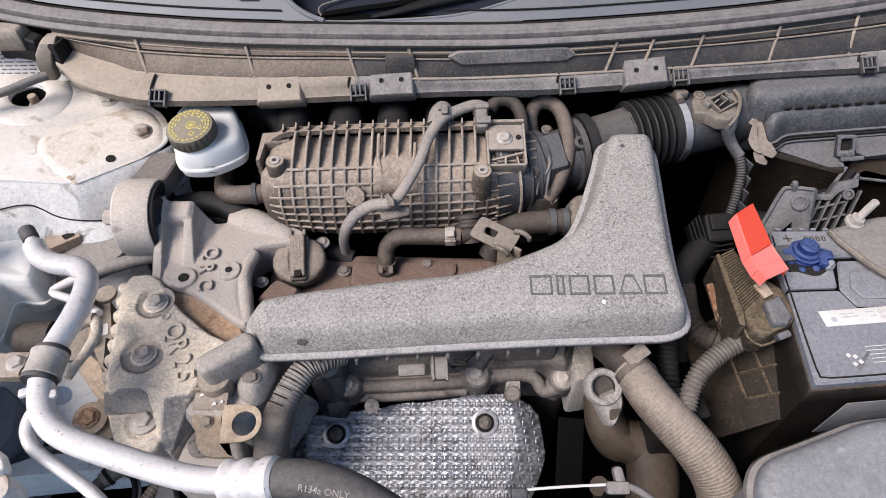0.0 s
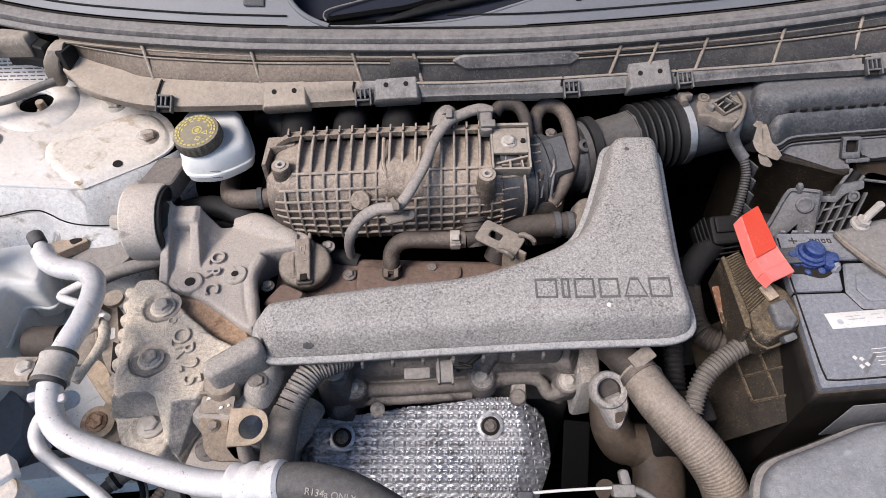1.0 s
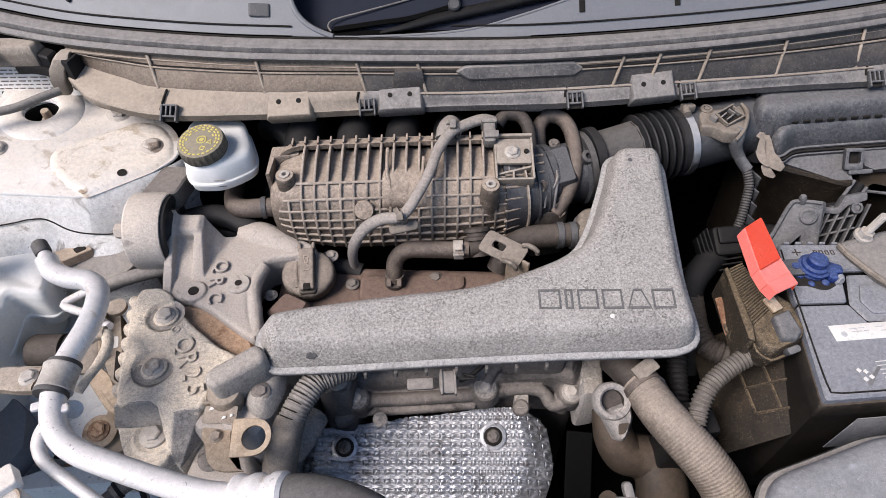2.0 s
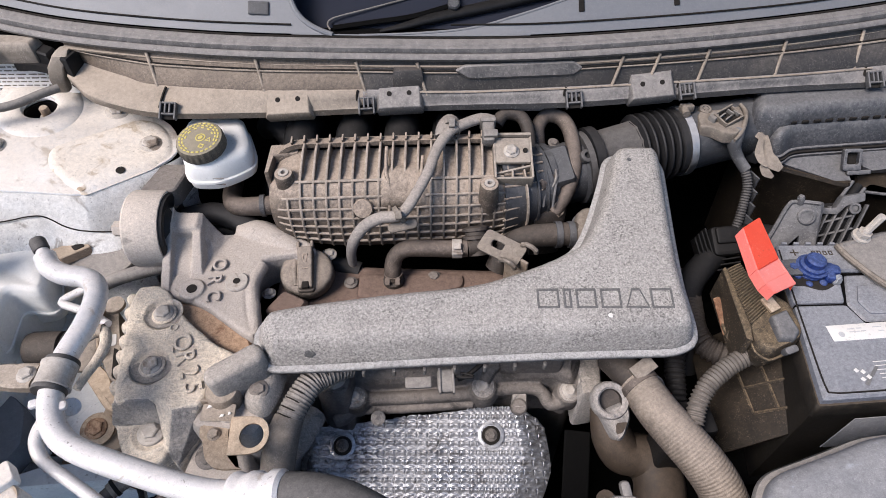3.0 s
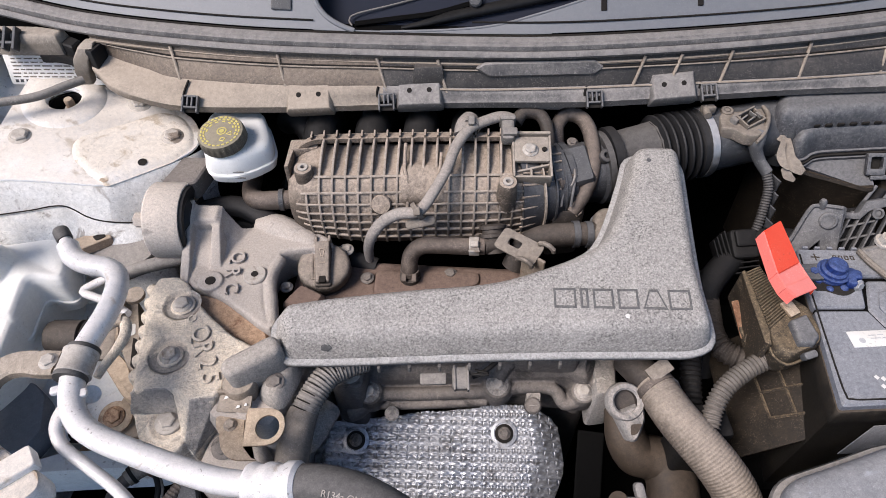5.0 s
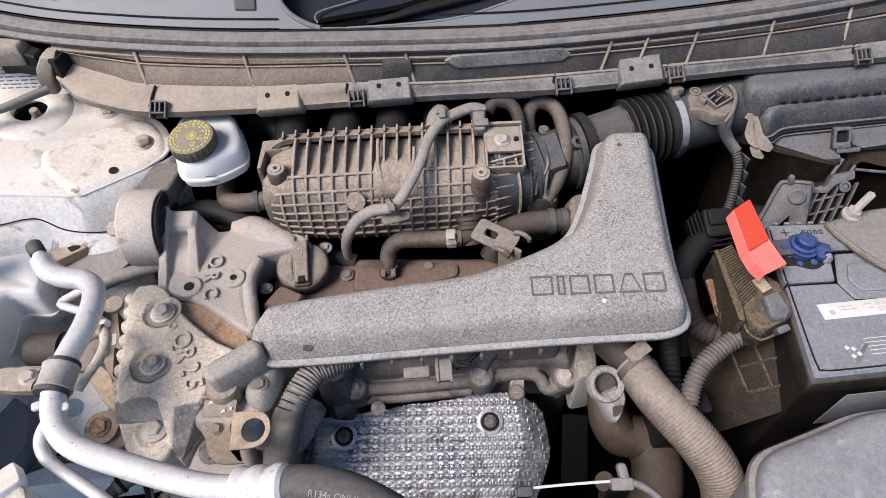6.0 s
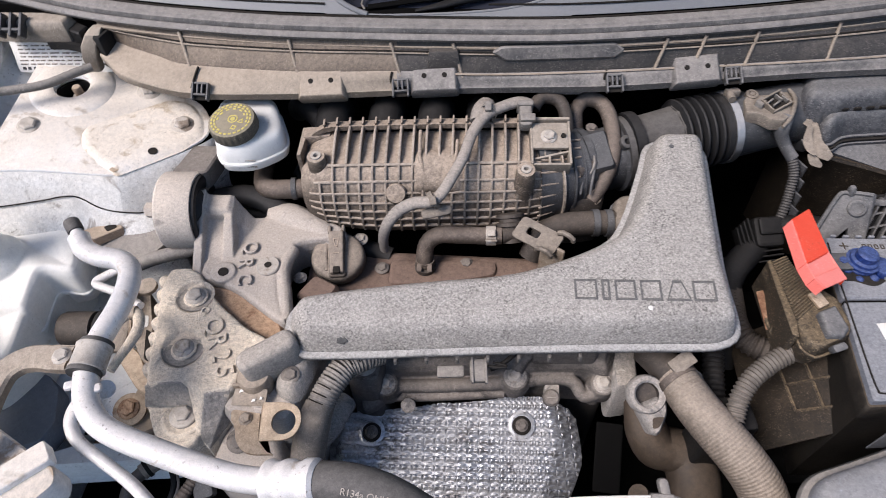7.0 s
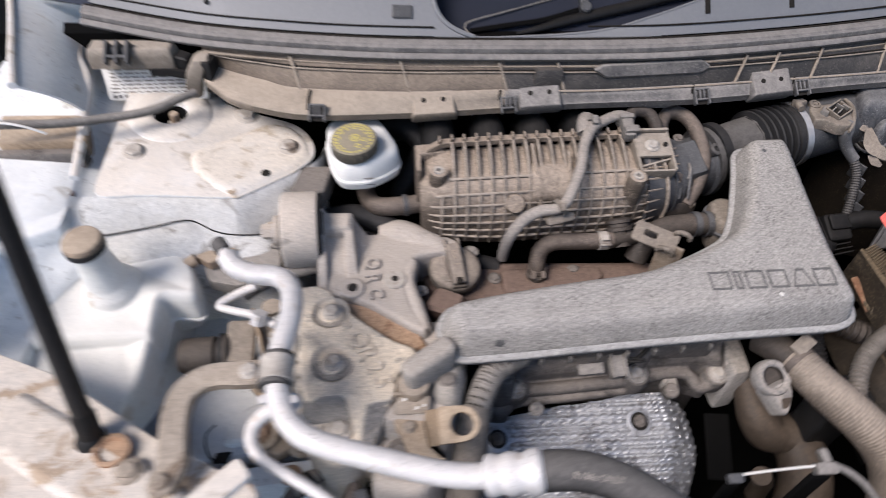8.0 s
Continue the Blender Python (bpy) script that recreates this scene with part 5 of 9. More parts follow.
bolt(sensor, tuple((sm @ Vector((-0.001, 0.008, 0.004)))), 0.0072, (0, -0.3, 1), M_STEEL, 1.35)
part("pin", lathe([(0.003, 0), (0.003, 0.003)], sm @ pose(0.016, 0.008, 0.004), 8), M_GROOVE, sensor)
part("plug", joined(block(0.016, 0.030, 0.016, sm @ pose(-0.028, 0.034, -0.004), 0.003), block(0.020, 0.008, 0.020, sm @ pose(-0.028, 0.050, -0.006), 0.002), block(0.018, 0.010, 0.006, sm @ pose(-0.026, 0.028, 0.010), 0.001)), M_HOSE_GREY, sensor, "electrical plug")
lone("sensor_hose", tube([(0.060, 0.655, 1.045), (0.070, 0.668, 1.052), (0.090, 0.668, 1.050), (0.100, 0.655, 1.042), (0.104, 0.635, 1.025)], 0.0085, 14), M_RUBBER, "dark rubber hose behind the sensor", "hose")

# throttle body, intake pipe, bellows
thr = thing("throttle_body", (0.15, 0.63, 0.93), "grey dusty throttle body between manifold and intake pipe", "throttle body")
ta = Vector((1, 0.27, 0.02))
part("barrel", lathe([(0.040, 0), (0.046, 0.004), (0.046, 0.012), (0.041, 0.014), (0.041, 0.052), (0.045, 0.055), (0.045, 0.064), (0.038, 0.068)], along((0.118, 0.618, 0.985), ta), 30), M_DARK, thr)
part("motor_cover", slab(rounded([(-0.024, -0.030), (0.024, -0.030), (0.024, 0.022), (-0.024, 0.022)], 0.006, 3), [(0, -0.02), (0, 0.012), (0.003, 0.016)], plane_at((0.132, 0.612, 1.010), ta, (-0.1, -0.5, 1))), M_DARK, thr)
part("shaft", joined(tube([(0.1120, 0.5792, 1.010), (0.1220, 0.5865, 1.010), (0.1317, 0.5938, 1.010)], 0.0095, 18), lathe([(0.0108, -0.002), (0.0108, 0.002), (0.006, 0.003)], along((0.1120, 0.5792, 1.010), (-0.8, -0.6, 0)), 18)), M_HOSE_BROWN, thr, "brown dusty shaft stub")
part("shaft_end", tube([(0.1320, 0.5945, 1.011), (0.1450, 0.6010, 1.012), (0.1600, 0.6090, 1.012)], 0.0075, 14), M_SUPPORT, thr)
part("strap", tube([(0.1180, 0.6125, 1.018), (0.1273, 0.6051, 1.020), (0.1334, 0.5943, 1.021), (0.1331, 0.5826, 1.017), (0.1285, 0.5760, 1.010)], 0.0018, 8), M_HOSE_GREY, thr, "bent pale hose clip")
part("rear_flange", lathe([(0.041, 0), (0.0475, 0.001), (0.0475, 0.009), (0.041, 0.010)], along((0.1705, 0.634, 0.991), ta), 36), M_HOSE_BLACK, thr)
part("flange_ear", joined(lathe([(0.0085, 0), (0.0085, 0.008), (0.0072, 0.009), (0.0040, 0.009), (0.0040, 0.002)], along((0.1715, 0.6150, 1.024), (0.3, -0.4, 0.85)), 20)), M_HOSE_BLACK, thr)
for k in range(3):
    part("body_rib", tube([(0.106 + 0.012 * k, 0.560, 0.990), (0.108 + 0.012 * k, 0.572, 1.006), (0.112 + 0.012 * k, 0.590, 1.018)], 0.0018, 8), M_SUPPORT, thr)
part("lower_block", slab(rounded([(0.105, 0.555), (0.150, 0.562), (0.155, 0.595), (0.11, 0.595)], 0.008, 3), [(0, 0.90), (0, 0.972), (0.004, 0.978)]), M_RUBBER, thr)
for dx in (0.018, 0.050):
    bolt(thr, (0.118 + dx, 0.645 + dx * 0.1, 1.022), 0.0055, (0.1, -0.2, 1), M_ENGINE, 1.4)

intake = thing("intake_pipe", (0.25, 0.67, 0.95), "black dusty intake pipe with a ribbed rubber bellows and clamp", "intake pipe")
IA, IB = Vector((0.183, 0.641, 0.997)), Vector((0.350, 0.685, 1.005))
iw = (IB - IA).normalized()
part("pipe", tube([IA, IA + iw * 0.03, IA + iw * 0.067], [0.036, 0.038, 0.0415], 12, step=0.02), M_HOSE_BLACK, intake)
part("collar", lathe([(0.040, -0.006), (0.044, -0.005), (0.044, 0.007), (0.040, 0.009)], along(IA + iw * 0.004, iw), 30), M_RUBBER_BLACK, intake)
prof = [(0.041, 0.0)]
for k in range(5):
    z = 0.002 + 0.0105 * k
    prof += [(0.0385, z), (0.0475, z + 0.0030), (0.0485, z + 0.0046), (0.0475, z + 0.0062), (0.0385, z + 0.0092)]
prof += [(0.043, 0.055), (0.0458, 0.057), (0.0458, 0.076), (0.043, 0.078)]
part("bellows", lathe(prof, along(IA + iw * 0.062, iw), 40), M_RUBBER_BLACK, intake, "ribbed rubber bellows")
part("clamp", lathe([(0.0462, -0.005), (0.0478, -0.005), (0.0478, 0.005), (0.0462, 0.005)], along(IA + iw * 0.1315, iw), 44, (False, False)), M_BRIGHT, intake, "bright steel band clamp")
part("clamp_screw", joined(block(0.018, 0.012, 0.010, plane_at(IA + iw * 0.1315 + Vector((0.0, 0.005, 0.046)), iw, (0, 0.2, 1)), 0.002), lathe([(0.005, 0), (0.005, 0.016)], along(IA + iw * 0.1315 + Vector((-0.004, -0.010, 0.052)), (0, 1, 0)), 10)), M_TAN, intake)
part("outlet", tube([IA + iw * 0.136, IA + iw * 0.18, IA + iw * 0.24], [0.0435, 0.041, 0.040], 28, step=0.006), M_DARK, intake)

vac = thing("vacuum_hose", (0.15, 0.62, 0.96), "dusty brown rubber hose bent over the throttle body", "hose")
part("tube", tube([(0.118, 0.656, 1.012), (0.117, 0.672, 1.028), (0.128, 0.684, 1.037), (0.145, 0.681, 1.038), (0.155, 0.664, 1.036), (0.1590, 0.636, 1.030), (0.1590, 0.606, 1.016), (0.1500, 0.583, 0.994), (0.1340, 0.566, 0.974)], 0.0098, 16), M_HOSE_BROWN, vac)
part("clip", tube([(0.139, 0.560, 0.973), (0.147, 0.566, 0.978), (0.139, 0.578, 0.978), (0.128, 0.571, 0.972), (0.131, 0.562, 0.97)], 0.0018, 8), M_BRACKET, vac, "spring hose clip")
part("elbow", joined(tube([(0.119, 0.650, 1.008), (0.104, 0.646, 1.010)], 0.007, 12), block(0.016, 0.014, 0.012, pose(0.124, 0.642, 1.006), 0.003)), M_TAN, vac)

# coolant hose across the valve cover
bleed = thing("breather_hose", (-0.02, 0.51, 0.91), "bent brown rubber hose with a steel spring clip", "hose")
part("tube", tube([(-0.072, 0.500, 0.910), (-0.073, 0.503, 0.928), (-0.070, 0.512, 0.946), (-0.056, 0.517, 0.957), (-0.03, 0.515, 0.961), (0.000, 0.512, 0.964), (0.022, 0.512, 0.965)], 0.0108, 16), M_HOSE_BROWN, bleed)
part("foot_ring", lathe([(0.013, 0), (0.0138, 0.002), (0.0138, 0.008), (0.012, 0.010)], along((-0.072, 0.499, 0.910), (0, 0.1, 1)), 20), M_RUBBER, bleed)
part("foot_clamp", joined(lathe([(0.0110, -0.003), (0.0122, -0.003), (0.0122, 0.003), (0.0110, 0.003)], along((-0.0725, 0.502, 0.925), (0, 0.15, 1)), 22, (False, False)), block(0.006, 0.010, 0.003, plane_at((-0.066, 0.490, 0.925), (1, 0, 0), (0, -0.5, 0.85)), 0.0006), block(0.006, 0.010, 0.003, plane_at((-0.079, 0.490, 0.925), (1, 0, 0), (0, -0.5, 0.85)), 0.0006)), M_HOSE_BROWN, bleed, "dark wire clamp")
part("spring_clip", joined(lathe([(0.0112, -0.006), (0.0122, -0.006), (0.0122, 0.006), (0.0112, 0.006)], along((0.009, 0.512, 0.9645), (1, 0, 0.04)), 22, (False, False)), block(0.010, 0.008, 0.004, plane_at((0.009, 0.506, 0.9755), (1, 0, 0), (0, -0.5, 0.85)), 0.001), block(0.014, 0.003, 0.004, plane_at((0.009, 0.500, 0.970), (1, 0, 0), (0, -0.8, 0.6)), 0.001)), M_STEEL, bleed, "bright spring clip")
part("valve", joined(lathe([(0.0125, -0.016), (0.0125, 0.004), (0.018, 0.005), (0.018, 0.009), (0.014, 0.010), (0.014, 0.014), (0.017, 0.015), (0.017, 0.019), (0.010, 0.021)], along((0.034, 0.521, 0.966), (-0.1, 0.6, 0.6)), 22), lathe([(0.010, 0), (0.010, 0.030)], along((0.022, 0.512, 0.965), (1, 0.2, 0)), 16)), M_RUBBER, bleed)

tabp = thing("mounting_bracket", (0.06, 0.48, 0.98), "tan dusty steel bracket with an oblong hole", "bracket")
bm_ = plane_at((0.060, 0.484, 0.999), (0.80, -0.58, 0.16), (-0.12, -0.22, 1))
part("plate", plate([rounded([(-0.026, -0.0150), (0.028, -0.0150), (0.028, 0.0150), (-0.026, 0.0150)], 0.006), rounded([(-0.013, -0.004), (0.003, -0.004), (0.003, 0.0055), (-0.013, 0.0055)], 0.003)], 0.003, bm_), M_TAN, tabp)
for x, y, s in ((0.018, -0.016, 1), (0.030, 0.014, -1)):
    part("lug", tube([bm_ @ Vector((x - 0.009, y, 0.0)), bm_ @ Vector((x - 0.008, y, 0.006)), bm_ @ Vector((x, y, 0.010)), bm_ @ Vector((x + 0.008, y, 0.006)), bm_ @ Vector((x + 0.009, y, 0.0))], 0.003, 8), M_TAN, tabp)
part("leg", block(0.03, 0.004, 0.09, plane_at((0.078, 0.470, 0.908), (0.8, -0.58, 0), (0, 0, 1)), 0.001), M_BRACKET, tabp)

rad = thing("coolant_hose", (0.12, 0.53, 0.95), "dark rubber coolant hose with dark clamps", "hose")
part("tube", tube([(0.060, 0.508, 0.930), (0.072, 0.520, 0.955), (0.095, 0.528, 0.967), (0.130, 0.531, 0.970), (0.165, 0.533, 0.970), (0.20, 0.54, 0.965)], 0.0150, 18), M_RUBBER, rad)
for x in (0.136, 0.152):
    part("clamp", lathe([(0.0153, -0.004), (0.017, -0.004), (0.017, 0.004), (0.0153, 0.004)], along((x, 0.5315, 0.970), (1, 0.06, 0)), 22, (False, False)), M_DARK, rad)

# ---- air duct over the engine ----
duct = thing("air_duct", (0.04, 0.40, 0.94), "grey dusty textured plastic air intake duct over the engine", "air duct")


def duct_top(x, y):
    return 1.002 + 0.013 * (x + 0.145) + 0.202 * (y - 0.338)


DUCT = [(-0.191, 0.3415), (-0.128, 0.3435), (0.009, 0.3515), (0.124, 0.3565), (0.240, 0.3595), (0.261, 0.368), (0.261, 0.390), (0.256, 0.432), (0.257, 0.504), (0.259, 0.559), (0.260, 0.594), (0.252, 0.607), (0.214, 0.608), (0.198, 0.602),
        (0.191, 0.574), (0.180, 0.543), (0.167, 0.508), (0.155, 0.484), (0.142, 0.468), (0.110, 0.452), (0.072, 0.437), (0.036, 0.425), (-0.002, 0.419), (-0.040, 0.416), (-0.090, 0.410), (-0.159, 0.4005), (-0.197, 0.393), (-0.209, 0.372)]
ring = rounded(DUCT, [0.008, 0.02, 0.02, 0.02, 0.012, 0.012, 0.02, 0.02, 0.02, 0.02, 0.010, 0.010, 0.012, 0.012, 0.02, 0.02, 0.02, 0.02, 0.02, 0.02, 0.02, 0.02, 0.02, 0.02, 0.02, 0.02, 0.008, 0.010], 3)
ROUNDING = ((0.0075, -0.0060), (0.0105, -0.0026), (0.0140, -0.0007), (0.0170, 0.0))


def duct_shell(outline):
    """The rounded upper half: walls follow the outline, the crown falls off with the distance from it."""
    if sum(a[0] * b[1] - b[0] * a[1] for a, b in zip(outline, [*outline[1:], outline[0]])) < 0:
        outline = outline[::-1]
    walls = [(0.004, -0.043), (-0.002, -0.033), (0.0, -0.027), (0.0014, -0.0215), (0.0028, -0.017), (0.0048, -0.0115), (0.0062, -0.0083), (0.0075, -0.0060)]
    bm = loft([[Vector((p.x, p.y, h + duct_top(p.x, p.y))) for p in inset(outline, d)] for d, h in walls], True, (False, False))
    edge = [Vector((p.x, p.y)) for p in inset(outline, 0.0075)]
    a = np.array([(p[0], p[1]) for p in outline])
    b = np.roll(a, -1, axis=0)
    xs, ys = np.meshgrid(np.arange(-0.22, 0.28, 0.0028), np.arange(0.33, 0.62, 0.0028))
    q = np.stack([xs.ravel(), ys.ravel()], 1)
    ab = b - a
    u = np.clip(((q[:, None] - a) * ab).sum(2) / (ab * ab).sum(1), 0, 1)
    dist = np.linalg.norm(q[:, None] - a - u[..., None] * ab, axis=2).min(1)
    crosses = (a[:, 1] > q[:, None, 1]) != (b[:, 1] > q[:, None, 1])
    dy = np.where(np.abs(ab[:, 1]) < 1e-9, 1e-9, ab[:, 1])
    inside = (crosses & (q[:, None, 0] < a[:, 0] + ab[:, 0] * (q[:, None, 1] - a[:, 1]) / dy)).sum(1) % 2 == 1
    keep = inside & (dist > 0.0090)
    pts = edge + [Vector((float(x), float(y))) for x, y in q[keep]]
    verts, _, faces, origin, _, _ = mathutils.geometry.delaunay_2d_cdt(pts, [], [list(range(len(edge)))], 1, 1e-6)
    depth = [-0.0060] * len(edge) + [float(v) for v in np.interp(dist[keep], [r[0] for r in ROUNDING], [r[1] for r in ROUNDING])]
    made = [bm.verts.new((v.x, v.y, duct_top(v.x, v.y) + depth[o[0]])) for v, o in zip(verts, origin)]
    for f in faces:
        bm.faces.new([made[i] for i in f])
    bmesh.ops.remove_doubles(bm, verts=list(bm.verts), dist=1e-5)
    return bm


part("shell", duct_shell(ring), M_COVER, duct, sharp=75)
part("rim", slab(ring, [(0.0, -0.0372), (-0.0062, -0.0368), (-0.0075, -0.0356), (-0.0075, -0.0326), (-0.0062, -0.0314), (0.000, -0.0308)], top=duct_top), M_COVER_EDGE, duct, "joint rim between duct halves", sharp=60)
part("lower_shell", slab(ring, [(0.02, -0.075), (0.010, -0.064), (0.002, -0.035)], top=duct_top), M_BLACK, duct, "dark lower half")
part("lower_rim", slab(ring, [(0.004, -0.0450), (-0.003, -0.0445), (-0.004, -0.0430), (-0.003, -0.0415), (0.004, -0.0410)], top=duct_top), M_DARK, duct, "dark lower joint rim", sharp=60)
LOBE = [(0.1596, 0.5569), (0.1684, 0.5666), (0.1851, 0.5690), (0.200, 0.555), (0.190, 0.520), (0.172, 0.508), (0.1590, 0.514), (0.1537, 0.5275)]
part("neck_lobe", slab(rounded(LOBE, 0.008, 4), [(0.004, 0.935), (0.0, 0.945), (0.0, 0.978), (0.003, 0.984), (0.008, 0.987)]), M_TAN, duct, "tan dusty lobe below the neck", 60)
part("lobe_rim", slab(rounded(LOBE, 0.008, 4), [(0.0, 0.966), (-0.003, 0.967), (-0.003, 0.970), (0.0, 0.971)]), M_DARK, duct)
nrm = Vector((-0.013, -0.202, 1))
# embossed maker's mark as plain hollow blocks
for k, (w, lean) in enumerate(((0.0235, 0), (0.0085, 0), (0.0215, 0), (0.0215, 0), (0.0255, 1), (0.0235, 0))):
    xc = (0.104, 0.1245, 0.1445, 0.1705, 0.198, 0.2245)[k]
    m = plane_at((xc, 0.397, duct_top(xc, 0.397) + 0.0002), (1, 0.004, 0.014), nrm)
    h, t = 0.0115, 0.0021
    top_w = w * (0.35 if lean else 1.0)
    outer = [(-w / 2, -h), (w / 2, -h), (top_w / 2, h), (-top_w / 2, h)]
    part("embossed_block", plate([outer, [(x * (1 - 2 * t / w if w > 0.01 else 0.45), y * 0.78) for x, y in outer]], 0.0012, m, 0.0003), M_COVER_DARK, duct)
part("paint_chip", slab(rounded([(-0.006, -0.003), (-0.002, -0.0045), (0.002, -0.0050), (0.004, -0.002), (0.0065, -0.001), (0.005, 0.002), (0.003, 0.0045), (0.001, 0.003), (-0.001, 0.005), (-0.005, 0.003)], 0.0006, 2), [(0, -0.003), (0, 0.0001), (0.0003, 0.0003)], plane_at((-0.1470, 0.3455, duct_top(-0.147, 0.3435) - 0.0160), (1, 0, 0), (0, -0.95, 0.32))), M_COVER_DARK, duct, "dark chipped spot")
part("white_speck", lathe([(0.0026, 0), (0.0022, 0.0006)], plane_at((0.168, 0.378, duct_top(0.168, 0.378)), (1, 0, 0), nrm), 10), M_PAPER, duct)
part("dimple", lathe([(0.0028, 0), (0.0022, 0.0008), (0.001, 0.0002)], plane_at((0.215, 0.577, duct_top(0.215, 0.577)), (1, 0, 0), nrm), 12), M_DARK, duct)
# ---- engine mount and castings ----
mount = thing("engine_mount", (-0.375, 0.53, 0.90), "round grey engine mount bushing with black rubber inside", "engine mount")
mx = Vector((1, 0.05, -0.02))
part("shell", lathe([(0.030, -0.001), (0.046, 0.0), (0.0485, 0.003), (0.0485, 0.040), (0.0470, 0.0435), (0.043, 0.0435), (0.043, 0.036)], along((-0.396, 0.535, 0.974), mx), 44), M_MOUNT, mount)
part("rubber", lathe([(0.0425, 0.040), (0.0450, 0.049), (0.0435, 0.0535), (0.038, 0.0545), (0.028, 0.050), (0.024, 0.056), (0.0, 0.056)], along((-0.402, 0.535, 0.974), mx), 40), M_RUBBER_BLACK, mount, "black rubber bushing")
part("centre_bolt", joined(lathe([(0.020, 0), (0.020, 0.006), (0.014, 0.008)], along((-0.402, 0.535, 0.974), -mx), 20), lathe([(0.010, 0), (0.010, 0.020), (0.008, 0.022)], along((-0.402, 0.535, 0.974), -mx), 6)), M_ALLOY, mount)
part("upper_arm", slab(rounded([(-0.390, 0.560), (-0.345, 0.565), (-0.335, 0.615), (-0.375, 0.615)], 0.006, 3), [(0, 0.985), (0, 1.010), (0.002, 1.012)]), M_ENGINE, mount)
part("side_nut", joined(lathe([(0.013, 0), (0.013, 0.003), (0.009, 0.004)], along((-0.402, 0.545, 0.968), -mx), 18), lathe([(0.0095, 0.003), (0.0095, 0.016), (0.008, 0.018)], along((-0.402, 0.545, 0.968), -mx), 6)), M_BRACKET, mount)
part("top_flap", slab(rounded([(-0.395, 0.555), (-0.352, 0.560), (-0.345, 0.600), (-0.375, 0.605)], 0.008, 3), [(0, 0.98), (0, 1.004), (0.003, 1.008)]), M_BRACKET, mount)

mb = thing("mount_bracket", (-0.27, 0.48, 0.88), "grey cast aluminium engine mount bracket with a rusty groove", "engine bracket")
MB = [(-0.338, 0.446), (-0.343, 0.500), (-0.343, 0.545), (-0.312, 0.548), (-0.296, 0.536), (-0.282, 0.545), (-0.262, 0.569), (-0.248, 0.573), (-0.225, 0.560), (-0.178, 0.535), (-0.168, 0.520), (-0.190, 0.512), (-0.225, 0.508), (-0.238, 0.497),
      (-0.246, 0.466), (-0.236, 0.420), (-0.222, 0.396), (-0.222, 0.386), (-0.236, 0.392), (-0.288, 0.430), (-0.318, 0.444)]
bracket = [
    slab(rounded(MB, 0.012, 3), [(0, 0.90), (0, 0.946), (0.002, 0.951), (0.005, 0.9525)]),
    loft([[Vector(q) for q in r] for r in (
        [(-0.352, 0.455, 0.946), (-0.348, 0.470, 0.958), (-0.353, 0.528, 0.990), (-0.353, 0.549, 0.997), (-0.350, 0.554, 0.93), (-0.352, 0.480, 0.93)],
        [(-0.341, 0.452, 0.946), (-0.340, 0.470, 0.958), (-0.344, 0.528, 0.992), (-0.344, 0.549, 0.999), (-0.342, 0.554, 0.93), (-0.341, 0.480, 0.93)])]),
    loft([[Vector(q) for q in r] for r in (
        [(-0.317, 0.468, 0.950), (-0.320, 0.522, 0.982), (-0.320, 0.548, 0.990), (-0.317, 0.548, 0.930)],
        [(-0.303, 0.470, 0.949), (-0.310, 0.522, 0.982), (-0.310, 0.548, 0.990), (-0.300, 0.548, 0.930)])]),
    slab(rounded([(-0.351, 0.522), (-0.311, 0.523), (-0.310, 0.549), (-0.351, 0.550)], 0.004, 3), [(0, 0.93), (0, 0.983), (0.002, 0.988), (0.005, 0.990)], top=lambda x, y: 0.22 * (y - 0.535)),
    slab(rounded([(-0.345, 0.464), (-0.312, 0.464), (-0.312, 0.545), (-0.345, 0.545)], 0.002, 2), [(0, 0.90), (0, 0.925), (0.001, 0.926)], top=lambda x, y: 0.40 * (y - 0.468) + 0.022),
    loft([[Vector(q) for q in r] for r in (
        [(-0.313, 0.478, 0.945), (-0.311, 0.524, 0.980), (-0.311, 0.547, 0.986), (-0.312, 0.552, 0.93)],
        [(-0.304, 0.488, 0.945), (-0.301, 0.524, 0.962), (-0.301, 0.545, 0.967), (-0.302, 0.550, 0.93)],
        [(-0.296, 0.496, 0.944), (-0.292, 0.524, 0.953), (-0.292, 0.541, 0.956), (-0.292, 0.545, 0.93)],
        [(-0.284, 0.504, 0.940), (-0.276, 0.530, 0.948), (-0.272, 0.550, 0.948), (-0.272, 0.555, 0.93)])]),
    tube([(-0.276, 0.556, 0.940), (-0.250, 0.552, 0.944), (-0.222, 0.540, 0.941), (-0.192, 0.524, 0.936), (-0.172, 0.514, 0.928)], [0.016, 0.020, 0.019, 0.017, 0.013], 18),
    tube([(-0.236, 0.500, 0.944), (-0.241, 0.466, 0.946), (-0.231, 0.425, 0.946), (-0.224, 0.394, 0.944)], 0.0085, 12),
    lathe([(0.0150, 0.945), (0.0150, 0.9555), (0.0138, 0.9565), (0.0, 0.9565)], pose(-0.310, 0.4545, 0), 28),
]
part("body", fused(bracket, 0.0013, 3, 0.0004), M_ALLOY, mb, sharp=180)
part("groove", slab(rounded([(-0.334, 0.446), (-0.326, 0.426), (-0.300, 0.402), (-0.245, 0.366), (-0.222, 0.376), (-0.232, 0.396), (-0.286, 0.436)], 0.005, 3), [(0, 0.88), (0, 0.940), (0.003, 0.943)]), M_RUST, mb, "rust-stained groove along the edge")
part("hole", lathe([(0.0062, 0), (0.0062, 0.0012)], pose(-0.3095, 0.4535, 0.9562), 16), M_GROOVE, mb)
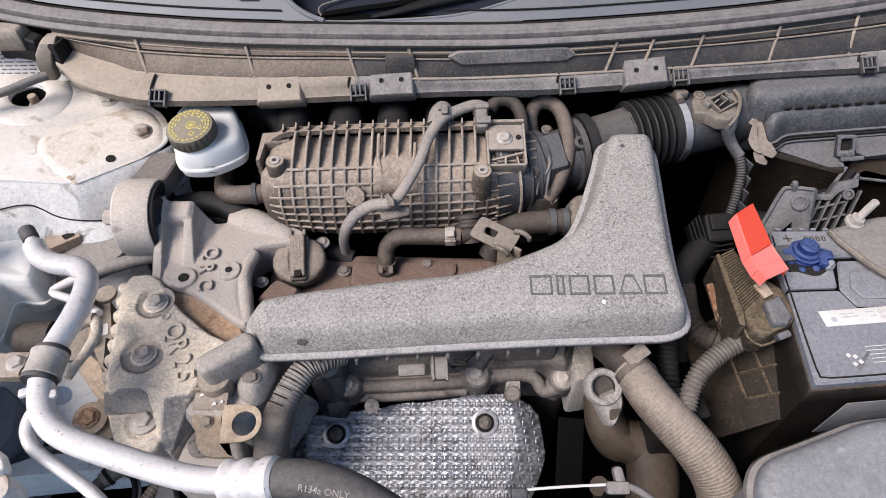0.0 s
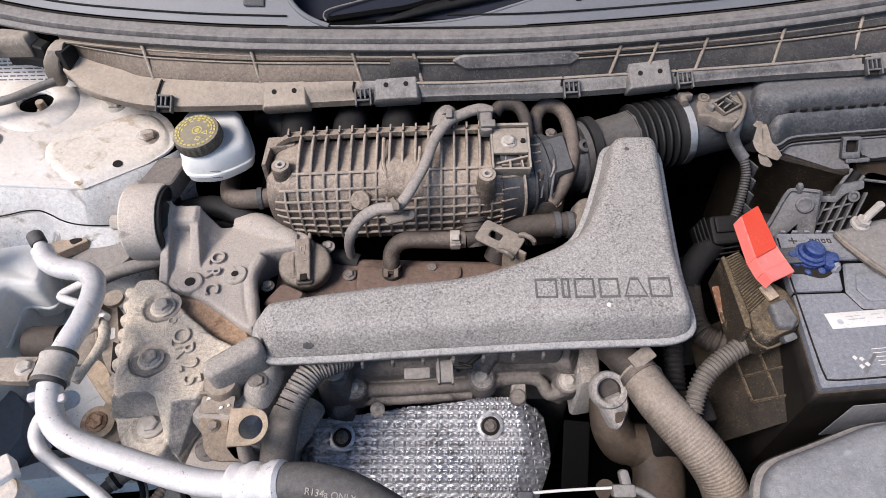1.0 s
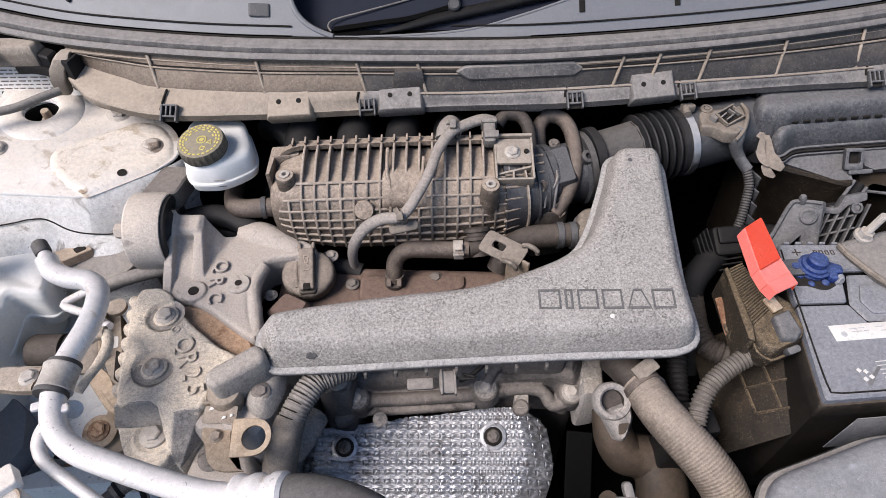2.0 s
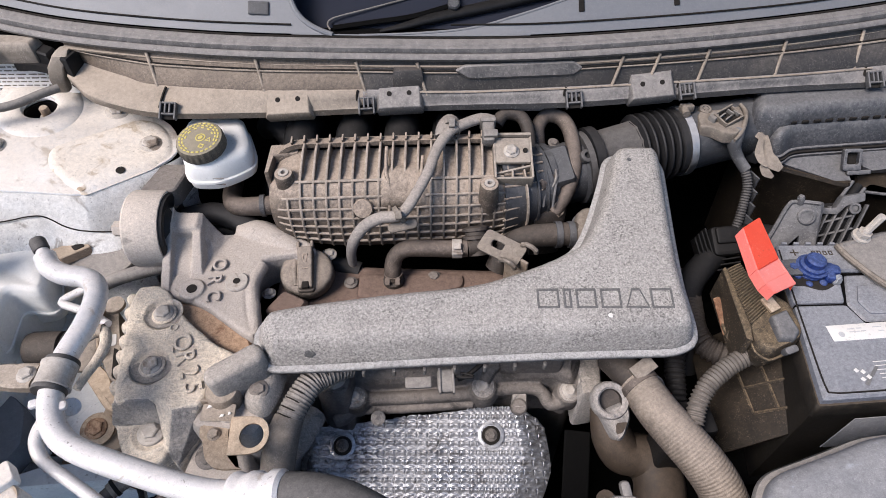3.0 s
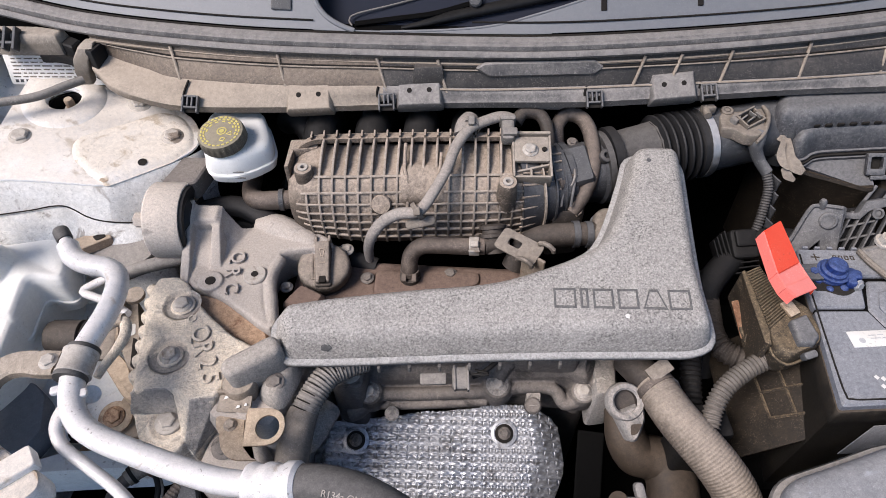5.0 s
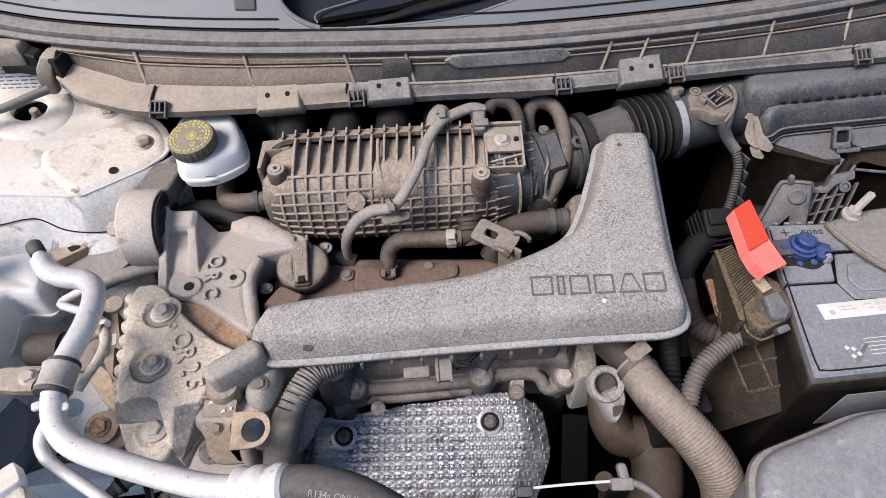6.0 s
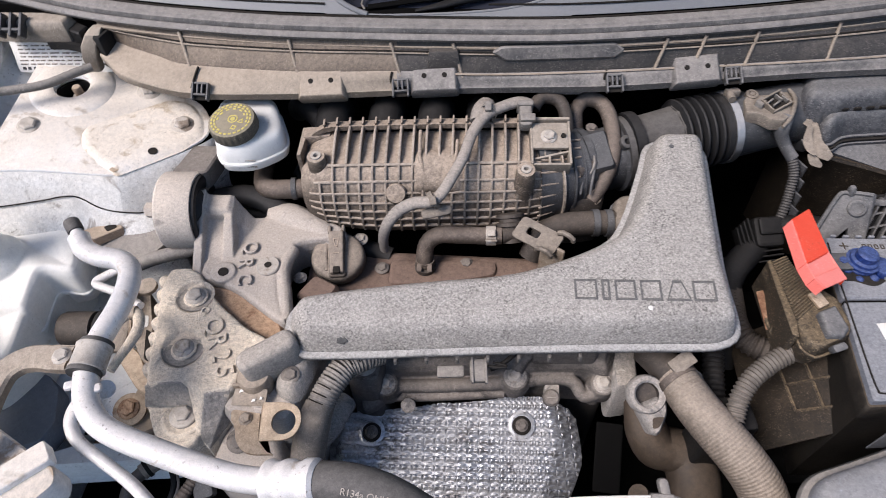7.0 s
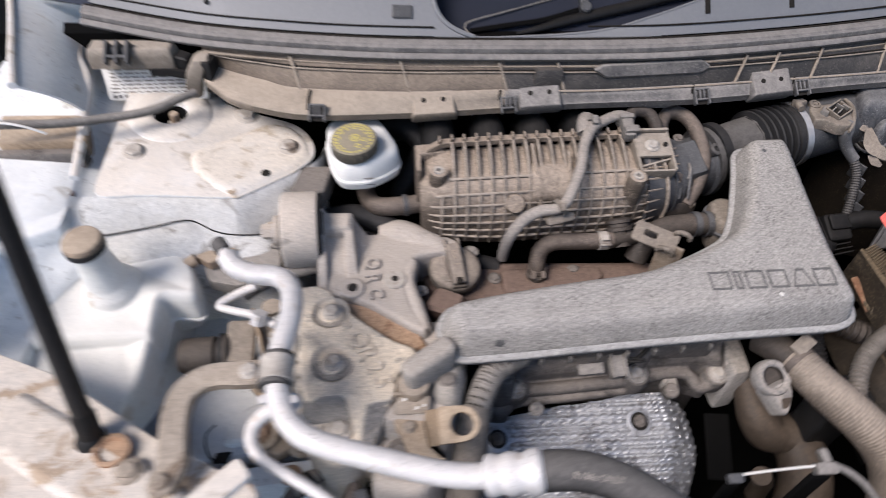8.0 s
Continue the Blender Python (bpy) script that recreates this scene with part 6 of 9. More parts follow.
hub = part("boss", lathe([(0.0142, 0.950), (0.0142, 0.9545), (0.0130, 0.956), (0.004, 0.956)], pose(-0.2585, 0.466, 0), 28), M_STEEL, mb, "bright machined boss")
part("hole", lathe([(0.0042, 0), (0.0042, 0.0008)], pose(-0.2585, 0.466, 0.956), 16), M_GROOVE, hub)
for ch, x, y in (("Q", -0.286, 0.492), ("R", -0.2865, 0.4685), ("C", -0.2825, 0.444)):
    part("letter", words(ch, 0.024, 0.0016, pose(x, y, 0.9550, 0, 0, -82)), M_ALLOY, mb)

cast = thing("engine_bracket", (-0.32, 0.36, 0.86), "sandy grey cast engine bracket with raised letters and toothed edge", "engine bracket")
QR = [(-0.374, 0.457), (-0.352, 0.460), (-0.336, 0.452), (-0.322, 0.430), (-0.300, 0.408), (-0.262, 0.378), (-0.235, 0.366), (-0.236, 0.352), (-0.256, 0.335), (-0.260, 0.306), (-0.292, 0.297), (-0.312, 0.3095), (-0.333, 0.309), (-0.355, 0.305), (-0.362, 0.340), (-0.370, 0.390), (-0.378, 0.430)]


def cast_top(x, y):
    return 0.03 * (y - 0.38) + 0.0


PAD = [(-0.371, 0.3225), (-0.345, 0.326), (-0.309, 0.318), (-0.300, 0.292), (-0.2955, 0.268), (-0.306, 0.254), (-0.326, 0.250), (-0.345, 0.264), (-0.358, 0.284), (-0.368, 0.306)]
casting = [slab(rounded(QR, 0.007, 3), [(0, 0.86), (0, 0.949), (0.0012, 0.9535), (0.0035, 0.955)], top=cast_top),
           slab(rounded(PAD, 0.008, 3), [(0, 0.82), (0, 0.909), (0.0015, 0.9135), (0.004, 0.915)]),
           lathe([(0.027, 0.88), (0.025, 0.914), (0.023, 0.9175), (0.021, 0.918), (0.017, 0.9158), (0.0, 0.9155)], pose(-0.3205, 0.2895, 0), 34),
           hull([(-0.356, 0.309, 0.951), (-0.333, 0.313, 0.952), (-0.313, 0.313, 0.952), (-0.365, 0.297, 0.917), (-0.335, 0.3005, 0.921), (-0.308, 0.298, 0.921), (-0.365, 0.297, 0.86), (-0.308, 0.298, 0.86), (-0.333, 0.33, 0.86)]),
           hull([(-0.312, 0.3105, 0.952), (-0.291, 0.300, 0.953), (-0.262, 0.309, 0.952), (-0.306, 0.296, 0.922), (-0.300, 0.270, 0.913), (-0.292, 0.262, 0.895), (-0.270, 0.296, 0.905), (-0.258, 0.320, 0.90), (-0.292, 0.262, 0.84), (-0.262, 0.31, 0.84), (-0.31, 0.30, 0.84)])]
for k in range(7):
    x, y = -0.3795 + 0.0034 * k, 0.446 - 0.0195 * k
    casting.append(lathe([(0.0086, 0.87), (0.0080, 0.942), (0.0066, 0.948), (0.003, 0.950)], pose(x - 0.002, y, 0), 14))
slopes = [hull([(-0.357, 0.308, 0.9515), (-0.333, 0.3115, 0.9525), (-0.3135, 0.3115, 0.9525), (-0.366, 0.2965, 0.9175), (-0.335, 0.2995, 0.9215), (-0.3085, 0.297, 0.9215), (-0.36, 0.31, 0.90), (-0.312, 0.31, 0.90)]),
          hull([(-0.2905, 0.2995, 0.9530), (-0.263, 0.3085, 0.9520), (-0.2995, 0.2690, 0.9120), (-0.291, 0.2610, 0.895), (-0.2690, 0.2955, 0.905), (-0.285, 0.30, 0.89)])]
part("rough_slope", fused(slopes, 0.0012, 1, 0.0009), M_LUG, cast, "rough dark slope of the casting", 180)
SEATS = ((-0.333, 0.4185, 0.0235, 0.0050), (-0.3275, 0.3515, 0.0255, 0.0056))
part("body", fused(casting, 0.0012, 1, 0.00045, SEATS), M_CASTING, cast, sharp=180)
for x, y, r, depth in SEATS:
    z = 0.955 + cast_top(x, y) - depth
    seat = part("seat", lathe([(r * 0.93, depth * 0.72 + 0.0004), (r * 0.85, depth * 0.30 + 0.0004), (r * 0.76, 0.0006), (r * 0.5, 0.0004)], along((x, y, z), (0, 0.03, 1)), 40, (False, False)), M_SEAT, cast, "darker dished bolt seat")
    part("washer", lathe([(0.0142, 0.0), (0.0142, 0.0028), (0.0125, 0.0040), (0.006, 0.0040)], along((x, y, z), (0, 0.03, 1)), 26), M_CASTING, seat)
    bolt(seat, (x, y, z + 0.0036), 0.0088, (0, 0, 1), M_STEEL, 1.3)
part("low_washer", lathe([(0.0150, 0.0), (0.0150, 0.0028), (0.0130, 0.0038), (0.006, 0.0038)], pose(-0.3205, 0.2895, 0.9145), 26), M_SEAT, cast)
bolt(cast, (-0.3205, 0.2895, 0.9178), 0.0092, (0, -0.03, 1), M_STEEL, 1.6)
lt = plane_at((-0.290, 0.3485, 0.9557), (0.33, -0.944, -0.02), (0.0, -0.03, 1))
for k, ch in enumerate("QR25"):
    part("letter", words(ch, 0.028, 0.0014, lt @ pose(-0.031 + 0.0200 * k, 0.002 * k, 0)), M_CASTING, cast, "raised cast letter")
part("small_mark", lathe([(0.005, 0), (0.005, 0.0015), (0.0035, 0.0015), (0.0035, 0)], pose(-0.315, 0.3985, 0.9555), 16, (False, False)), M_CASTING, cast)

hang = thing("lifting_bracket", (-0.22, 0.26, 0.90), "tan rusty folded steel bracket with a large round hole", "bracket")
hm = plane_at((-0.1945, 0.2625, 0.972), (1, 0.0, 0.06), (-0.06, -0.16, 1))
part("tab", plate([rounded([(-0.0215, -0.0190), (0.004, -0.0185), (0.0145, -0.0125), (0.0190, 0.0), (0.0145, 0.0135), (0.004, 0.0190), (-0.0225, 0.0188)], [0.001, 0.012, 0.012, 0.012, 0.012, 0.012, 0.001], 4), circle(0.0005, -0.0004, 0.0118, 28)], 0.0034, hm, 0.0008), M_TAN_STEEL, hang)
base = [(-0.2537, 0.2992), (-0.2320, 0.2991), (-0.2252, 0.2581), (-0.2148, 0.2475), (-0.2094, 0.2434), (-0.2353, 0.2423), (-0.2492, 0.2522), (-0.2549, 0.2702), (-0.2605, 0.2775), (-0.2629, 0.2877), (-0.2556, 0.2921)]
part("base_plate", slab(rounded(base, [0.002, 0.001, 0.001, 0.001, 0.001, 0.010, 0.012, 0.004, 0.002, 0.002, 0.002], 4), [(0.0006, 0.9320), (0, 0.9326), (0, 0.9356), (0.0006, 0.9362)]), M_TAN_STEEL, hang)
part("fold", loft([[Vector(q) for q in r] for r in (
    [(-0.2330, 0.2990, 0.9335), (-0.2262, 0.2580, 0.9335), (-0.2232, 0.2580, 0.9335), (-0.2300, 0.2990, 0.9335)],
    [(-0.2178, 0.2812, 0.9700), (-0.2168, 0.2440, 0.9660), (-0.2136, 0.2440, 0.9660), (-0.2146, 0.2812, 0.9700)])]), M_TAN_STEEL, hang)
part("upper_flap", joined(plate([rounded([(-0.0195, -0.0090), (0.0165, -0.0090), (0.0185, 0.0085), (-0.0160, 0.0085)], 0.0015, 2)], 0.003, plane_at((-0.2420, 0.2985, 0.948), (1, 0, 0), (0, -0.55, 0.85)), 0.0006), block(0.038, 0.004, 0.010, pose(-0.2435, 0.3095, 0.944), 0.001)), M_BRACKET, hang, "upright rear flap flecked with white")
for x, y, w in ((-0.251, 0.3022, 0.007), (-0.236, 0.3035, 0.009), (-0.238, 0.2945, 0.006), (-0.230, 0.2965, 0.004)):
    part("white_fleck", slab(rounded([(-w / 2, -0.0012), (w * 0.3, -0.0016), (w / 2, 0.0006), (0, 0.0017)], 0.0004, 2), [(0, 0), (0.0002, 0.0004)], plane_at((x, y, 0.9515 + 0.647 * (y - 0.2985)), (1, 0.3, 0.19), (0, -0.55, 0.85))), M_PAPER, hang)
bolt(hang, (-0.2455, 0.2795, 0.9362), 0.0058, (-0.05, -0.1, 1), M_BRACKET, 1.25)

# ---- refrigerant line ----
PIPE = [(-0.434, 0.430, 1.044), (-0.424, 0.417, 1.041), (-0.405, 0.408, 1.040), (-0.382, 0.404, 1.040), (-0.368, 0.394, 1.040), (-0.361, 0.374, 1.040), (-0.361, 0.345, 1.039), (-0.366, 0.315, 1.038), (-0.368, 0.292, 1.037), (-0.364, 0.268, 1.035), (-0.354, 0.244, 1.031), (-0.332, 0.226, 1.027), (-0.285, 0.210, 1.024), (-0.225, 0.1935, 1.022), (-0.195, 0.1885, 1.023), (-0.170, 0.187, 1.026)]
acl = thing("refrigerant_line", (-0.36, 0.30, 0.99), "bare pale aluminium air conditioning pipe with a black hose end", "pipe")
part("pipe", tube(PIPE, 0.0112, 20, step=0.005), M_PIPE, acl, "pale aluminium pipe")
for x, y in ((-0.3765, 0.262), (-0.3500, 0.2605)):
    part("side_lug", block(0.0085, 0.0085, 0.005, pose(x, y, 1.034, 0, 0, 20), 0.0015), M_PIPE, acl)
fill = part("filler_valve", lathe([(0.0075, -0.020), (0.0075, 0.0), (0.0065, 0.002), (0.0065, 0.010)], along((-0.436, 0.433, 1.045), (-0.55, 0.70, 0.25)), 18), M_PIPE, acl)
part("valve_cap", lathe([(0.0078, 0.004), (0.0084, 0.005), (0.0084, 0.017), (0.0074, 0.019)], along((-0.436, 0.433, 1.045), (-0.55, 0.70, 0.25)), 20), M_HOSE_BLACK, fill, "dusty dark valve cap")
cr = Vector((0.047, -0.003, 0.012)).normalized()
part("crimp", lathe([(0.0112, -0.004), (0.0175, 0.0), (0.0185, 0.004), (0.0165, 0.009), (0.0165, 0.013), (0.0182, 0.017), (0.0182, 0.024), (0.0165, 0.028), (0.0165, 0.032), (0.0190, 0.036), (0.0190, 0.045), (0.016, 0.048)], along((-0.181, 0.1875, 1.0245), cr), 28), M_PIPE, acl, "crimped aluminium sleeve")
HOSE = [(-0.136, 0.185, 1.034), (-0.110, 0.183, 1.037), (-0.080, 0.176, 1.034), (-0.045, 0.160, 1.025), (-0.005, 0.135, 1.008), (0.035, 0.105, 0.985), (0.07, 0.07, 0.95)]
hosep = part("hose", tube(HOSE, 0.0172, 22, step=0.005), M_HOSE_BLACK, acl, "black rubber hose end")
part("hose_print", words("R134a ONLY", 0.0076, 0.0001, plane_at((-0.094, 0.1700, 1.0500), (0.985, -0.14, -0.05), (-0.02, -0.50, 0.86))), M_TAPE, hosep, "pale printed letters")
cl = part("clamp_band", lathe([(0.0115, -0.0125), (0.0155, -0.0125), (0.0165, -0.012), (0.0165, -0.010), (0.0158, -0.009), (0.0158, 0.009), (0.0165, 0.010), (0.0165, 0.012), (0.0155, 0.0125), (0.0115, 0.0125)], along((-0.3675, 0.290, 1.037), (0.02, -1, -0.06)), 28), M_STEEL, acl, "steel clamp band")
for s in (-0.0148, 0.0148):
    part("rubber_ring", lathe([(0.0115, -0.0022), (0.0150, -0.0022), (0.0156, 0.0), (0.0150, 0.0022), (0.0115, 0.0022)], along((-0.3675 - 0.02 * s, 0.290 - s, 1.037), (0.02, -1, -0.06)), 28), M_HOSE_BLACK, cl)

strap = thing("pipe_strap", (-0.45, 0.24, 1.0), "curved tan steel strap holding the aluminium pipe", "strap")
SL = spline([(-0.384, 0.288, 1.040), (-0.400, 0.289, 1.038), (-0.420, 0.292, 1.034), (-0.438, 0.290, 1.030), (-0.452, 0.278, 1.027), (-0.455, 0.255, 1.025), (-0.452, 0.230, 1.024), (-0.450, 0.212, 1.020), (-0.458, 0.196, 1.016)], 50)
rows = []
for i, p in enumerate(SL):
    w = (SL[min(i + 1, 49)] - SL[max(i - 1, 0)]).normalized()
    s = w.cross(Vector((0, 0, 1))).normalized()
    rows.append([p + s * a + Vector((0, 0, b)) for a, b in ((-0.0125, -0.007), (-0.0112, -0.007), (-0.0108, 0.000), (-0.009, 0.0016), (0.009, 0.0016), (0.0108, 0.000), (0.0112, -0.007), (0.0125, -0.007), (0.0125, 0.001), (0.010, 0.0036), (-0.010, 0.0036), (-0.0125, 0.001))])
part("band", loft(rows), M_BRACKET, strap)
bolt(strap, (-0.3915, 0.2885, 1.0425), 0.0068, (0, 0, 1), M_STEEL, 1.3)
part("end_tab", plate([rounded([(-0.014, -0.013), (0.012, -0.013), (0.012, 0.013), (-0.014, 0.013)], 0.003)], 0.004, pose(-0.392, 0.2885, 1.039)), M_BRACKET, strap)

thin = thing("thin_pipe", (-0.37, 0.23, 0.95), "thin pale aluminium branch pipe", "pipe")
part("pipe", tube([(-0.352, 0.268, 1.020), (-0.372, 0.274, 1.000), (-0.392, 0.266, 0.988), (-0.396, 0.250, 0.982), (-0.385, 0.234, 0.976), (-0.357, 0.218, 0.968), (-0.320, 0.196, 0.960), (-0.280, 0.160, 0.945), (-0.25, 0.12, 0.93)], [0.0085, 0.0085, 0.0075, 0.0065, 0.006, 0.006, 0.006, 0.006], 14), M_PIPE, thin)
part("fitting", joined(lathe([(0.007, 0), (0.007, 0.012), (0.004, 0.014), (0.004, 0.022)], along((-0.362, 0.274, 1.006), (-1, 0.2, 0)), 14), lathe([(0.009, 0), (0.009, 0.008)], along((-0.366, 0.275, 1.006), (-1, 0.2, 0)), 6)), M_PIPE, thin)
small = thing("small_pipe", (-0.44, 0.43, 0.94), "bent thin pale metal pipe with a nut", "pipe")
part("pipe", tube([(-0.425, 0.462, 0.955), (-0.448, 0.458, 0.946), (-0.468, 0.444, 0.942), (-0.450, 0.434, 0.944), (-0.425, 0.424, 0.948), (-0.395, 0.405, 0.952)], 0.0052, 12), M_PIPE, small)
part("lower_bend", tube([(-0.3860, 0.3610, 0.992), (-0.3781, 0.3700, 0.991), (-0.3705, 0.3700, 0.990), (-0.3652, 0.3598, 0.990), (-0.3637, 0.3472, 0.990), (-0.3667, 0.3310, 0.990), (-0.3706, 0.3178, 0.990), (-0.3745, 0.3020, 0.989)], [0.0060, 0.0062, 0.0062, 0.0060, 0.0056, 0.0050, 0.0046, 0.0040], 14), M_CASTING, small, "dusty tan bent end")
part("bend_clip", lathe([(0.0064, -0.003), (0.0076, -0.003), (0.0076, 0.003), (0.0064, 0.003)], along((-0.3745, 0.3708, 0.9905), (1, 0.1, 0)), 18, (False, False)), M_BRACKET, small)
part("nut", lathe([(0.0095, -0.007), (0.0095, 0.007)], along((-0.414, 0.410, 0.960), (0.3, 0.5, 1)), 6), M_PIPE, small)

plug = thing("compressor_plug", (-0.49, 0.41, 0.88), "brown dusty ribbed cylindrical damper below the pipe", "damper")
part("drum", lathe([(0.005, -0.008), (0.010, -0.006), (0.020, -0.003), (0.022, 0.002), (0.022, 0.038), (0.018, 0.040), (0.018, 0.044), (0.024, 0.045), (0.024, 0.055)], along((-0.518, 0.412, 0.885), (1, 0.04, 0)), 26), M_RUBBER, plug)
part("ring", lathe([(0.023, 0.044), (0.0248, 0.046), (0.0248, 0.050), (0.023, 0.052)], along((-0.518, 0.412, 0.885), (1, 0.04, 0)), 26), M_RUBBER_BLACK, plug)
part("plate", block(0.035, 0.070, 0.012, plane_at((-0.448, 0.415, 0.890), (1, 0, 0), (0, -0.3, 1)), 0.004), M_TAN, plug)
web = [(-0.4325, 0.4529), (-0.4155, 0.4545), (-0.3930, 0.3967), (-0.3804, 0.3498), (-0.3959, 0.3600), (-0.4120, 0.3835)]
part("stay", slab(rounded(web, 0.004, 2), [(0, 0.860), (0, 0.9085), (0.001, 0.910)]), M_BRACKET, plug)
part("stay_flange", slab(rounded([(-0.4365, 0.4540), (-0.4315, 0.4540), (-0.4105, 0.3850), (-0.4140, 0.3830)], 0.0015, 2), [(0, 0.86), (0, 0.9215), (0.001, 0.923)]), M_TAN_STEEL, plug)
part("stay_foot", slab(rounded([(-0.4347, 0.3699), (-0.4208, 0.3850), (-0.4070, 0.3740), (-0.3800, 0.3300), (-0.3800, 0.3225), (-0.4016, 0.3345)], 0.004, 3), [(0, 0.868), (0, 0.8885), (0.0012, 0.890)], top=lambda x, y: 0.15 * (y - 0.35)), M_TAN_STEEL, plug, "tan dusty foot of the stay")
part("stay_slot", slab(rounded([(-0.0034, -0.0085), (0.0034, -0.0085), (0.0034, 0.0085), (-0.0034, 0.0085)], 0.0033, 4), [(0, 0.0), (0, 0.0012)], pose(-0.4070, 0.4105, 0.9095, 0, 0, 18)), M_PAPER, plug, "pale oblong hole")
part("stay_gap", slab(rounded([(-0.4020, 0.3990), (-0.3945, 0.3950), (-0.3855, 0.3560), (-0.3915, 0.3600)], 0.002, 2), [(0, 0.907), (0, 0.9112)]), M_GROOVE, plug)
part("bolt_eye", lathe([(0.005, 0), (0.012, 0.001), (0.012, 0.006), (0.005, 0.007)], along((-0.408, 0.445, 0.93), (0, 0, 1)), 18), M_BRACKET, plug)
lone("front_rod", tube([(-0.47, 0.30, 0.80), (-0.43, 0.288, 0.815), (-0.395, 0.281, 0.822), (-0.36, 0.27, 0.82)], 0.008, 12), M_RUST, "short rusty rod at the frame rail", "rod")
brace = thing("side_brace", (-0.45, 0.49, 0.93), "dusty bluish grey flat steel brace under the engine mount", "brace")
part("band", slab(rounded([(-0.500, 0.514), (-0.466, 0.527), (-0.430, 0.534), (-0.405, 0.530), (-0.402, 0.505), (-0.420, 0.486), (-0.455, 0.478), (-0.490, 0.486)], 0.006, 3), [(0, 0.925), (0, 0.939), (0.001, 0.941)], top=lambda x, y: 0.25 * (y - 0.50)), M_HOSE_GREY, brace)
part("rolled_edge", tube([(-0.498, 0.512, 0.945), (-0.466, 0.526, 0.949), (-0.430, 0.533, 0.951), (-0.405, 0.530, 0.950)], 0.004, 10), M_HOSE_GREY, brace)
lone("lower_rod", tube([(-0.446, 0.470, 0.925), (-0.425, 0.482, 0.934), (-0.39, 0.494, 0.938), (-0.340, 0.506, 0.940)], [0.007, 0.009, 0.009, 0.007], 12), M_HOSE_GREY, "dusty grey round rod below the mount", "rod")
stay = thing("rusty_stay", (-0.48, 0.515, 0.95), "rusty brown drilled bracket on the inner wing", "bracket")
part("plate", slab(rounded([(-0.506, 0.512), (-0.470, 0.532), (-0.455, 0.519), (-0.486, 0.498)], 0.003, 2), [(0, 0.945), (0, 0.957), (0.001, 0.958)]), M_CAP_BROWN, stay)
part("hole", slab(rounded([(-0.480, 0.518), (-0.469, 0.525), (-0.462, 0.519), (-0.472, 0.511)], 0.003, 3), [(0, 0.957), (0, 0.9588)]), M_GROOVE, stay)
part("tail", tube([(-0.505, 0.510, 0.953), (-0.52, 0.503, 0.947), (-0.54, 0.50, 0.94)], 0.008, 10), M_CAP_BROWN, stay)

# ---- washer tank ----
tank = thing("coolant_tank", (-0.57, 0.43, 0.8215), "white plastic expansion tank with a brown dusty cap", "coolant tank")
TB = [(-0.700, 0.340), (-0.610, 0.298), (-0.566, 0.322), (-0.545, 0.360), (-0.533, 0.440), (-0.534, 0.500), (-0.600, 0.538), (-0.700, 0.545)]
WINGT = [(-0.700, 0.552), (-0.634, 0.553), (-0.606, 0.5434), (-0.565, 0.5420), (-0.538, 0.5305), (-0.508, 0.503), (-0.496, 0.472), (-0.4945, 0.459), (-0.500, 0.452), (-0.528, 0.452), (-0.534, 0.446), (-0.536, 0.400), (-0.70, 0.40)]
tank_body = [slab(rounded(TB, 0.012, 4), [(0.004, 0.8215), (0.0, 0.826), (0.0, 0.944), (0.002, 0.951), (0.006, 0.954)], top=lambda x, y: -0.42 * max(0.0, 0.440 - y)),
             slab(rounded(WINGT, 0.008, 4), [(0.004, 0.900), (0.0, 0.906), (0.0, 0.949), (0.002, 0.956), (0.006, 0.960)], top=lambda x, y: -0.20 * max(0.0, x + 0.540) - 0.30 * max(0.0, 0.455 - y)),
             lathe([(0.034, -0.02), (0.031, 0.004), (0.024, 0.016), (0.0195, 0.050), (0.0185, 0.074)], along((-0.592, 0.465, 0.960), (0, -0.1, 1)), 30)]
part("body", fused(tank_body, 0.0016, 3), M_TANK, tank, sharp=180)
part("weld_seam", slab(rounded(WINGT, 0.008, 4), [(0.0, 0.9115), (-0.0020, 0.9120), (-0.0020, 0.9145), (0.0, 0.9150)], top=lambda x, y: -0.20 * max(0.0, x + 0.540) - 0.30 * max(0.0, 0.455 - y)), M_TANK, tank, "thin weld seam round the tank")
part("side_shelf", slab(rounded([(-0.555, 0.455), (-0.514, 0.466), (-0.506, 0.476), (-0.512, 0.492), (-0.548, 0.510)], 0.006, 3), [(0.002, 0.868), (0.0, 0.872), (0.0, 0.898), (0.002, 0.902), (0.004, 0.903)]), M_TANK, tank, sharp=60)
part("shelf_hole", lathe([(0.0045, 0.0), (0.0045, 0.004)], along((-0.5105, 0.471, 0.892), (0.6, -0.7, 0.3)), 14), M_GROOVE, tank)
cp = part("cap", lathe([(0.019, 0.0), (0.0212, 0.003), (0.0212, 0.011), (0.0195, 0.0145), (0.016, 0.0155), (0.0, 0.0160)], along((-0.592, 0.458, 1.034), (0, -0.1, 1)), 36), M_CAP_BROWN, tank, "brown dusty screw cap")
part("seal_ring", lathe([(0.0205, -0.001), (0.0218, 0.0), (0.0218, 0.008), (0.0205, 0.009)], along((-0.592, 0.458, 1.034), (0, -0.1, 1)), 36), M_RUBBER_BLACK, cp)

prop = thing("bonnet_stay", (-0.50, 0.225, 1.0), "black gas strut of the bonnet on a ball joint", "gas strut")
part("rod", tube([(-0.531, 0.256, 1.040), (-0.524, 0.279, 1.155), (-0.505, 0.340, 1.46), (-0.466, 0.460, 2.05)], [0.0085, 0.0080, 0.0075, 0.0075], 12, step=0.02), M_RUBBER_BLACK, prop)
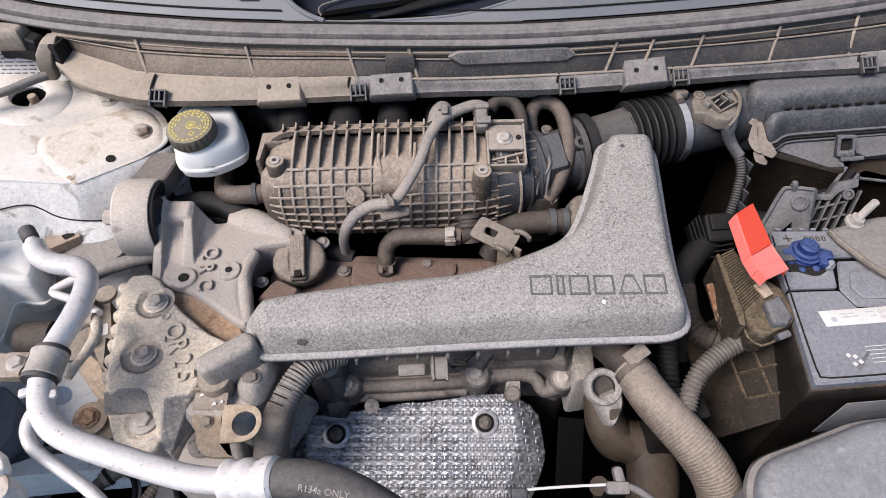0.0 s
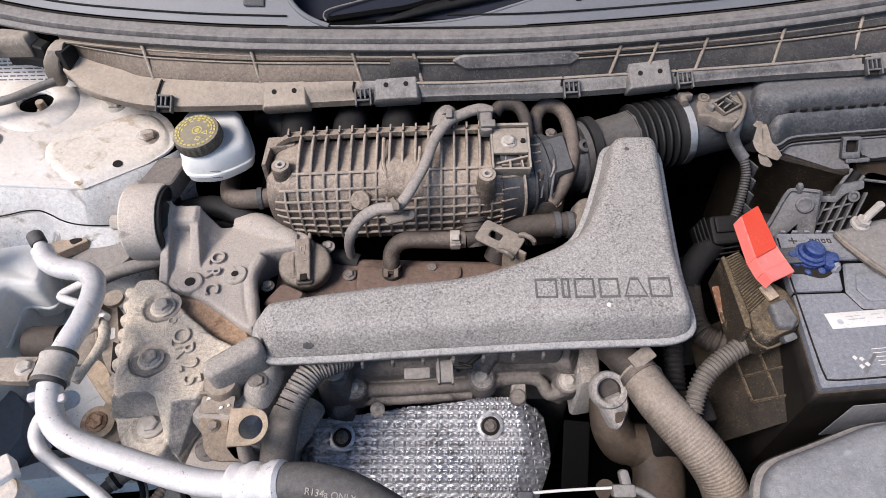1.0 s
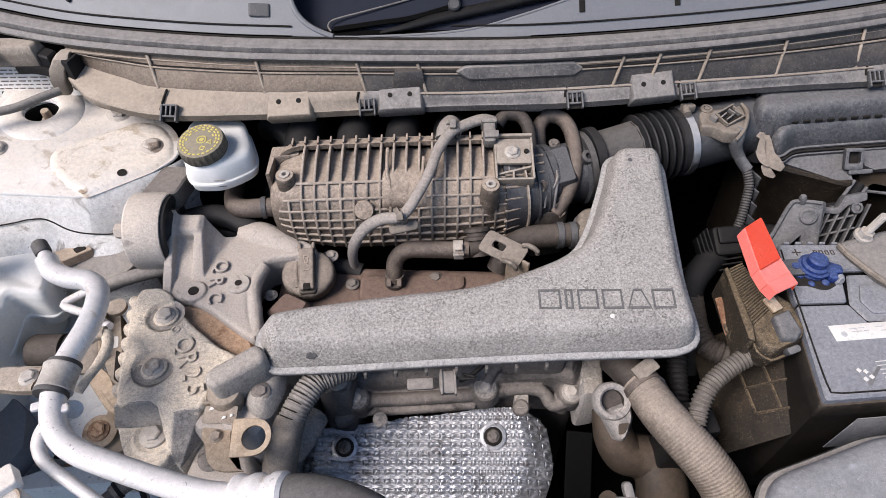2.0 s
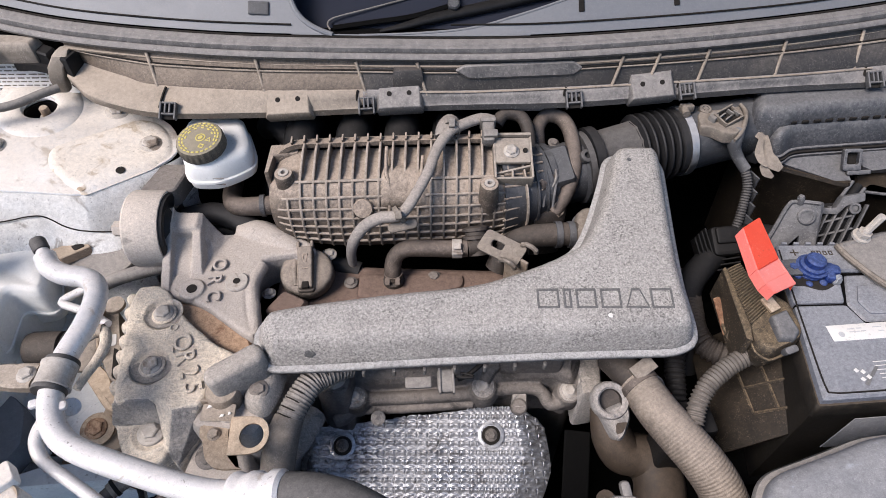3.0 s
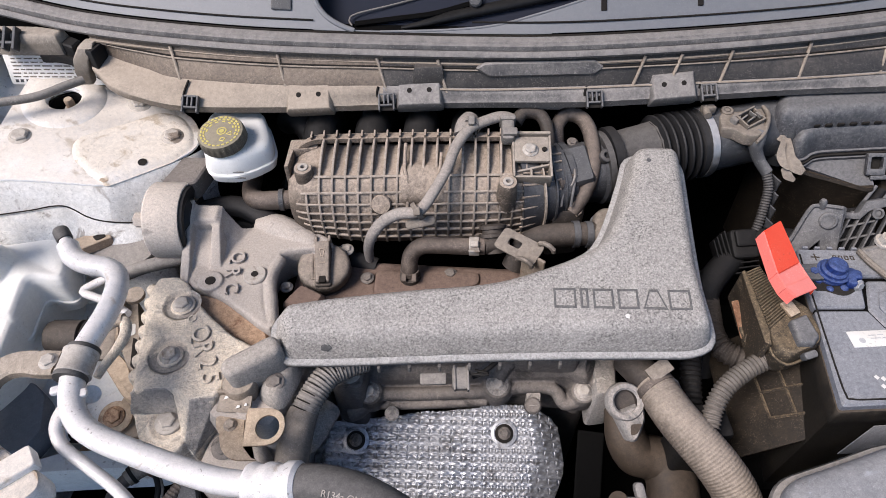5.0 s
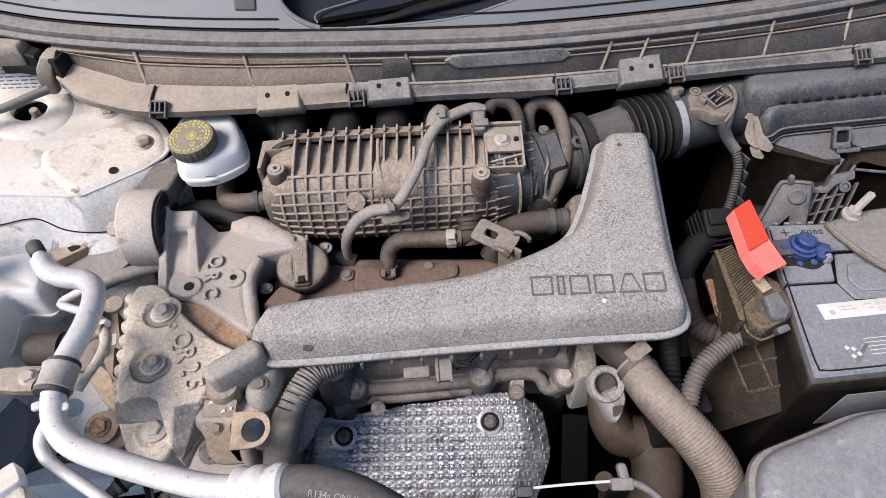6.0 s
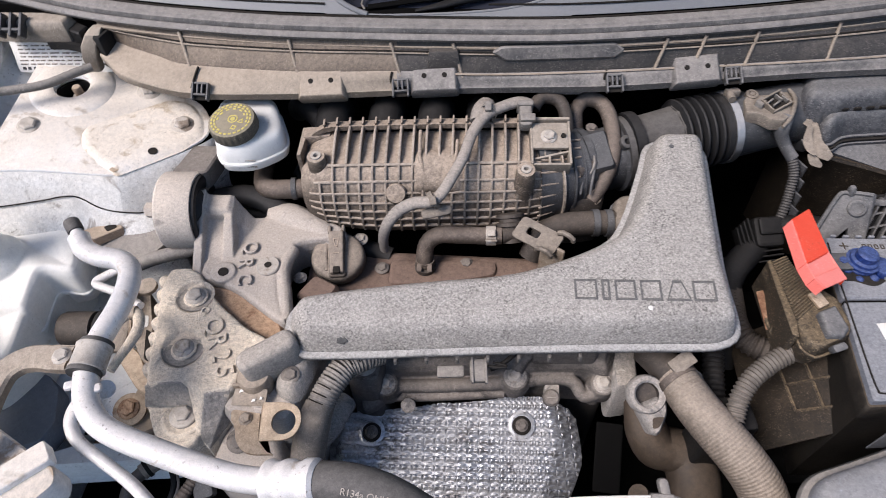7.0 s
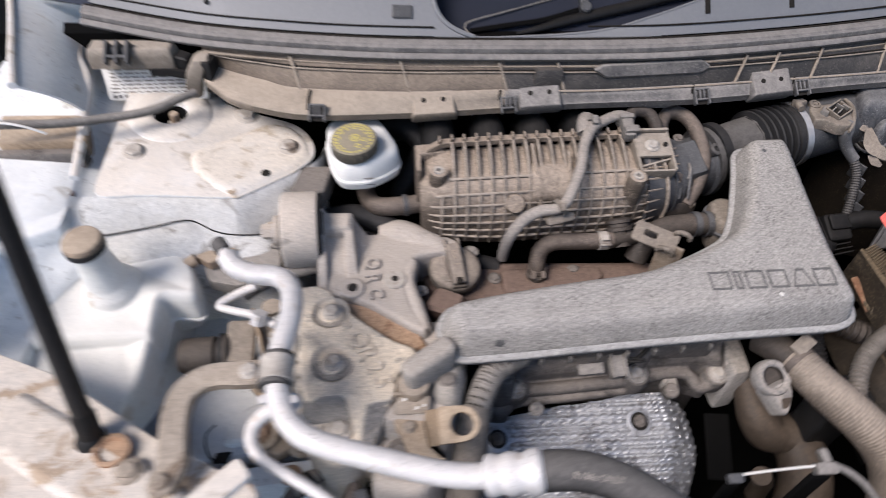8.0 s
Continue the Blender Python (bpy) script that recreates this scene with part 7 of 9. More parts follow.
part("socket", lathe([(0.0060, 0.0), (0.0105, 0.002), (0.0105, 0.026), (0.0085, 0.032), (0.0085, 0.045)], along((-0.5332, 0.2501, 1.008), (0.064, 0.196, 0.979)), 18), M_BLACK, prop)
part("joint", lathe([(0.006, -0.010), (0.012, -0.007), (0.0135, 0.0), (0.010, 0.007), (0.005, 0.010)], along((-0.534, 0.248, 1.004), (0, 0, 1)), 18), M_BLACK, prop)

cable = thing("release_cable", (-0.58, 0.65, 1.07), "grey bonnet release cable running along the wing", "cable")
part("sheath", tube([(-0.510, 0.690, 1.076), (-0.528, 0.676, 1.076), (-0.560, 0.655, 1.073), (-0.605, 0.638, 1.075), (-0.660, 0.618, 1.082), (-0.73, 0.600, 1.095)], 0.0055, 12), M_HOSE_GREY, cable)
part("wire", tube([(-0.665, 0.602, 1.080), (-0.70, 0.600, 1.096), (-0.80, 0.61, 1.10)], 0.0016, 6), M_PAPER, cable, "bare pale wire")

# ---- brake fluid reservoir ----
res = thing("brake_reservoir", (-0.29, 0.60, 0.98), "white plastic brake fluid reservoir with a black printed cap", "brake reservoir")
RS = [(-0.345, 0.650), (-0.338, 0.668), (-0.272, 0.668), (-0.262, 0.645), (-0.250, 0.616), (-0.249, 0.598), (-0.270, 0.580), (-0.290, 0.570), (-0.320, 0.570), (-0.331, 0.585), (-0.338, 0.610)]
part("body", slab(rounded(RS, 0.010, 4), [(0.012, 1.004), (0.004, 1.006), (0.0, 1.010), (0.0, 1.030), (0.001, 1.042), (0.004, 1.048), (0.010, 1.050)]), M_RESERVOIR, res, sharp=60)
part("weld_rim", slab(rounded(RS, 0.010, 4), [(0.0, 1.018), (-0.0025, 1.019), (-0.0025, 1.022), (0.0, 1.023)]), M_RESERVOIR, res)
for k in range(2):
    part("level_mark", block(0.016, 0.0012, 0.0012, pose(-0.288, 0.5712 - 0.0001 * k, 1.016 + 0.010 * k), 0.0003), M_HOSE_GREY, res)
part("neck", lathe([(0.024, 1.04), (0.024, 1.060)], pose(-0.303, 0.599, 0), 28), M_RESERVOIR, res)
rc = along((-0.3035, 0.5985, 1.050), (-0.05, -0.14, 1))
ridged = []
for h, r0 in ((0.0045, 0.0285), (0.006, 0.0293), (0.017, 0.0290), (0.020, 0.0275), (0.021, 0.024)):
    ridged.append([Vector(((r0 - (0.0009 if (i % 4) < 2 and 0.005 < h < 0.018 else 0)) * math.cos(2 * math.pi * i / 96), (r0 - (0.0009 if (i % 4) < 2 and 0.005 < h < 0.018 else 0)) * math.sin(2 * math.pi * i / 96), h)) for i in range(96)])
lid = loft(ridged)
lid.transform(rc)
rcap = part("cap", lid, M_RES_CAP, res, "black cap with worn yellow print", 25)
for r0, n, l, w in ((0.0235, 26, 0.0036, 0.0022), (0.0200, 22, 0.0038, 0.0020), (0.0165, 12, 0.0040, 0.0020)):
    for k in range(n):
        a = 2 * math.pi * (k + 0.5) / n
        if r0 < 0.018 and not (0.6 < (a % (2 * math.pi)) < 3.6):
            continue
        if r0 < 0.021 and 4.6 < a < 6.2:
            continue
        part("print_mark", plate([[(-l / 2, -w / 2), (l / 2, -w / 2), (l / 2, w / 2), (-l / 2, w / 2)]], 0.0005, rc @ pose(r0 * math.cos(a), r0 * math.sin(a), 0.0213, 0, 0, math.degrees(a) + 90 + random.uniform(-4, 4)), 0.0001), M_YELLOW, rcap)
for ro, ri in ((0.0062, 0.0048), (0.0030, 0.0001)):
    part("print_ring", lathe([(ri, 0.0212), (ri, 0.0216), (ro, 0.0216), (ro, 0.0212)], rc @ pose(0.002, 0.001, 0), 20, (False, False)), M_YELLOW, rcap)
part("print_mark", plate([[(-0.004, -0.003), (0.004, -0.003), (0.0, 0.004)], [(-0.0025, -0.0022), (0.0025, -0.0022), (0.0, 0.002)]], 0.0005, rc @ pose(0.0135, 0.0015, 0.0213), 0.0001), M_YELLOW, rcap)
part("print_mark", plate([[(-0.003, -0.003), (0.003, -0.003), (0.003, 0.003), (-0.003, 0.003)], [(-0.0018, -0.0018), (0.0018, -0.0018), (0.0018, 0.0018), (-0.0018, 0.0018)]], 0.0005, rc @ pose(0.010, -0.0105, 0.0213), 0.0001), M_YELLOW, rcap)

# ---- clutter low at the front ----
low_clamp = thing("clamped_hose", (-0.371, 0.254, 0.83), "dusty brown rubber hose with dark clamps low down", "hose")
part("hose", tube([(-0.3880, 0.190, 0.835), (-0.3829, 0.2156, 0.856), (-0.3813, 0.2334, 0.860), (-0.3724, 0.2473, 0.860), (-0.3620, 0.2578, 0.860), (-0.345, 0.268, 0.855)], 0.0075, 16), M_HOSE_BROWN, low_clamp)
part("hose_end", tube([(-0.3735, 0.2462, 0.860), (-0.3620, 0.2578, 0.860), (-0.3500, 0.2655, 0.858)], 0.0092, 16), M_HOSE_PALE, low_clamp, "tan thicker hose end")
for at in ((-0.3690, 0.2512, 0.860), (-0.3570, 0.2615, 0.859)):
    part("clamp", lathe([(0.0092, -0.002), (0.0106, -0.002), (0.0106, 0.002), (0.0092, 0.002)], along(at, (0.7, 0.7, 0)), 20, (False, False)), M_GROOVE, low_clamp)
low_lead = thing("wiring_loom", (-0.335, 0.24, 0.83), "dark taped wires low at the front of the bay", "wiring")
part("lead", tube([(-0.362, 0.268, 0.838), (-0.3559, 0.2636, 0.840), (-0.3437, 0.2452, 0.842), (-0.3421, 0.2300, 0.840), (-0.3507, 0.2150, 0.832)], 0.0035, 10), M_RUBBER_BLACK, low_lead)
part("lead", tube([(-0.357, 0.268, 0.836), (-0.349, 0.2600, 0.840), (-0.3380, 0.2430, 0.842), (-0.3375, 0.2280, 0.840), (-0.346, 0.2120, 0.832)], 0.0018, 8), M_HOSE_GREY, low_lead, "pale thin wire")
part("stub", tube([(-0.3300, 0.2020, 0.848), (-0.3230, 0.2188, 0.858), (-0.3166, 0.2321, 0.860), (-0.3103, 0.2445, 0.860), (-0.3063, 0.2527, 0.858)], 0.0075, 14, ridge=(0.0040, 0.0008)), M_HOSE_BROWN, low_lead, "brown ribbed sleeve")
part("plug", block(0.022, 0.026, 0.016, plane_at((-0.302, 0.238, 0.848), (0.9, 0.35, 0), (0, -0.4, 1)), 0.003), M_DARK, low_lead, "dark plug")

# ---- front of the engine: shield, hoses ----
shield = thing("heat_shield", (-0.02, 0.31, 0.74), "embossed silvery foil heat shield with two rusty bolts", "heat shield")


def shield_point(u, v):
    """u across, v from the rear edge to the front; bumps of the embossed foil on a bent sheet."""
    y0 = 0.347 + 0.028 * min(1.0, u / 0.82) - 0.007 * max(0.0, (u - 0.90) / 0.10) ** 2
    y = y0 - 0.17 * v
    left = -0.183 - 0.012 * math.sin(math.pi * min(1.0, v * 2.2)) + 0.02 * v
    right = 0.122 + 0.008 * math.sin(math.pi * min(1, v * 1.6)) - 0.045 * max(0.0, v - 0.35) - 0.007 * max(0.0, (0.06 - v) / 0.06) ** 2
    x = left + (right - left) * u
    z = 0.801 + 0.38 * (y - 0.345) - 1.5 * max(0.0, 0.285 - y) ** 1.5 - 0.55 * max(0.0, u - 0.88) ** 1.5 - 0.9 * max(0.0, 0.06 - u) ** 1.2
    b = (y + 0.25 * (z - 0.80)) / 0.0112
    a = x / 0.0136 + 0.12 * b * smoothstep(0.02, 0.09, x)
    flatten = 1.0
    for cx, cy in ((-0.134, 0.328), (0.053, 0.341)):
        d = math.hypot(x - cx, y - cy)
        flatten *= smoothstep(0.015, 0.021, d)
    f = abs(a - math.floor(a) - 0.5) * 2
    g = abs(b - math.floor(b) - 0.5) * 2
    tie = smoothstep(0.30 + 0.42 * f, 0.02 + 0.42 * f, g) * smoothstep(1.0, 0.80, f)
    relief = 0.0042 * tie + 0.0014 * smoothstep(0.55, 1.0, g) * smoothstep(0.7, 0.2, f)
    if -0.09 < x < 0.0 and abs(y - 0.330) < 0.014:
        relief += 0.0022 * math.cos(math.pi * (y - 0.330) / 0.014) - 0.001
    relief += 0.0008 * noise.noise(Vector((x * 90, y * 90, 0)))
    return Vector((x, y, z + relief * flatten))


part("foil", sheet(shield_point, 420, 240), M_FOIL, shield, sharp=180)
for x, y, z in ((-0.134, 0.328, 0.7958), (0.053, 0.341, 0.8005)):
    ws = part("washer", lathe([(0.0165, 0.0), (0.0165, 0.0012), (0.013, 0.002), (0.0125, 0.0005), (0.0, 0.0005)], along((x, y, z + 0.0012), (0, -0.38, 1)), 28), M_FOIL, shield)
    part("seat", lathe([(0.0118, 0.0006), (0.0118, 0.0022), (0.010, 0.003), (0.0, 0.003)], along((x, y, z + 0.0002), (0, -0.38, 1)), 24), M_GROOVE, ws)
    bolt(ws, (x, y - 0.001, z + 0.0034), 0.0058, (0, -0.38, 1), M_ENGINE, 1.4)
# near-black filler paints the shade under the foil
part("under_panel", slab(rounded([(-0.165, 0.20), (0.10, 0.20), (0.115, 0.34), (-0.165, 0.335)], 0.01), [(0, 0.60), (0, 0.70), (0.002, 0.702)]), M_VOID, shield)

conn = thing("sensor_connector", (-0.02, 0.352, 0.90), "small grey electrical connector below the air duct", "connector")
part("tongue", block(0.030, 0.013, 0.008, plane_at((-0.035, 0.3490, 0.920), (1, 0.06, 0), (0, -0.4, 1)), 0.0015), M_HOSE_GREY, conn)
part("body", joined(block(0.020, 0.026, 0.016, plane_at((-0.004, 0.352, 0.917), (1, 0.06, 0), (0, -0.4, 1)), 0.003), block(0.003, 0.028, 0.018, plane_at((0.004, 0.352, 0.917), (1, 0.06, 0), (0, -0.4, 1)), 0.001), block(0.003, 0.028, 0.018, plane_at((-0.011, 0.352, 0.917), (1, 0.06, 0), (0, -0.4, 1)), 0.001)), M_HOSE_GREY, conn)
part("wire", tube([(0.006, 0.352, 0.930), (0.016, 0.348, 0.935), (0.026, 0.349, 0.934), (0.025, 0.354, 0.930), (0.012, 0.358, 0.928)], 0.0016, 8), M_BLACK, conn)
part("wire", tube([(0.010, 0.354, 0.920), (0.022, 0.357, 0.926), (0.040, 0.372, 0.930)], 0.003, 8), M_BLACK, conn)

lh = thing("taped_hose", (-0.17, 0.32, 0.85), "grey ribbed conduit curving down beside the heat shield", "hose")
part("tube", tube([(-0.116, 0.366, 0.930), (-0.133, 0.354, 0.937), (-0.148, 0.343, 0.939), (-0.158, 0.329, 0.938), (-0.167, 0.312, 0.934), (-0.173, 0.298, 0.928)], 0.0155, 18, ridge=(0.0040, 0.0013)), M_HOSE_GREY, lh)
slit_line = spline([Vector(p) for p in ((-0.133, 0.354, 0.937), (-0.148, 0.343, 0.939), (-0.158, 0.329, 0.938), (-0.167, 0.312, 0.934), (-0.173, 0.298, 0.928), (-0.176, 0.290, 0.924))], 12)
for p, q in zip(slit_line, slit_line[1:]):
    w = (q - p).normalized()
    up = Vector((-0.25, -0.35, 0.9))
    up = (up - w * up.dot(w)).normalized()
    side = w.cross(up)
    part("slit", tube([p + up * 0.0120 + side * 0.0085, p + up * 0.0150 + side * 0.003, p + up * 0.0152 - side * 0.003, p + up * 0.0120 - side * 0.0085], 0.0008, 6, step=0.004), M_GROOVE, lh)
part("sleeve", tube([(-0.172, 0.302, 0.930), (-0.177, 0.285, 0.922), (-0.182, 0.264, 0.905), (-0.185, 0.245, 0.88), (-0.185, 0.23, 0.84)], [0.0155, 0.0175, 0.0185, 0.018, 0.018], 18), M_HOSE_TAN, lh)
part("fitting", tube([(-0.158, 0.336, 0.868), (-0.166, 0.318, 0.870), (-0.172, 0.302, 0.866), (-0.178, 0.290, 0.855)], [0.014, 0.015, 0.014, 0.008], 16), M_LUG, lh, "crumpled grey end piece")

ring_t = thing("lifting_eye", (0.178, 0.33, 0.86), "grey cast ring fitting on the thermostat housing", "ring fitting")
rm = plane_at((0.1785, 0.3315, 0.915), (1, -0.05, 0), (0.06, -0.52, 1))
part("ring", lathe([(0.0125, -0.010), (0.0200, -0.010), (0.0212, -0.006), (0.0212, 0.004), (0.0195, 0.007), (0.0150, 0.007), (0.0128, 0.005)], rm, 32, (False, False)), M_LUG, ring_t)
part("inner", lathe([(0.0128, 0.005), (0.0126, -0.003), (0.004, -0.004), (0.0, -0.004)], rm, 28, (False, False)), M_RUBBER, ring_t)
part("stem", slab(rounded([(0.008, -0.044), (0.015, -0.041), (0.024, -0.018), (0.0205, 0.002), (-0.010, -0.012)], 0.006, 3), [(0, -0.022), (0, 0.0), (0.003, 0.004)], rm), M_LUG, ring_t)

part("lower_window", slab(rounded([(0.006, -0.036), (0.013, -0.034), (0.019, -0.022), (0.006, -0.024)], 0.003, 3), [(0, 0.003), (0, 0.0050)], rm), M_PIPE_BROWN, ring_t, "brown lower opening")

big = thing("air_hose", (0.24, 0.28, 0.84), "thick tan-dusted corrugated air hose", "hose")
part("tube", tube([(0.210, 0.352, 0.920), (0.2173, 0.3387, 0.921), (0.2304, 0.3125, 0.920), (0.248, 0.288, 0.916), (0.268, 0.264, 0.907), (0.286, 0.242, 0.890), (0.298, 0.222, 0.862), (0.302, 0.20, 0.82)], [0.0222, 0.0232, 0.0238, 0.0240, 0.0245, 0.0250], 28, ridge=(0.0034, 0.00045)), M_HOSE_PALE, big)
part("neck", tube([(0.190, 0.390, 0.910), (0.200, 0.372, 0.917), (0.211, 0.351, 0.920)], [0.018, 0.019, 0.0205], 22), M_RUBBER, big)
part("clamp_band", lathe([(0.0225, -0.004), (0.0240, -0.004), (0.0240, 0.004), (0.0225, 0.004)], along((0.2135, 0.346, 0.9205), (0.45, -0.85, 0.03)), 30, (False, False)), M_HOSE_BROWN, big)
part("clamp_wire", tube([(0.226, 0.352, 0.936), (0.236, 0.350, 0.930), (0.242, 0.342, 0.918), (0.240, 0.334, 0.905)], 0.0016, 8), M_DARK, big)
part("clamp_plate", block(0.028, 0.017, 0.005, plane_at((0.214, 0.356, 0.943), (0.72, 0.55, -0.1), (-0.1, -0.35, 1)), 0.001), M_TAN, big)

low = thing("water_pipe", (0.22, 0.31, 0.70), "dusty brown bent coolant pipe below the air hose", "pipe")
part("elbow", tube([(0.190, 0.376, 0.85), (0.195, 0.356, 0.838), (0.200, 0.334, 0.822), (0.212, 0.319, 0.806), (0.228, 0.318, 0.800), (0.247, 0.312, 0.795), (0.258, 0.290, 0.785), (0.256, 0.262, 0.768), (0.246, 0.232, 0.74), (0.24, 0.20, 0.70)], [0.018, 0.021, 0.025, 0.026, 0.027, 0.029, 0.031, 0.032, 0.033, 0.034], 26), M_PIPE_BROWN, low)
part("side_stub", tube([(0.185, 0.262, 0.80), (0.195, 0.262, 0.78), (0.20, 0.262, 0.74)], 0.012, 14), M_PIPE_BROWN, low)

wire = thing("thin_cable", (0.12, 0.21, 0.92), "pale thin control cable with a plastic clip", "cable")
part("wire", tube([(0.074, 0.206, 0.949), (0.10, 0.2075, 0.951), (0.13, 0.209, 0.952), (0.160, 0.210, 0.953)], 0.0014, 8), M_PAPER, wire)
part("sheath", tube([(0.170, 0.209, 0.953), (0.185, 0.205, 0.95), (0.205, 0.192, 0.94), (0.225, 0.17, 0.92)], 0.004, 10), M_HOSE_GREY, wire)
part("clip", joined(block(0.022, 0.012, 0.012, plane_at((0.165, 0.210, 0.945), (1, 0, 0), (0, -0.4, 1)), 0.002), block(0.010, 0.026, 0.010, plane_at((0.168, 0.216, 0.948), (1, 0.2, 0), (0, -0.4, 1)), 0.003)), M_HOSE_GREY, wire)
part("end", block(0.016, 0.010, 0.008, plane_at((0.072, 0.205, 0.944), (1, 0, 0), (0, -0.4, 1)), 0.002), M_DARK, wire)
part("stay", block(0.02, 0.006, 0.14, pose(0.165, 0.206, 0.80), 0.001), M_VOID, wire)
part("stay", block(0.012, 0.006, 0.14, pose(0.072, 0.202, 0.80), 0.001), M_VOID, wire)
lone("bracket_right", block(0.05, 0.04, 0.15, plane_at((0.268, 0.315, 0.76), (1, 0.1, 0), (0, 0, 1)), 0.004), M_BLACK, "dark plastic bracket box beside the air hose", "bracket")
# near-black colour paints the shade low at the front
lone("front_crossmember", slab([(-0.36, 0.10), (0.36, 0.10), (0.36, 0.19), (-0.36, 0.19)], [(0, 0.60), (0, 0.70)]), M_VOID, "crossmember under the bay's front, painted near-black as shade", "crossmember", kind="structure")

# ---- battery corner ----
bat = thing("battery", (0.48, 0.39, 0.81), "black car battery with a grey dusty lid and white label", "battery")
B0 = [(0.357, 0.284), (0.640, 0.308), (0.650, 0.510), (0.380, 0.490)]
part("case", slab(rounded(B0, 0.006, 3), [(0.006, 0.80), (0.004, 0.97), (0.0, 0.973), (0.0, 0.990), (0.0015, 0.9935)]), M_BATTERY_DARK, bat, "black battery case")
part("lid_plate", slab(rounded([(0.3605, 0.288), (0.640, 0.312), (0.643, 0.383), (0.4395, 0.3775), (0.4285, 0.4015), (0.3725, 0.3995)], 0.003, 2), [(0, 0.99), (0, 1.001), (0.002, 1.0035)]), M_BATTERY, bat, "front lid panel")
part("lid_plate", slab(rounded([(0.3730, 0.4030), (0.4290, 0.4050), (0.4380, 0.4440), (0.4420, 0.4480), (0.560, 0.452), (0.562, 0.488), (0.3815, 0.487)], 0.003, 2), [(0, 0.99), (0, 1.001), (0.002, 1.0035)]), M_BATTERY, bat, "rear lid panel")
part("lid_plate", slab(rounded([(0.4320, 0.4035), (0.4420, 0.3815), (0.560, 0.3860), (0.560, 0.4480), (0.4450, 0.4440)], 0.003, 2), [(0, 0.99), (0, 0.999), (0.002, 1.001)]), M_BATTERY, bat, "vent cover panel")
part("lid_plate", slab(rounded([(0.4430, 0.4060), (0.4500, 0.3900), (0.556, 0.3930), (0.556, 0.4300), (0.4520, 0.4280)], 0.003, 2), [(0, 0.999), (0, 1.0025), (0.0015, 1.0035)]), M_BATTERY, bat, "inner vent cover")
part("seam_bed", slab(rounded([(0.3635, 0.290), (0.637, 0.314), (0.640, 0.485), (0.384, 0.484)], 0.003, 2), [(0, 0.9925), (0, 0.9985)]), M_VOID, bat, "near-black bed of the lid seams")
part("edge_groove", tube([(0.382, 0.478, 1.0036), (0.378, 0.440, 1.0036), (0.3685, 0.330, 1.0036), (0.3672, 0.300, 1.0036), (0.371, 0.2955, 1.0036), (0.400, 0.2965, 1.0036), (0.52, 0.3068, 1.0036), (0.63, 0.3160, 1.0036)], 0.0010, 6, step=0.01), M_GROOVE, bat, "dark groove along the lid's edge")
lbm = plane_at((0.4350, 0.3665, 1.0040), (1, 0.09, 0), (0, 0, 1))
lab = part("label", plate([[(-0.040, -0.0095), (0.075, -0.0095), (0.075, 0.0095), (-0.040, 0.0095)]], 0.0008, lbm, 0.0001), M_PAPER, bat, "white paper label")
for x0, y0, w in ((-0.020, 0.0032, 0.008), (-0.010, 0.0034, 0.006), (-0.019, -0.0005, 0.011), (-0.006, -0.0003, 0.005), (0.008, 0.0036, 0.009), (0.012, -0.0012, 0.006)):
    part("print_line", plate([[(0, 0), (w, 0), (w, 0.0011), (0, 0.0011)]], 0.0004, lbm @ pose(x0, y0, 0.0006), 0.0001), M_PRINT, lab)
for k in range(6):
    for y0 in (0.0040, -0.0028):
        part("print_ring", lathe([(0.0023, 0), (0.0023, 0.0005), (0.0016, 0.0005), (0.0016, 0)], lbm @ pose(0.024 + 0.0062 * k, y0, 0.0005), 14, (False, False)), M_PRINT, lab)
part("print_spot", lathe([(0.0032, 0), (0.0032, 0.0003), (0.0, 0.0003)], lbm @ pose(-0.0285, -0.002, 0.0005), 16), M_PRINT, lab)
# faint printed signs on the lid
pm = plane_at((0.410, 0.316, 1.0042), (1, 0.09, 0), (0, 0, 1))
for k in range(5):
    part("print_line", plate([[(0, 0), (0.030, 0), (0.030, 0.0008), (0, 0.0008)]], 0.0003, pm @ pose(0.016, 0.012 - 0.0045 * k, 0), 0.0001), M_PAPER, bat)
part("sign", joined(plate([[(-0.014, -0.0025), (0.014, -0.0025), (0.014, 0.0005), (-0.014, 0.0005)]], 0.0004, pm @ pose(0.006, -0.002, 0.0002, 0, 0, 42), 0.0001), plate([[(-0.009, -0.001), (0.009, -0.001), (0.009, 0.001), (-0.009, 0.001)]], 0.0004, pm @ pose(0.004, -0.006, 0.0004, 0, 0, 48), 0.0001)), M_INK, bat)
for x, y in ((-0.006, 0.004), (0.000, 0.002), (-0.004, -0.006), (0.003, -0.004)):
    part("sign_mark", plate([[(-0.002, -0.002), (0.002, -0.002), (0.002, 0.002), (-0.002, 0.002)]], 0.0004, pm @ pose(x, y, 0.0007, 0, 0, 30), 0.0001), M_PAPER, bat)
part("front_label", plate([[(-0.050, -0.048), (0.20, -0.052), (0.20, 0.006), (-0.036, 0.006)]], 0.001, plane_at((0.445, 0.2900, 0.958), (1, 0.085, 0), (0.085, -1, 0.10)), 0.0002), M_LAMP, bat, "worn grey label on the case side")
part("plus_sign", joined(block(0.010, 0.0016, 0.0008, pose(0.398, 0.474, 1.0034, 0, 0, -2), 0.0003), block(0.0016, 0.010, 0.0008, pose(0.398, 0.474, 1.0034, 0, 0, -2), 0.0003)), M_BATTERY_DARK, bat)
for k in range(5):
    part("lid_notch", block(0.006, 0.003, 0.004, pose(0.392 + 0.014 * k, 0.489, 1.000, 0, 0, -2), 0.0006), M_BATTERY, bat)
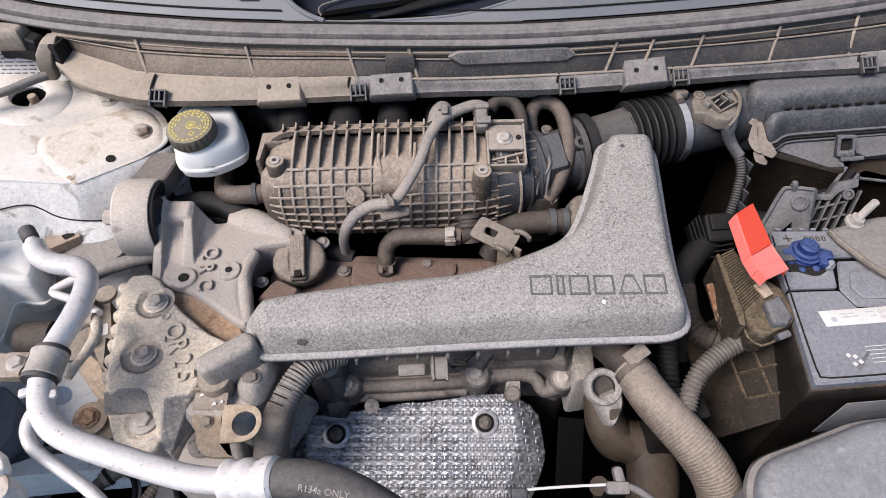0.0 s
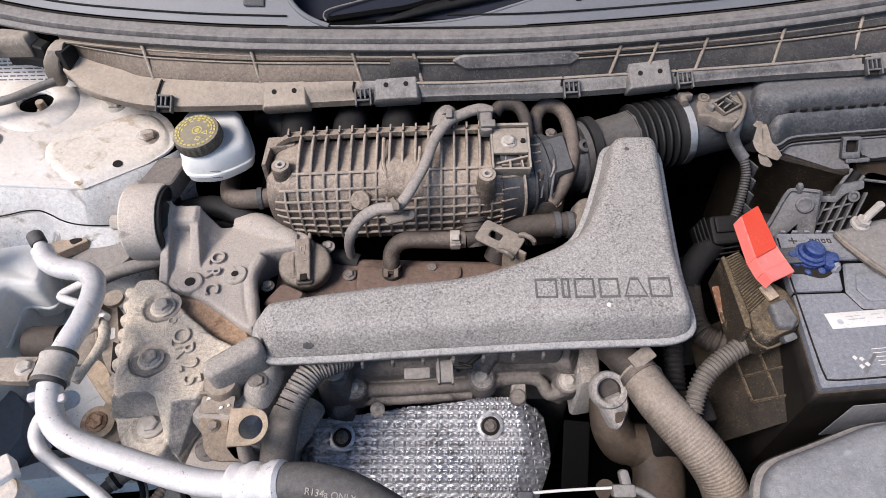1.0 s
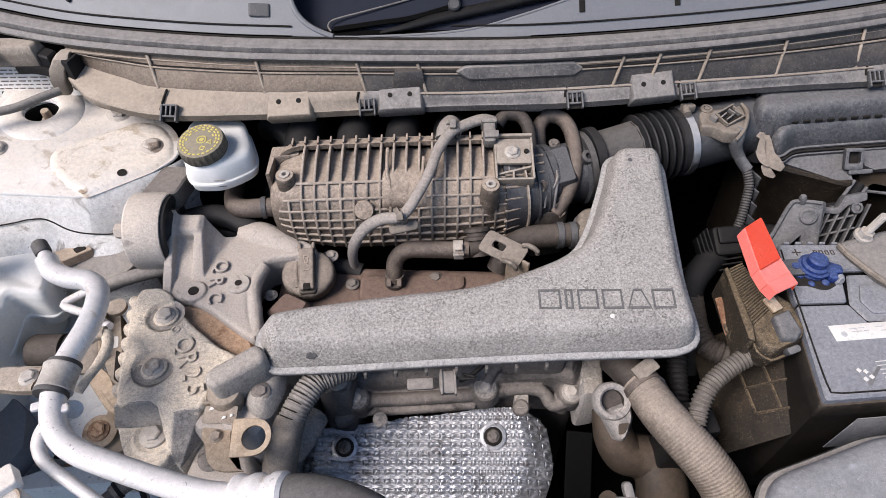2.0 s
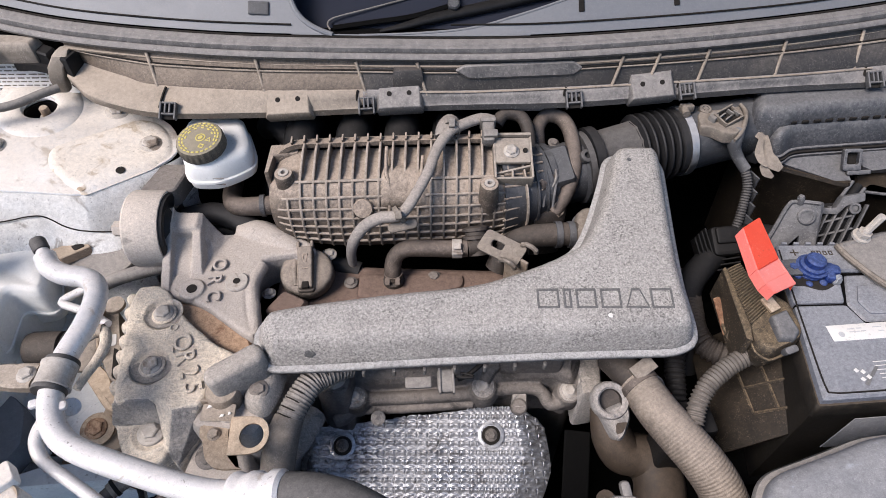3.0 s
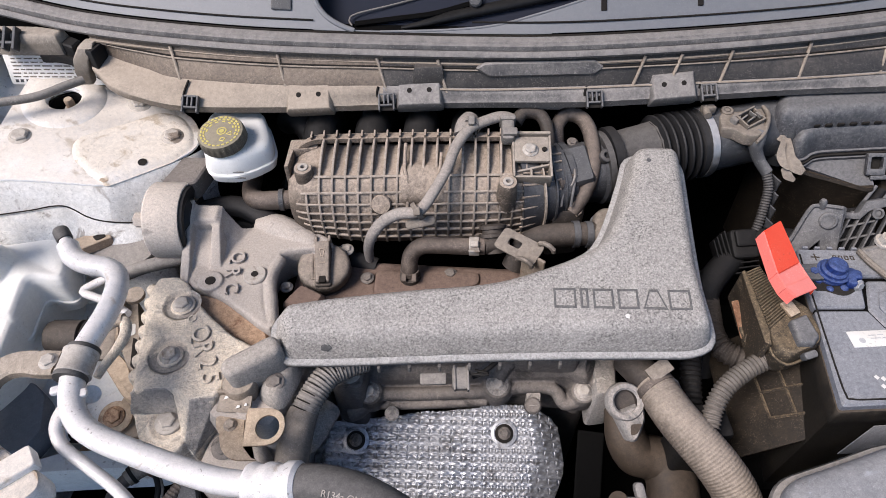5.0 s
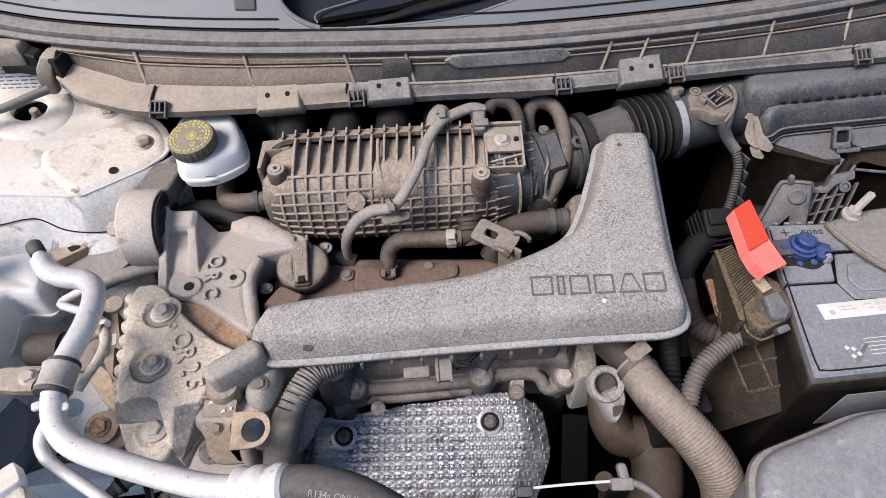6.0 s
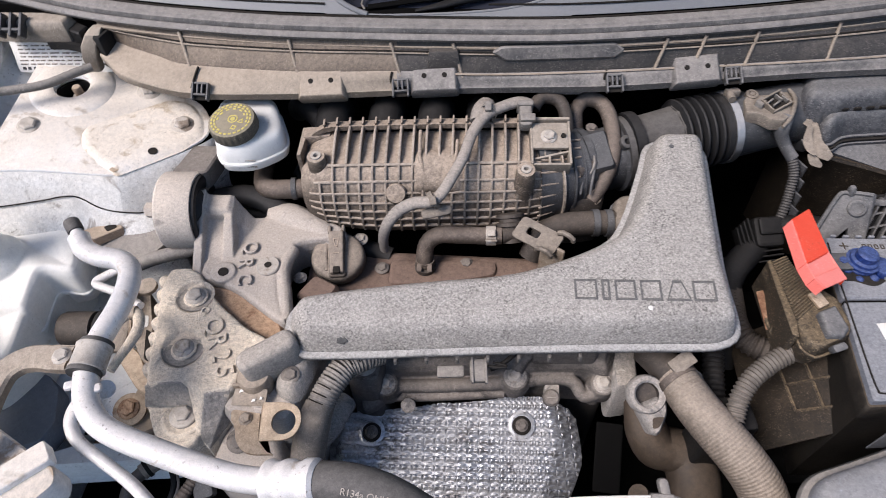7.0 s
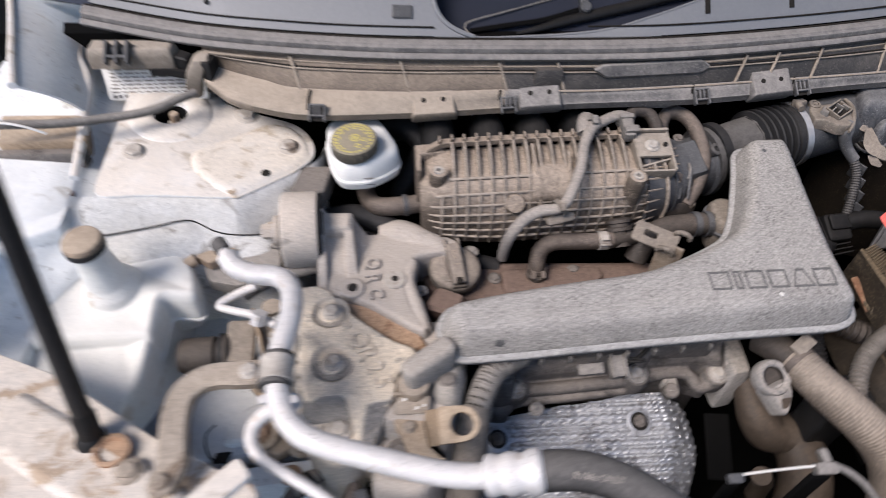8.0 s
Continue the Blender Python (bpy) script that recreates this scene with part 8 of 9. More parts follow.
for k in range(4):
    part("maker_block", plate([[(-0.0022, -0.003), (0.0022, -0.003), (0.0022, 0.003), (-0.0022, 0.003)], [(-0.0012, -0.002), (0.0012, -0.002), (0.0012, 0.002), (-0.0012, 0.002)]], 0.0006, pose(0.420 + 0.0065 * k, 0.474, 1.0038), 0.0001), M_BATTERY_DARK, bat)

term = thing("battery_terminal", (0.405, 0.447, 1.003), "battery terminal clamp smeared with blue grease", "battery terminal")
part("post", lathe([(0.0150, 0), (0.0152, 0.003), (0.0132, 0.005), (0.0132, 0.008), (0.0144, 0.010), (0.0140, 0.013), (0.0112, 0.015), (0.0105, 0.021), (0.0080, 0.023)], pose(0.405, 0.447, 1.003), 28), M_BLUE, term)
part("jaw", joined(block(0.020, 0.014, 0.012, pose(0.424, 0.443, 1.003, 0, 0, -12), 0.003), block(0.010, 0.024, 0.010, pose(0.422, 0.440, 1.004, 0, 0, -12), 0.002)), M_BLUE, term)
bolt(term, (0.428, 0.431, 1.008), 0.0048, (0.3, -0.8, 0.4), M_BRIGHT, 1.4)
bolt(term, (0.3845, 0.447, 1.010), 0.0048, (0, 0, 1), M_BLUE, 1.6)
part("smear", slab(spline([Vector((0.385 + 0.026 * math.cos(a) + 0.02, 0.434 + 0.013 * math.sin(a) + 0.003 * math.sin(5 * a), 0)) for a in [k * 0.7 for k in range(9)]], 40, True), [(0, 1.0036), (0.001, 1.0044)]), M_GROOVE, term, "dark greasy smear")
for k, (x, y, r) in enumerate(((0.389, 0.440, 0.0052), (0.398, 0.428, 0.0040), (0.414, 0.430, 0.0046), (0.432, 0.447, 0.0048), (0.430, 0.455, 0.0036), (0.387, 0.453, 0.0044))):
    part("grease_lump", lathe([(r, 0), (r * 1.05, r * 0.35), (r * 0.75, r * 0.8), (r * 0.2, r)], along((x, y, 1.003), (0.2 * math.sin(k), 0.3 * math.cos(k), 1)), 10), M_BLUE, term)
part("clamp_band", lathe([(0.0140, 0.0065), (0.0172, 0.0068), (0.0172, 0.0095), (0.0140, 0.0098)], pose(0.405, 0.447, 1.003), 28, (False, False)), M_BLUE, term)
part("strap", block(0.040, 0.022, 0.004, plane_at((0.378, 0.446, 1.008), (1, 0.1, 0.02), (0, 0, 1)), 0.001), M_DARK, term)

red = thing("terminal_cover", (0.345, 0.43, 1.03), "open bright red translucent plastic terminal cover", "terminal cover")
LEFT = [Vector(p) for p in ((0.3176, 0.4640, 1.055), (0.3212, 0.4152, 1.045), (0.3285, 0.4020, 1.038), (0.3380, 0.3949, 1.032))]
RIGHT = [Vector(p) for p in ((0.3397, 0.4792, 1.055), (0.3473, 0.4309, 1.045), (0.3558, 0.4159, 1.038), (0.3629, 0.4071, 1.032))]


def quad_sheet(q, thick):
    return sheet(lambda u, v: q[0].lerp(q[1], u).lerp(q[3].lerp(q[2], u), v), 6, 6, thick)


drop = Vector((-0.0035, 0.0, -0.012))
for k, (nm, mat, lab) in enumerate((("upper_panel", M_RED, "bright red lid"), ("window_panel", M_PINK, "sunken paler window"), ("lower_panel", M_PINK, "paler faded flap"))):
    q = [LEFT[k], RIGHT[k], RIGHT[k + 1], LEFT[k + 1]]
    sunk = Vector((0, 0, -0.0022)) if k == 1 else Vector((0, 0, 0))
    part(nm, quad_sheet([p + sunk for p in q], 0.0016), mat, red, lab)
    part("side_wall", quad_sheet([LEFT[k], LEFT[k + 1], LEFT[k + 1] + drop, LEFT[k] + drop], 0.0014), M_PINK, red)
    part("side_wall", quad_sheet([RIGHT[k + 1], RIGHT[k], RIGHT[k] - Vector((0, 0, 0.012)), RIGHT[k + 1] - Vector((0, 0, 0.012))], 0.0014), M_RED, red)
    part("rim_edge", tube([LEFT[k], LEFT[k].lerp(LEFT[k + 1], 0.5), LEFT[k + 1]], 0.0011, 6), M_PINK, red)
    part("rim_edge", tube([RIGHT[k], RIGHT[k].lerp(RIGHT[k + 1], 0.5), RIGHT[k + 1]], 0.0011, 6), M_PINK, red)
for k in range(4):
    part("cross_edge", tube([LEFT[k], LEFT[k].lerp(RIGHT[k], 0.5), RIGHT[k]], 0.0013 if k in (1, 2) else 0.0011, 6), M_RED if k < 2 else M_PINK, red)
part("end_wall", quad_sheet([LEFT[0], RIGHT[0], RIGHT[0] - Vector((0, 0, 0.012)), LEFT[0] + drop], 0.0014), M_RED, red)

fuse = thing("fuse_holder", (0.335, 0.40, 0.95), "tan dusty plastic fuse holder with close ribs on the battery's side", "fuse holder")
FB = [(0.316, 0.462), (0.336, 0.470), (0.352, 0.430), (0.370, 0.405), (0.372, 0.372), (0.366, 0.359), (0.336, 0.347), (0.325, 0.356), (0.317, 0.405)]


def fuse_top(x, y):
    return 0.25 * (x - 0.35) - 0.02 * (y - 0.40)


part("body", slab(rounded(FB, 0.005, 3), [(0.008, 0.950), (0.0, 0.966), (0.0, 0.990), (0.002, 0.996), (0.005, 0.998)], top=fuse_top), M_FUSE, fuse)
for k in range(21):
    f = k / 20
    a = Vector((0.321, 0.458, 0)).lerp(Vector((0.3225, 0.382, 0)), f)
    b = Vector((0.336, 0.464, 0)).lerp(Vector((0.348, 0.402, 0)), f)
    za, zb = 1.000 + fuse_top(a.x, a.y), 1.000 + fuse_top(b.x, b.y)
    part("rib", tube([(a.x, a.y, za), ((a.x + b.x) / 2, (a.y + b.y) / 2, (za + zb) / 2 + 0.001), (b.x, b.y, zb)], 0.0011, 6), M_FUSE, fuse)
part("shield_wall", slab(rounded([(0.317, 0.462), (0.321, 0.464), (0.3235, 0.380), (0.320, 0.362), (0.315, 0.366)], 0.001, 2), [(0, 0.95), (0, 0.998), (0.001, 0.999)], top=fuse_top), M_FUSE, fuse)
part("lead_cover", slab(rounded([(0.3415, 0.386), (0.3615, 0.395), (0.3665, 0.366), (0.358, 0.3565), (0.342, 0.3565)], 0.0025, 3), [(0, 0.98), (0, 1.001), (0.0015, 1.004), (0.003, 1.005)]), M_SUPPORT, fuse, "grey cable cover")
part("copper_tab", block(0.013, 0.018, 0.004, plane_at((0.346, 0.401, 1.002), (1, 0.5, 0.1), (0, -0.2, 1)), 0.001), M_TAN_STEEL, fuse)
part("seam_rim", tube([(0.3235, 0.377, 0.982), (0.3235, 0.364, 0.980), (0.3265, 0.3545, 0.978), (0.336, 0.3465, 0.978), (0.350, 0.351, 0.979), (0.367, 0.358, 0.981)], 0.0016, 8), M_FUSE, fuse)
part("front_clip", block(0.015, 0.008, 0.012, plane_at((0.354, 0.3525, 0.986), (1, 0.4, 0), (0, -0.4, 1)), 0.002), M_SUPPORT, fuse, "grey front clip")
part("side_rail", tube([(0.3265, 0.468, 0.953), (0.3185, 0.4425, 0.950), (0.3155, 0.4064, 0.950), (0.3205, 0.3748, 0.950)], 0.0026, 8), M_FUSE, fuse)
part("brown_tab", block(0.008, 0.045, 0.003, plane_at((0.316, 0.420, 0.953), (1, 0.1, 0), (-0.5, -0.3, 0.8)), 0.001), M_RUST, fuse)
for y in (0.43, 0.40, 0.375):
    part("side_stay", tube([(0.316, y - 0.006, 0.950), (0.322, y + 0.006, 0.975)], 0.0026, 6), M_FUSE, fuse)

traycover = thing("battery_tray", (0.36, 0.38, 0.80), "black dusty plastic battery tray wall with a moulded grid", "battery tray")
tm = plane_at((0.348, 0.345, 0.905), (0.10, 1, 0.0), (-0.75, -0.10, 0.55))
part("wall", plate([rounded([(-0.052, -0.055), (0.085, -0.055), (0.085, 0.060), (-0.052, 0.065)], 0.006)], 0.004, tm), M_FUSE_DARK, traycover)
GA, GB, GC, GD = (Vector(p) for p in ((0.338, 0.386, 0.902), (0.373, 0.376, 0.949), (0.378, 0.313, 0.945), (0.343, 0.325, 0.899)))
for k in range(3):
    f = k / 2
    part("grid_bar", tube([GA.lerp(GB, f), GD.lerp(GC, f)], 0.0019, 6, step=0.02), M_FUSE, traycover)
    part("grid_bar", tube([GA.lerp(GD, f), GB.lerp(GC, f)], 0.0019, 6, step=0.02), M_FUSE, traycover)
part("edge_rim", tube([(0.378, 0.392, 0.957), (0.381, 0.350, 0.956), (0.383, 0.305, 0.954)], 0.0026, 6), M_FUSE, traycover)
part("base", slab([(0.34, 0.28), (0.66, 0.30), (0.66, 0.52), (0.36, 0.50)], [(0, 0.77), (0, 0.80)]), M_VOID, traycover)

hold = thing("battery_clamp", (0.50, 0.49, 1.0), "grey dusty steel battery hold-down bar with a threaded rod", "battery clamp")
part("bar", slab(rounded([(0.446, 0.482), (0.451, 0.463), (0.472, 0.424), (0.505, 0.388), (0.60, 0.388), (0.60, 0.500), (0.50, 0.497)], 0.006, 3), [(0, 1.005), (0, 1.010), (0.001, 1.0115), (0.004, 1.0125), (0.006, 1.0105)], top=lambda x, y: 0.10 * max(0, x - 0.46)), M_HOSE_GREY, hold)
part("bar_edge", tube([(0.447, 0.480, 1.009), (0.453, 0.461, 1.010), (0.474, 0.423, 1.012), (0.506, 0.388, 1.015)], 0.0035, 8), M_TAN, hold)
part("threaded_rod", tube([(0.476, 0.490, 1.010), (0.478, 0.4885, 1.030), (0.4805, 0.4865, 1.052)], 0.0046, 12, ridge=(0.0018, 0.0006)), M_STEEL, hold)
part("nut", joined(lathe([(0.0105, 0), (0.0105, 0.003), (0.008, 0.0035)], along((0.476, 0.490, 1.0135), (0.1, -0.1, 1)), 20), lathe([(0.0082, 0.003), (0.0082, 0.010)], along((0.476, 0.490, 1.0135), (0.1, -0.1, 1)), 6)), M_STEEL, hold)

rib = thing("ribbed_support", (0.46, 0.53, 0.95), "grey dusty plastic support with ribs behind the battery", "support")
ra = plane_at((0.4165, 0.510, 0.965), (1, 0.02, 0.0), (-0.25, -0.80, 0.62))
part("arm", plate([rounded([(-0.040, -0.02), (0.030, -0.02), (0.034, 0.060), (0.006, 0.063), (-0.004, 0.056)], 0.005, 3), [(-0.010, -0.004), (0.012, -0.004), (0.012, 0.020)]], 0.008, ra, 0.001), M_SUPPORT, rib)
part("arm_side", plate([rounded([(0.0, -0.02), (0.022, -0.02), (0.030, 0.060), (0.022, 0.062)], 0.003, 2)], 0.004, ra @ pose(0.010, 0, -0.004, 0, 8), 0.001), M_SUPPORT, rib)
part("edge_bead", tube([ra @ Vector(q) for q in ((-0.040, -0.02, 0.004), (-0.020, 0.020, 0.005), (-0.004, 0.056, 0.005), (0.006, 0.062, 0.004), (0.032, 0.060, 0.004))], 0.0026, 8), M_SUPPORT, rib)
part("knob", lathe([(0.0105, 0), (0.0105, 0.003), (0.0090, 0.0042), (0.0070, 0.0042), (0.0070, 0.0025), (0.004, 0.002)], ra @ pose(0.018, 0.044, 0.003), 22), M_SUPPORT, rib)
part("peg", lathe([(0.0045, 0), (0.0045, 0.008), (0.0030, 0.011)], ra @ pose(0.010, 0.060, 0.002, -60), 12), M_SUPPORT, rib)
rb = plane_at((0.4780, 0.528, 0.963), (1, 0.03, 0.03), (-0.1, -0.75, 0.68))
part("lattice_rail", plate([rounded([(-0.030, 0.044), (0.004, 0.042), (0.012, 0.056), (0.038, 0.060), (0.038, 0.050), (0.016, 0.044), (0.006, 0.034), (-0.030, 0.037)], 0.002, 2)], 0.014, rb, 0.001), M_SUPPORT, rib)
part("lattice_rail", plate([[(-0.032, -0.025), (0.030, -0.025), (0.030, -0.019), (-0.032, -0.019)]], 0.010, rb, 0.001), M_SUPPORT, rib)
for k in range(6):
    part("lattice_slat", block(0.0024, 0.078 - 0.006 * abs(k - 2), 0.008, rb @ pose(-0.026 + 0.0115 * k, 0.010 + 0.0015 * k, -0.004, 0, 0, -24), 0.0008), M_SUPPORT, rib)
for k in range(3):
    part("cross_slat", block(0.056, 0.0024, 0.006, rb @ pose(0.000, -0.006 + 0.016 * k, -0.004, 0, 0, 12), 0.0008), M_SUPPORT, rib)
part("boss", lathe([(0.007, 0), (0.007, 0.004), (0.0045, 0.004), (0.0045, 0.001)], rb @ pose(0.026, 0.041, 0.004), 18), M_SUPPORT, rib)
part("backing", plate([[(-0.032, -0.025), (0.028, -0.025), (0.036, 0.050), (-0.032, 0.044)]], 0.002, rb @ pose(0, 0, -0.012)), M_BLACK, rib)

# ---- air filter box ----
box = thing("air_filter_box", (0.53, 0.66, 0.85), "dark grey dusty plastic air filter box with steel clips", "air filter box")
LID = [(0.397, 0.686), (0.402, 0.668), (0.434, 0.662), (0.455, 0.671), (0.66, 0.694), (0.66, 0.770), (0.425, 0.742)]
part("raised_lid", slab(rounded(LID, [0.010, 0.008, 0.012, 0.012, 0.004, 0.004, 0.016], 4), [(-0.004, 1.020), (-0.001, 1.035), (0.0, 1.040), (0.003, 1.052), (0.008, 1.0585), (0.014, 1.0605)]), M_AIRBOX, box, sharp=50)
# lid end takes a darker plastic than the lid to paint its shade
part("lid_side", slab(rounded([(0.399, 0.690), (0.402, 0.668), (0.425, 0.654), (0.440, 0.668), (0.43, 0.72)], 0.008, 3), [(0.004, 0.975), (0.0, 1.010), (0.004, 1.030), (0.010, 1.044)]), M_DARK, box, "end of the lid, its shade painted in darker plastic")
UP = [(0.428, 0.652), (0.436, 0.650), (0.452, 0.664), (0.470, 0.669), (0.66, 0.690), (0.66, 0.750), (0.43, 0.735)]
part("upper_half", slab(rounded(UP, [0.004, 0.006, 0.010, 0.010, 0.004, 0.004, 0.004], 4), [(-0.008, 1.002), (-0.007, 1.008), (-0.002, 1.026), (0.002, 1.034), (0.006, 1.037)]), M_AIRBOX, box, sharp=50)
for off, z, mat in ((-0.0105, 1.0030, M_AIRBOX), (-0.0130, 0.9985, M_GROOVE), (-0.0145, 0.9945, M_AIRBOX)):
    part("seam_rim", slab(rounded(UP, [0.004, 0.006, 0.010, 0.010, 0.004, 0.004, 0.004], 4), [(off + 0.004, z - 0.002), (off, z - 0.0012), (off, z + 0.0012), (off + 0.004, z + 0.002)]), mat, box)
LOW = [(0.440, 0.652), (0.457, 0.640), (0.490, 0.626), (0.520, 0.612), (0.534, 0.612), (0.540, 0.655), (0.66, 0.668), (0.66, 0.745), (0.42, 0.735)]
# lower half is coloured darker than the box to paint its shaded side
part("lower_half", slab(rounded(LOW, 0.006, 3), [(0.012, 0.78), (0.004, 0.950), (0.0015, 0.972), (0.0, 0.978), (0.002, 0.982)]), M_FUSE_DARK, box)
part("ledge", hull([(0.452, 0.660, 0.9930), (0.470, 0.668, 0.9935), (0.536, 0.676, 0.9935), (0.452, 0.648, 0.9865), (0.492, 0.6290, 0.9835), (0.519, 0.6165, 0.9815), (0.535, 0.620, 0.9820), (0.452, 0.650, 0.976), (0.52, 0.6180, 0.974), (0.535, 0.67, 0.974)]), M_AIRBOX, box, "dusty sloping ledge below the seam", 50)
part("right_ledge", hull([(0.556, 0.675, 0.9955), (0.66, 0.688, 0.9955), (0.556, 0.640, 0.989), (0.568, 0.634, 0.987), (0.66, 0.650, 0.987), (0.556, 0.640, 0.975), (0.66, 0.65, 0.975), (0.66, 0.68, 0.975)]), M_AIRBOX, box, "dusty sloping ledge below the seam", 50)
# same dark colour paints the shade below the right ledge
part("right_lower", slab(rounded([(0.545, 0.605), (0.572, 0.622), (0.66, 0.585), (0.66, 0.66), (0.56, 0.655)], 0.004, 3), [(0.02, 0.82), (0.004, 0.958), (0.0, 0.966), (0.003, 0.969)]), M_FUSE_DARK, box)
part("panel_line", tube([(0.552, 0.611, 0.970), (0.600, 0.601, 0.971), (0.66, 0.588, 0.972)], 0.0022, 8), M_AIRBOX, box)
for k in range(13):
    x = 0.452 + 0.0165 * k
    part("lid_notch", block(0.0095, 0.003, 0.0045, pose(x, 0.6695 + (x - 0.455) * 0.112, 1.0365, 0, 0, 6), 0.001), M_GROOVE, box)
ey = plane_at((0.5345, 0.640, 1.0015), (1, 0.03, 0), (-0.10, -0.78, 0.60))
part("latch_eye", plate([rounded([(-0.0115, -0.0150), (0.0115, -0.0150), (0.0115, 0.0140), (-0.0115, 0.0140)], 0.003), rounded([(-0.0070, -0.0065), (0.0075, -0.0065), (0.0075, 0.0090), (-0.0070, 0.0090)], 0.002)], 0.008, ey, 0.0008), M_AIRBOX, box)
part("latch_back", block(0.018, 0.020, 0.002, ey @ pose(0, 0, -0.0075), 0.0004), M_GROOVE, box)
part("latch_step", block(0.030, 0.006, 0.005, ey @ pose(0.010, -0.0175, -0.002, 0, 0, 4), 0.001), M_AIRBOX, box)
for p, q, r, mat in (((0.540, 0.622, 0.978), (0.486, 0.566, 0.955), 0.0026, M_AIRBOX), ((0.5475, 0.618, 0.974), (0.494, 0.562, 0.950), 0.0060, M_BLACK), ((0.554, 0.613, 0.974), (0.503, 0.560, 0.950), 0.0026, M_AIRBOX)):
    part("strap_rib", tube([p, Vector(p).lerp(Vector(q), 0.5), q], r, 10), mat, box)
for k in range(4):
    part("side_fin", block(0.003, 0.020, 0.026, pose(0.404 - 0.003 * k, 0.622 - 0.014 * k, 0.965 - 0.012 * k, 0, 0, 24), 0.001), M_DARK, box)


def clip_leaf(points, widths, thick=0.0012):
    """A bent strip of spring steel that tapers along its length."""
    line = spline([Vector(p) for p in points], 16)
    rows = []
    for i, p in enumerate(line):
        f = i / 15 * (len(widths) - 1)
        k = min(int(f), len(widths) - 2)
        w = widths[k] + (widths[k + 1] - widths[k]) * (f - k)
        d = (line[min(i + 1, 15)] - line[max(i - 1, 0)]).normalized()
        side = d.cross(Vector((-0.25, -0.65, 0.72))).normalized()
        up = side.cross(d)
        rows.append([p + side * (a * w) + up * b for a, b in ((-1, 0), (1, 0), (1, thick), (-1, thick))])
    return loft(rows)


clipb = part("spring_clip", clip_leaf([(0.408, 0.650, 1.028), (0.404, 0.640, 1.024), (0.402, 0.630, 1.019), (0.404, 0.620, 1.015), (0.409, 0.613, 1.012)], [0.003, 0.004, 0.0055, 0.0045, 0.001]), M_TAN, box, "tan spring clip")
part("clip_top", clip_leaf([(0.4045, 0.667, 1.024), (0.411, 0.660, 1.024), (0.419, 0.663, 1.023), (0.424, 0.667, 1.022)], [0.0025, 0.0048, 0.0048, 0.002]), M_TAN, clipb)
part("clip_tab", clip_leaf([(0.418, 0.660, 1.024), (0.416, 0.645, 1.021), (0.414, 0.630, 1.017), (0.418, 0.620, 1.013), (0.428, 0.611, 1.009)], [0.003, 0.005, 0.007, 0.009, 0.004]), M_TAN, clipb)
part("clip_tail", clip_leaf([(0.407, 0.622, 1.006), (0.411, 0.612, 1.003), (0.419, 0.606, 1.000)], [0.002, 0.006, 0.002]), M_TAN, clipb)

maf = thing("airflow_sensor", (0.37, 0.68, 1.03), "tan dusty airflow sensor with a plug and ribbed cable", "sensor")
BASE = [(0.325, 0.6755), (0.337, 0.6900), (0.348, 0.6850), (0.372, 0.6895), (0.3855, 0.6945), (0.3865, 0.6760), (0.3770, 0.6480), (0.3640, 0.6340), (0.3500, 0.6350), (0.3380, 0.6470), (0.3215, 0.6490)]
part("base", slab(rounded(BASE, 0.004, 3), [(0.003, 1.030), (0, 1.033), (0, 1.0455), (0.0012, 1.0475), (0.003, 1.048)]), M_TAN, maf)
part("rim", tube([(0.386, 0.694, 1.050), (0.3885, 0.678, 1.049), (0.382, 0.658, 1.047), (0.372, 0.640, 1.044), (0.362, 0.629, 1.042)], [0.0022, 0.0034, 0.0034, 0.003, 0.002], 10), M_TAN, maf)
sk = plane_at((0.3605, 0.6650, 1.0485), (0.85, 0.52, 0), (-0.05, -0.20, 1))
part("socket", joined(block(0.031, 0.0026, 0.009, sk @ pose(0, 0.0105, 0), 0.0008), block(0.031, 0.0026, 0.007, sk @ pose(0, -0.0105, 0), 0.0008), block(0.0026, 0.022, 0.009, sk @ pose(-0.0142, 0, 0), 0.0008), block(0.0026, 0.022, 0.007, sk @ pose(0.0142, 0, 0), 0.0008)), M_TAN, maf)
part("socket_floor", block(0.027, 0.020, 0.002, sk @ pose(0, 0, 0.0004), 0.0004), M_GROOVE, maf)
for dx, dy, w, h in ((-0.007, 0.004, 0.011, 0.0020), (-0.003, -0.003, 0.012, 0.0020), (0.006, 0.003, 0.0018, 0.011), (0.011, -0.002, 0.0018, 0.010)):
    part("key_bar", block(w, h, 0.007, sk @ pose(dx, dy, 0.001, 0, 0, 8), 0.0004), M_HOSE_GREY, maf)
part("plug_side", slab(rounded([(0.334, 0.664), (0.345, 0.676), (0.351, 0.668), (0.341, 0.654)], 0.003, 2), [(0, 1.044), (0, 1.052), (0.001, 1.054)]), M_HOSE_GREY, maf)
part("screw", joined(lathe([(0.0080, -0.004), (0.0080, 0.002), (0.0068, 0.003), (0.0045, 0.003), (0.0045, 0.001)], along((0.3375, 0.6845, 1.048), (0, -0.1, 1)), 18), lathe([(0.0035, 0), (0.0035, 0.003)], along((0.3375, 0.6845, 1.048), (0, -0.1, 1)), 10)), M_TAN, maf)
part("boot", tube([(0.372, 0.650, 1.040), (0.368, 0.640, 1.034), (0.371, 0.637, 1.022), (0.380, 0.632, 1.008), (0.390, 0.622, 0.998)], [0.010, 0.010, 0.008, 0.0075, 0.0075], 12), M_SUPPORT, maf)
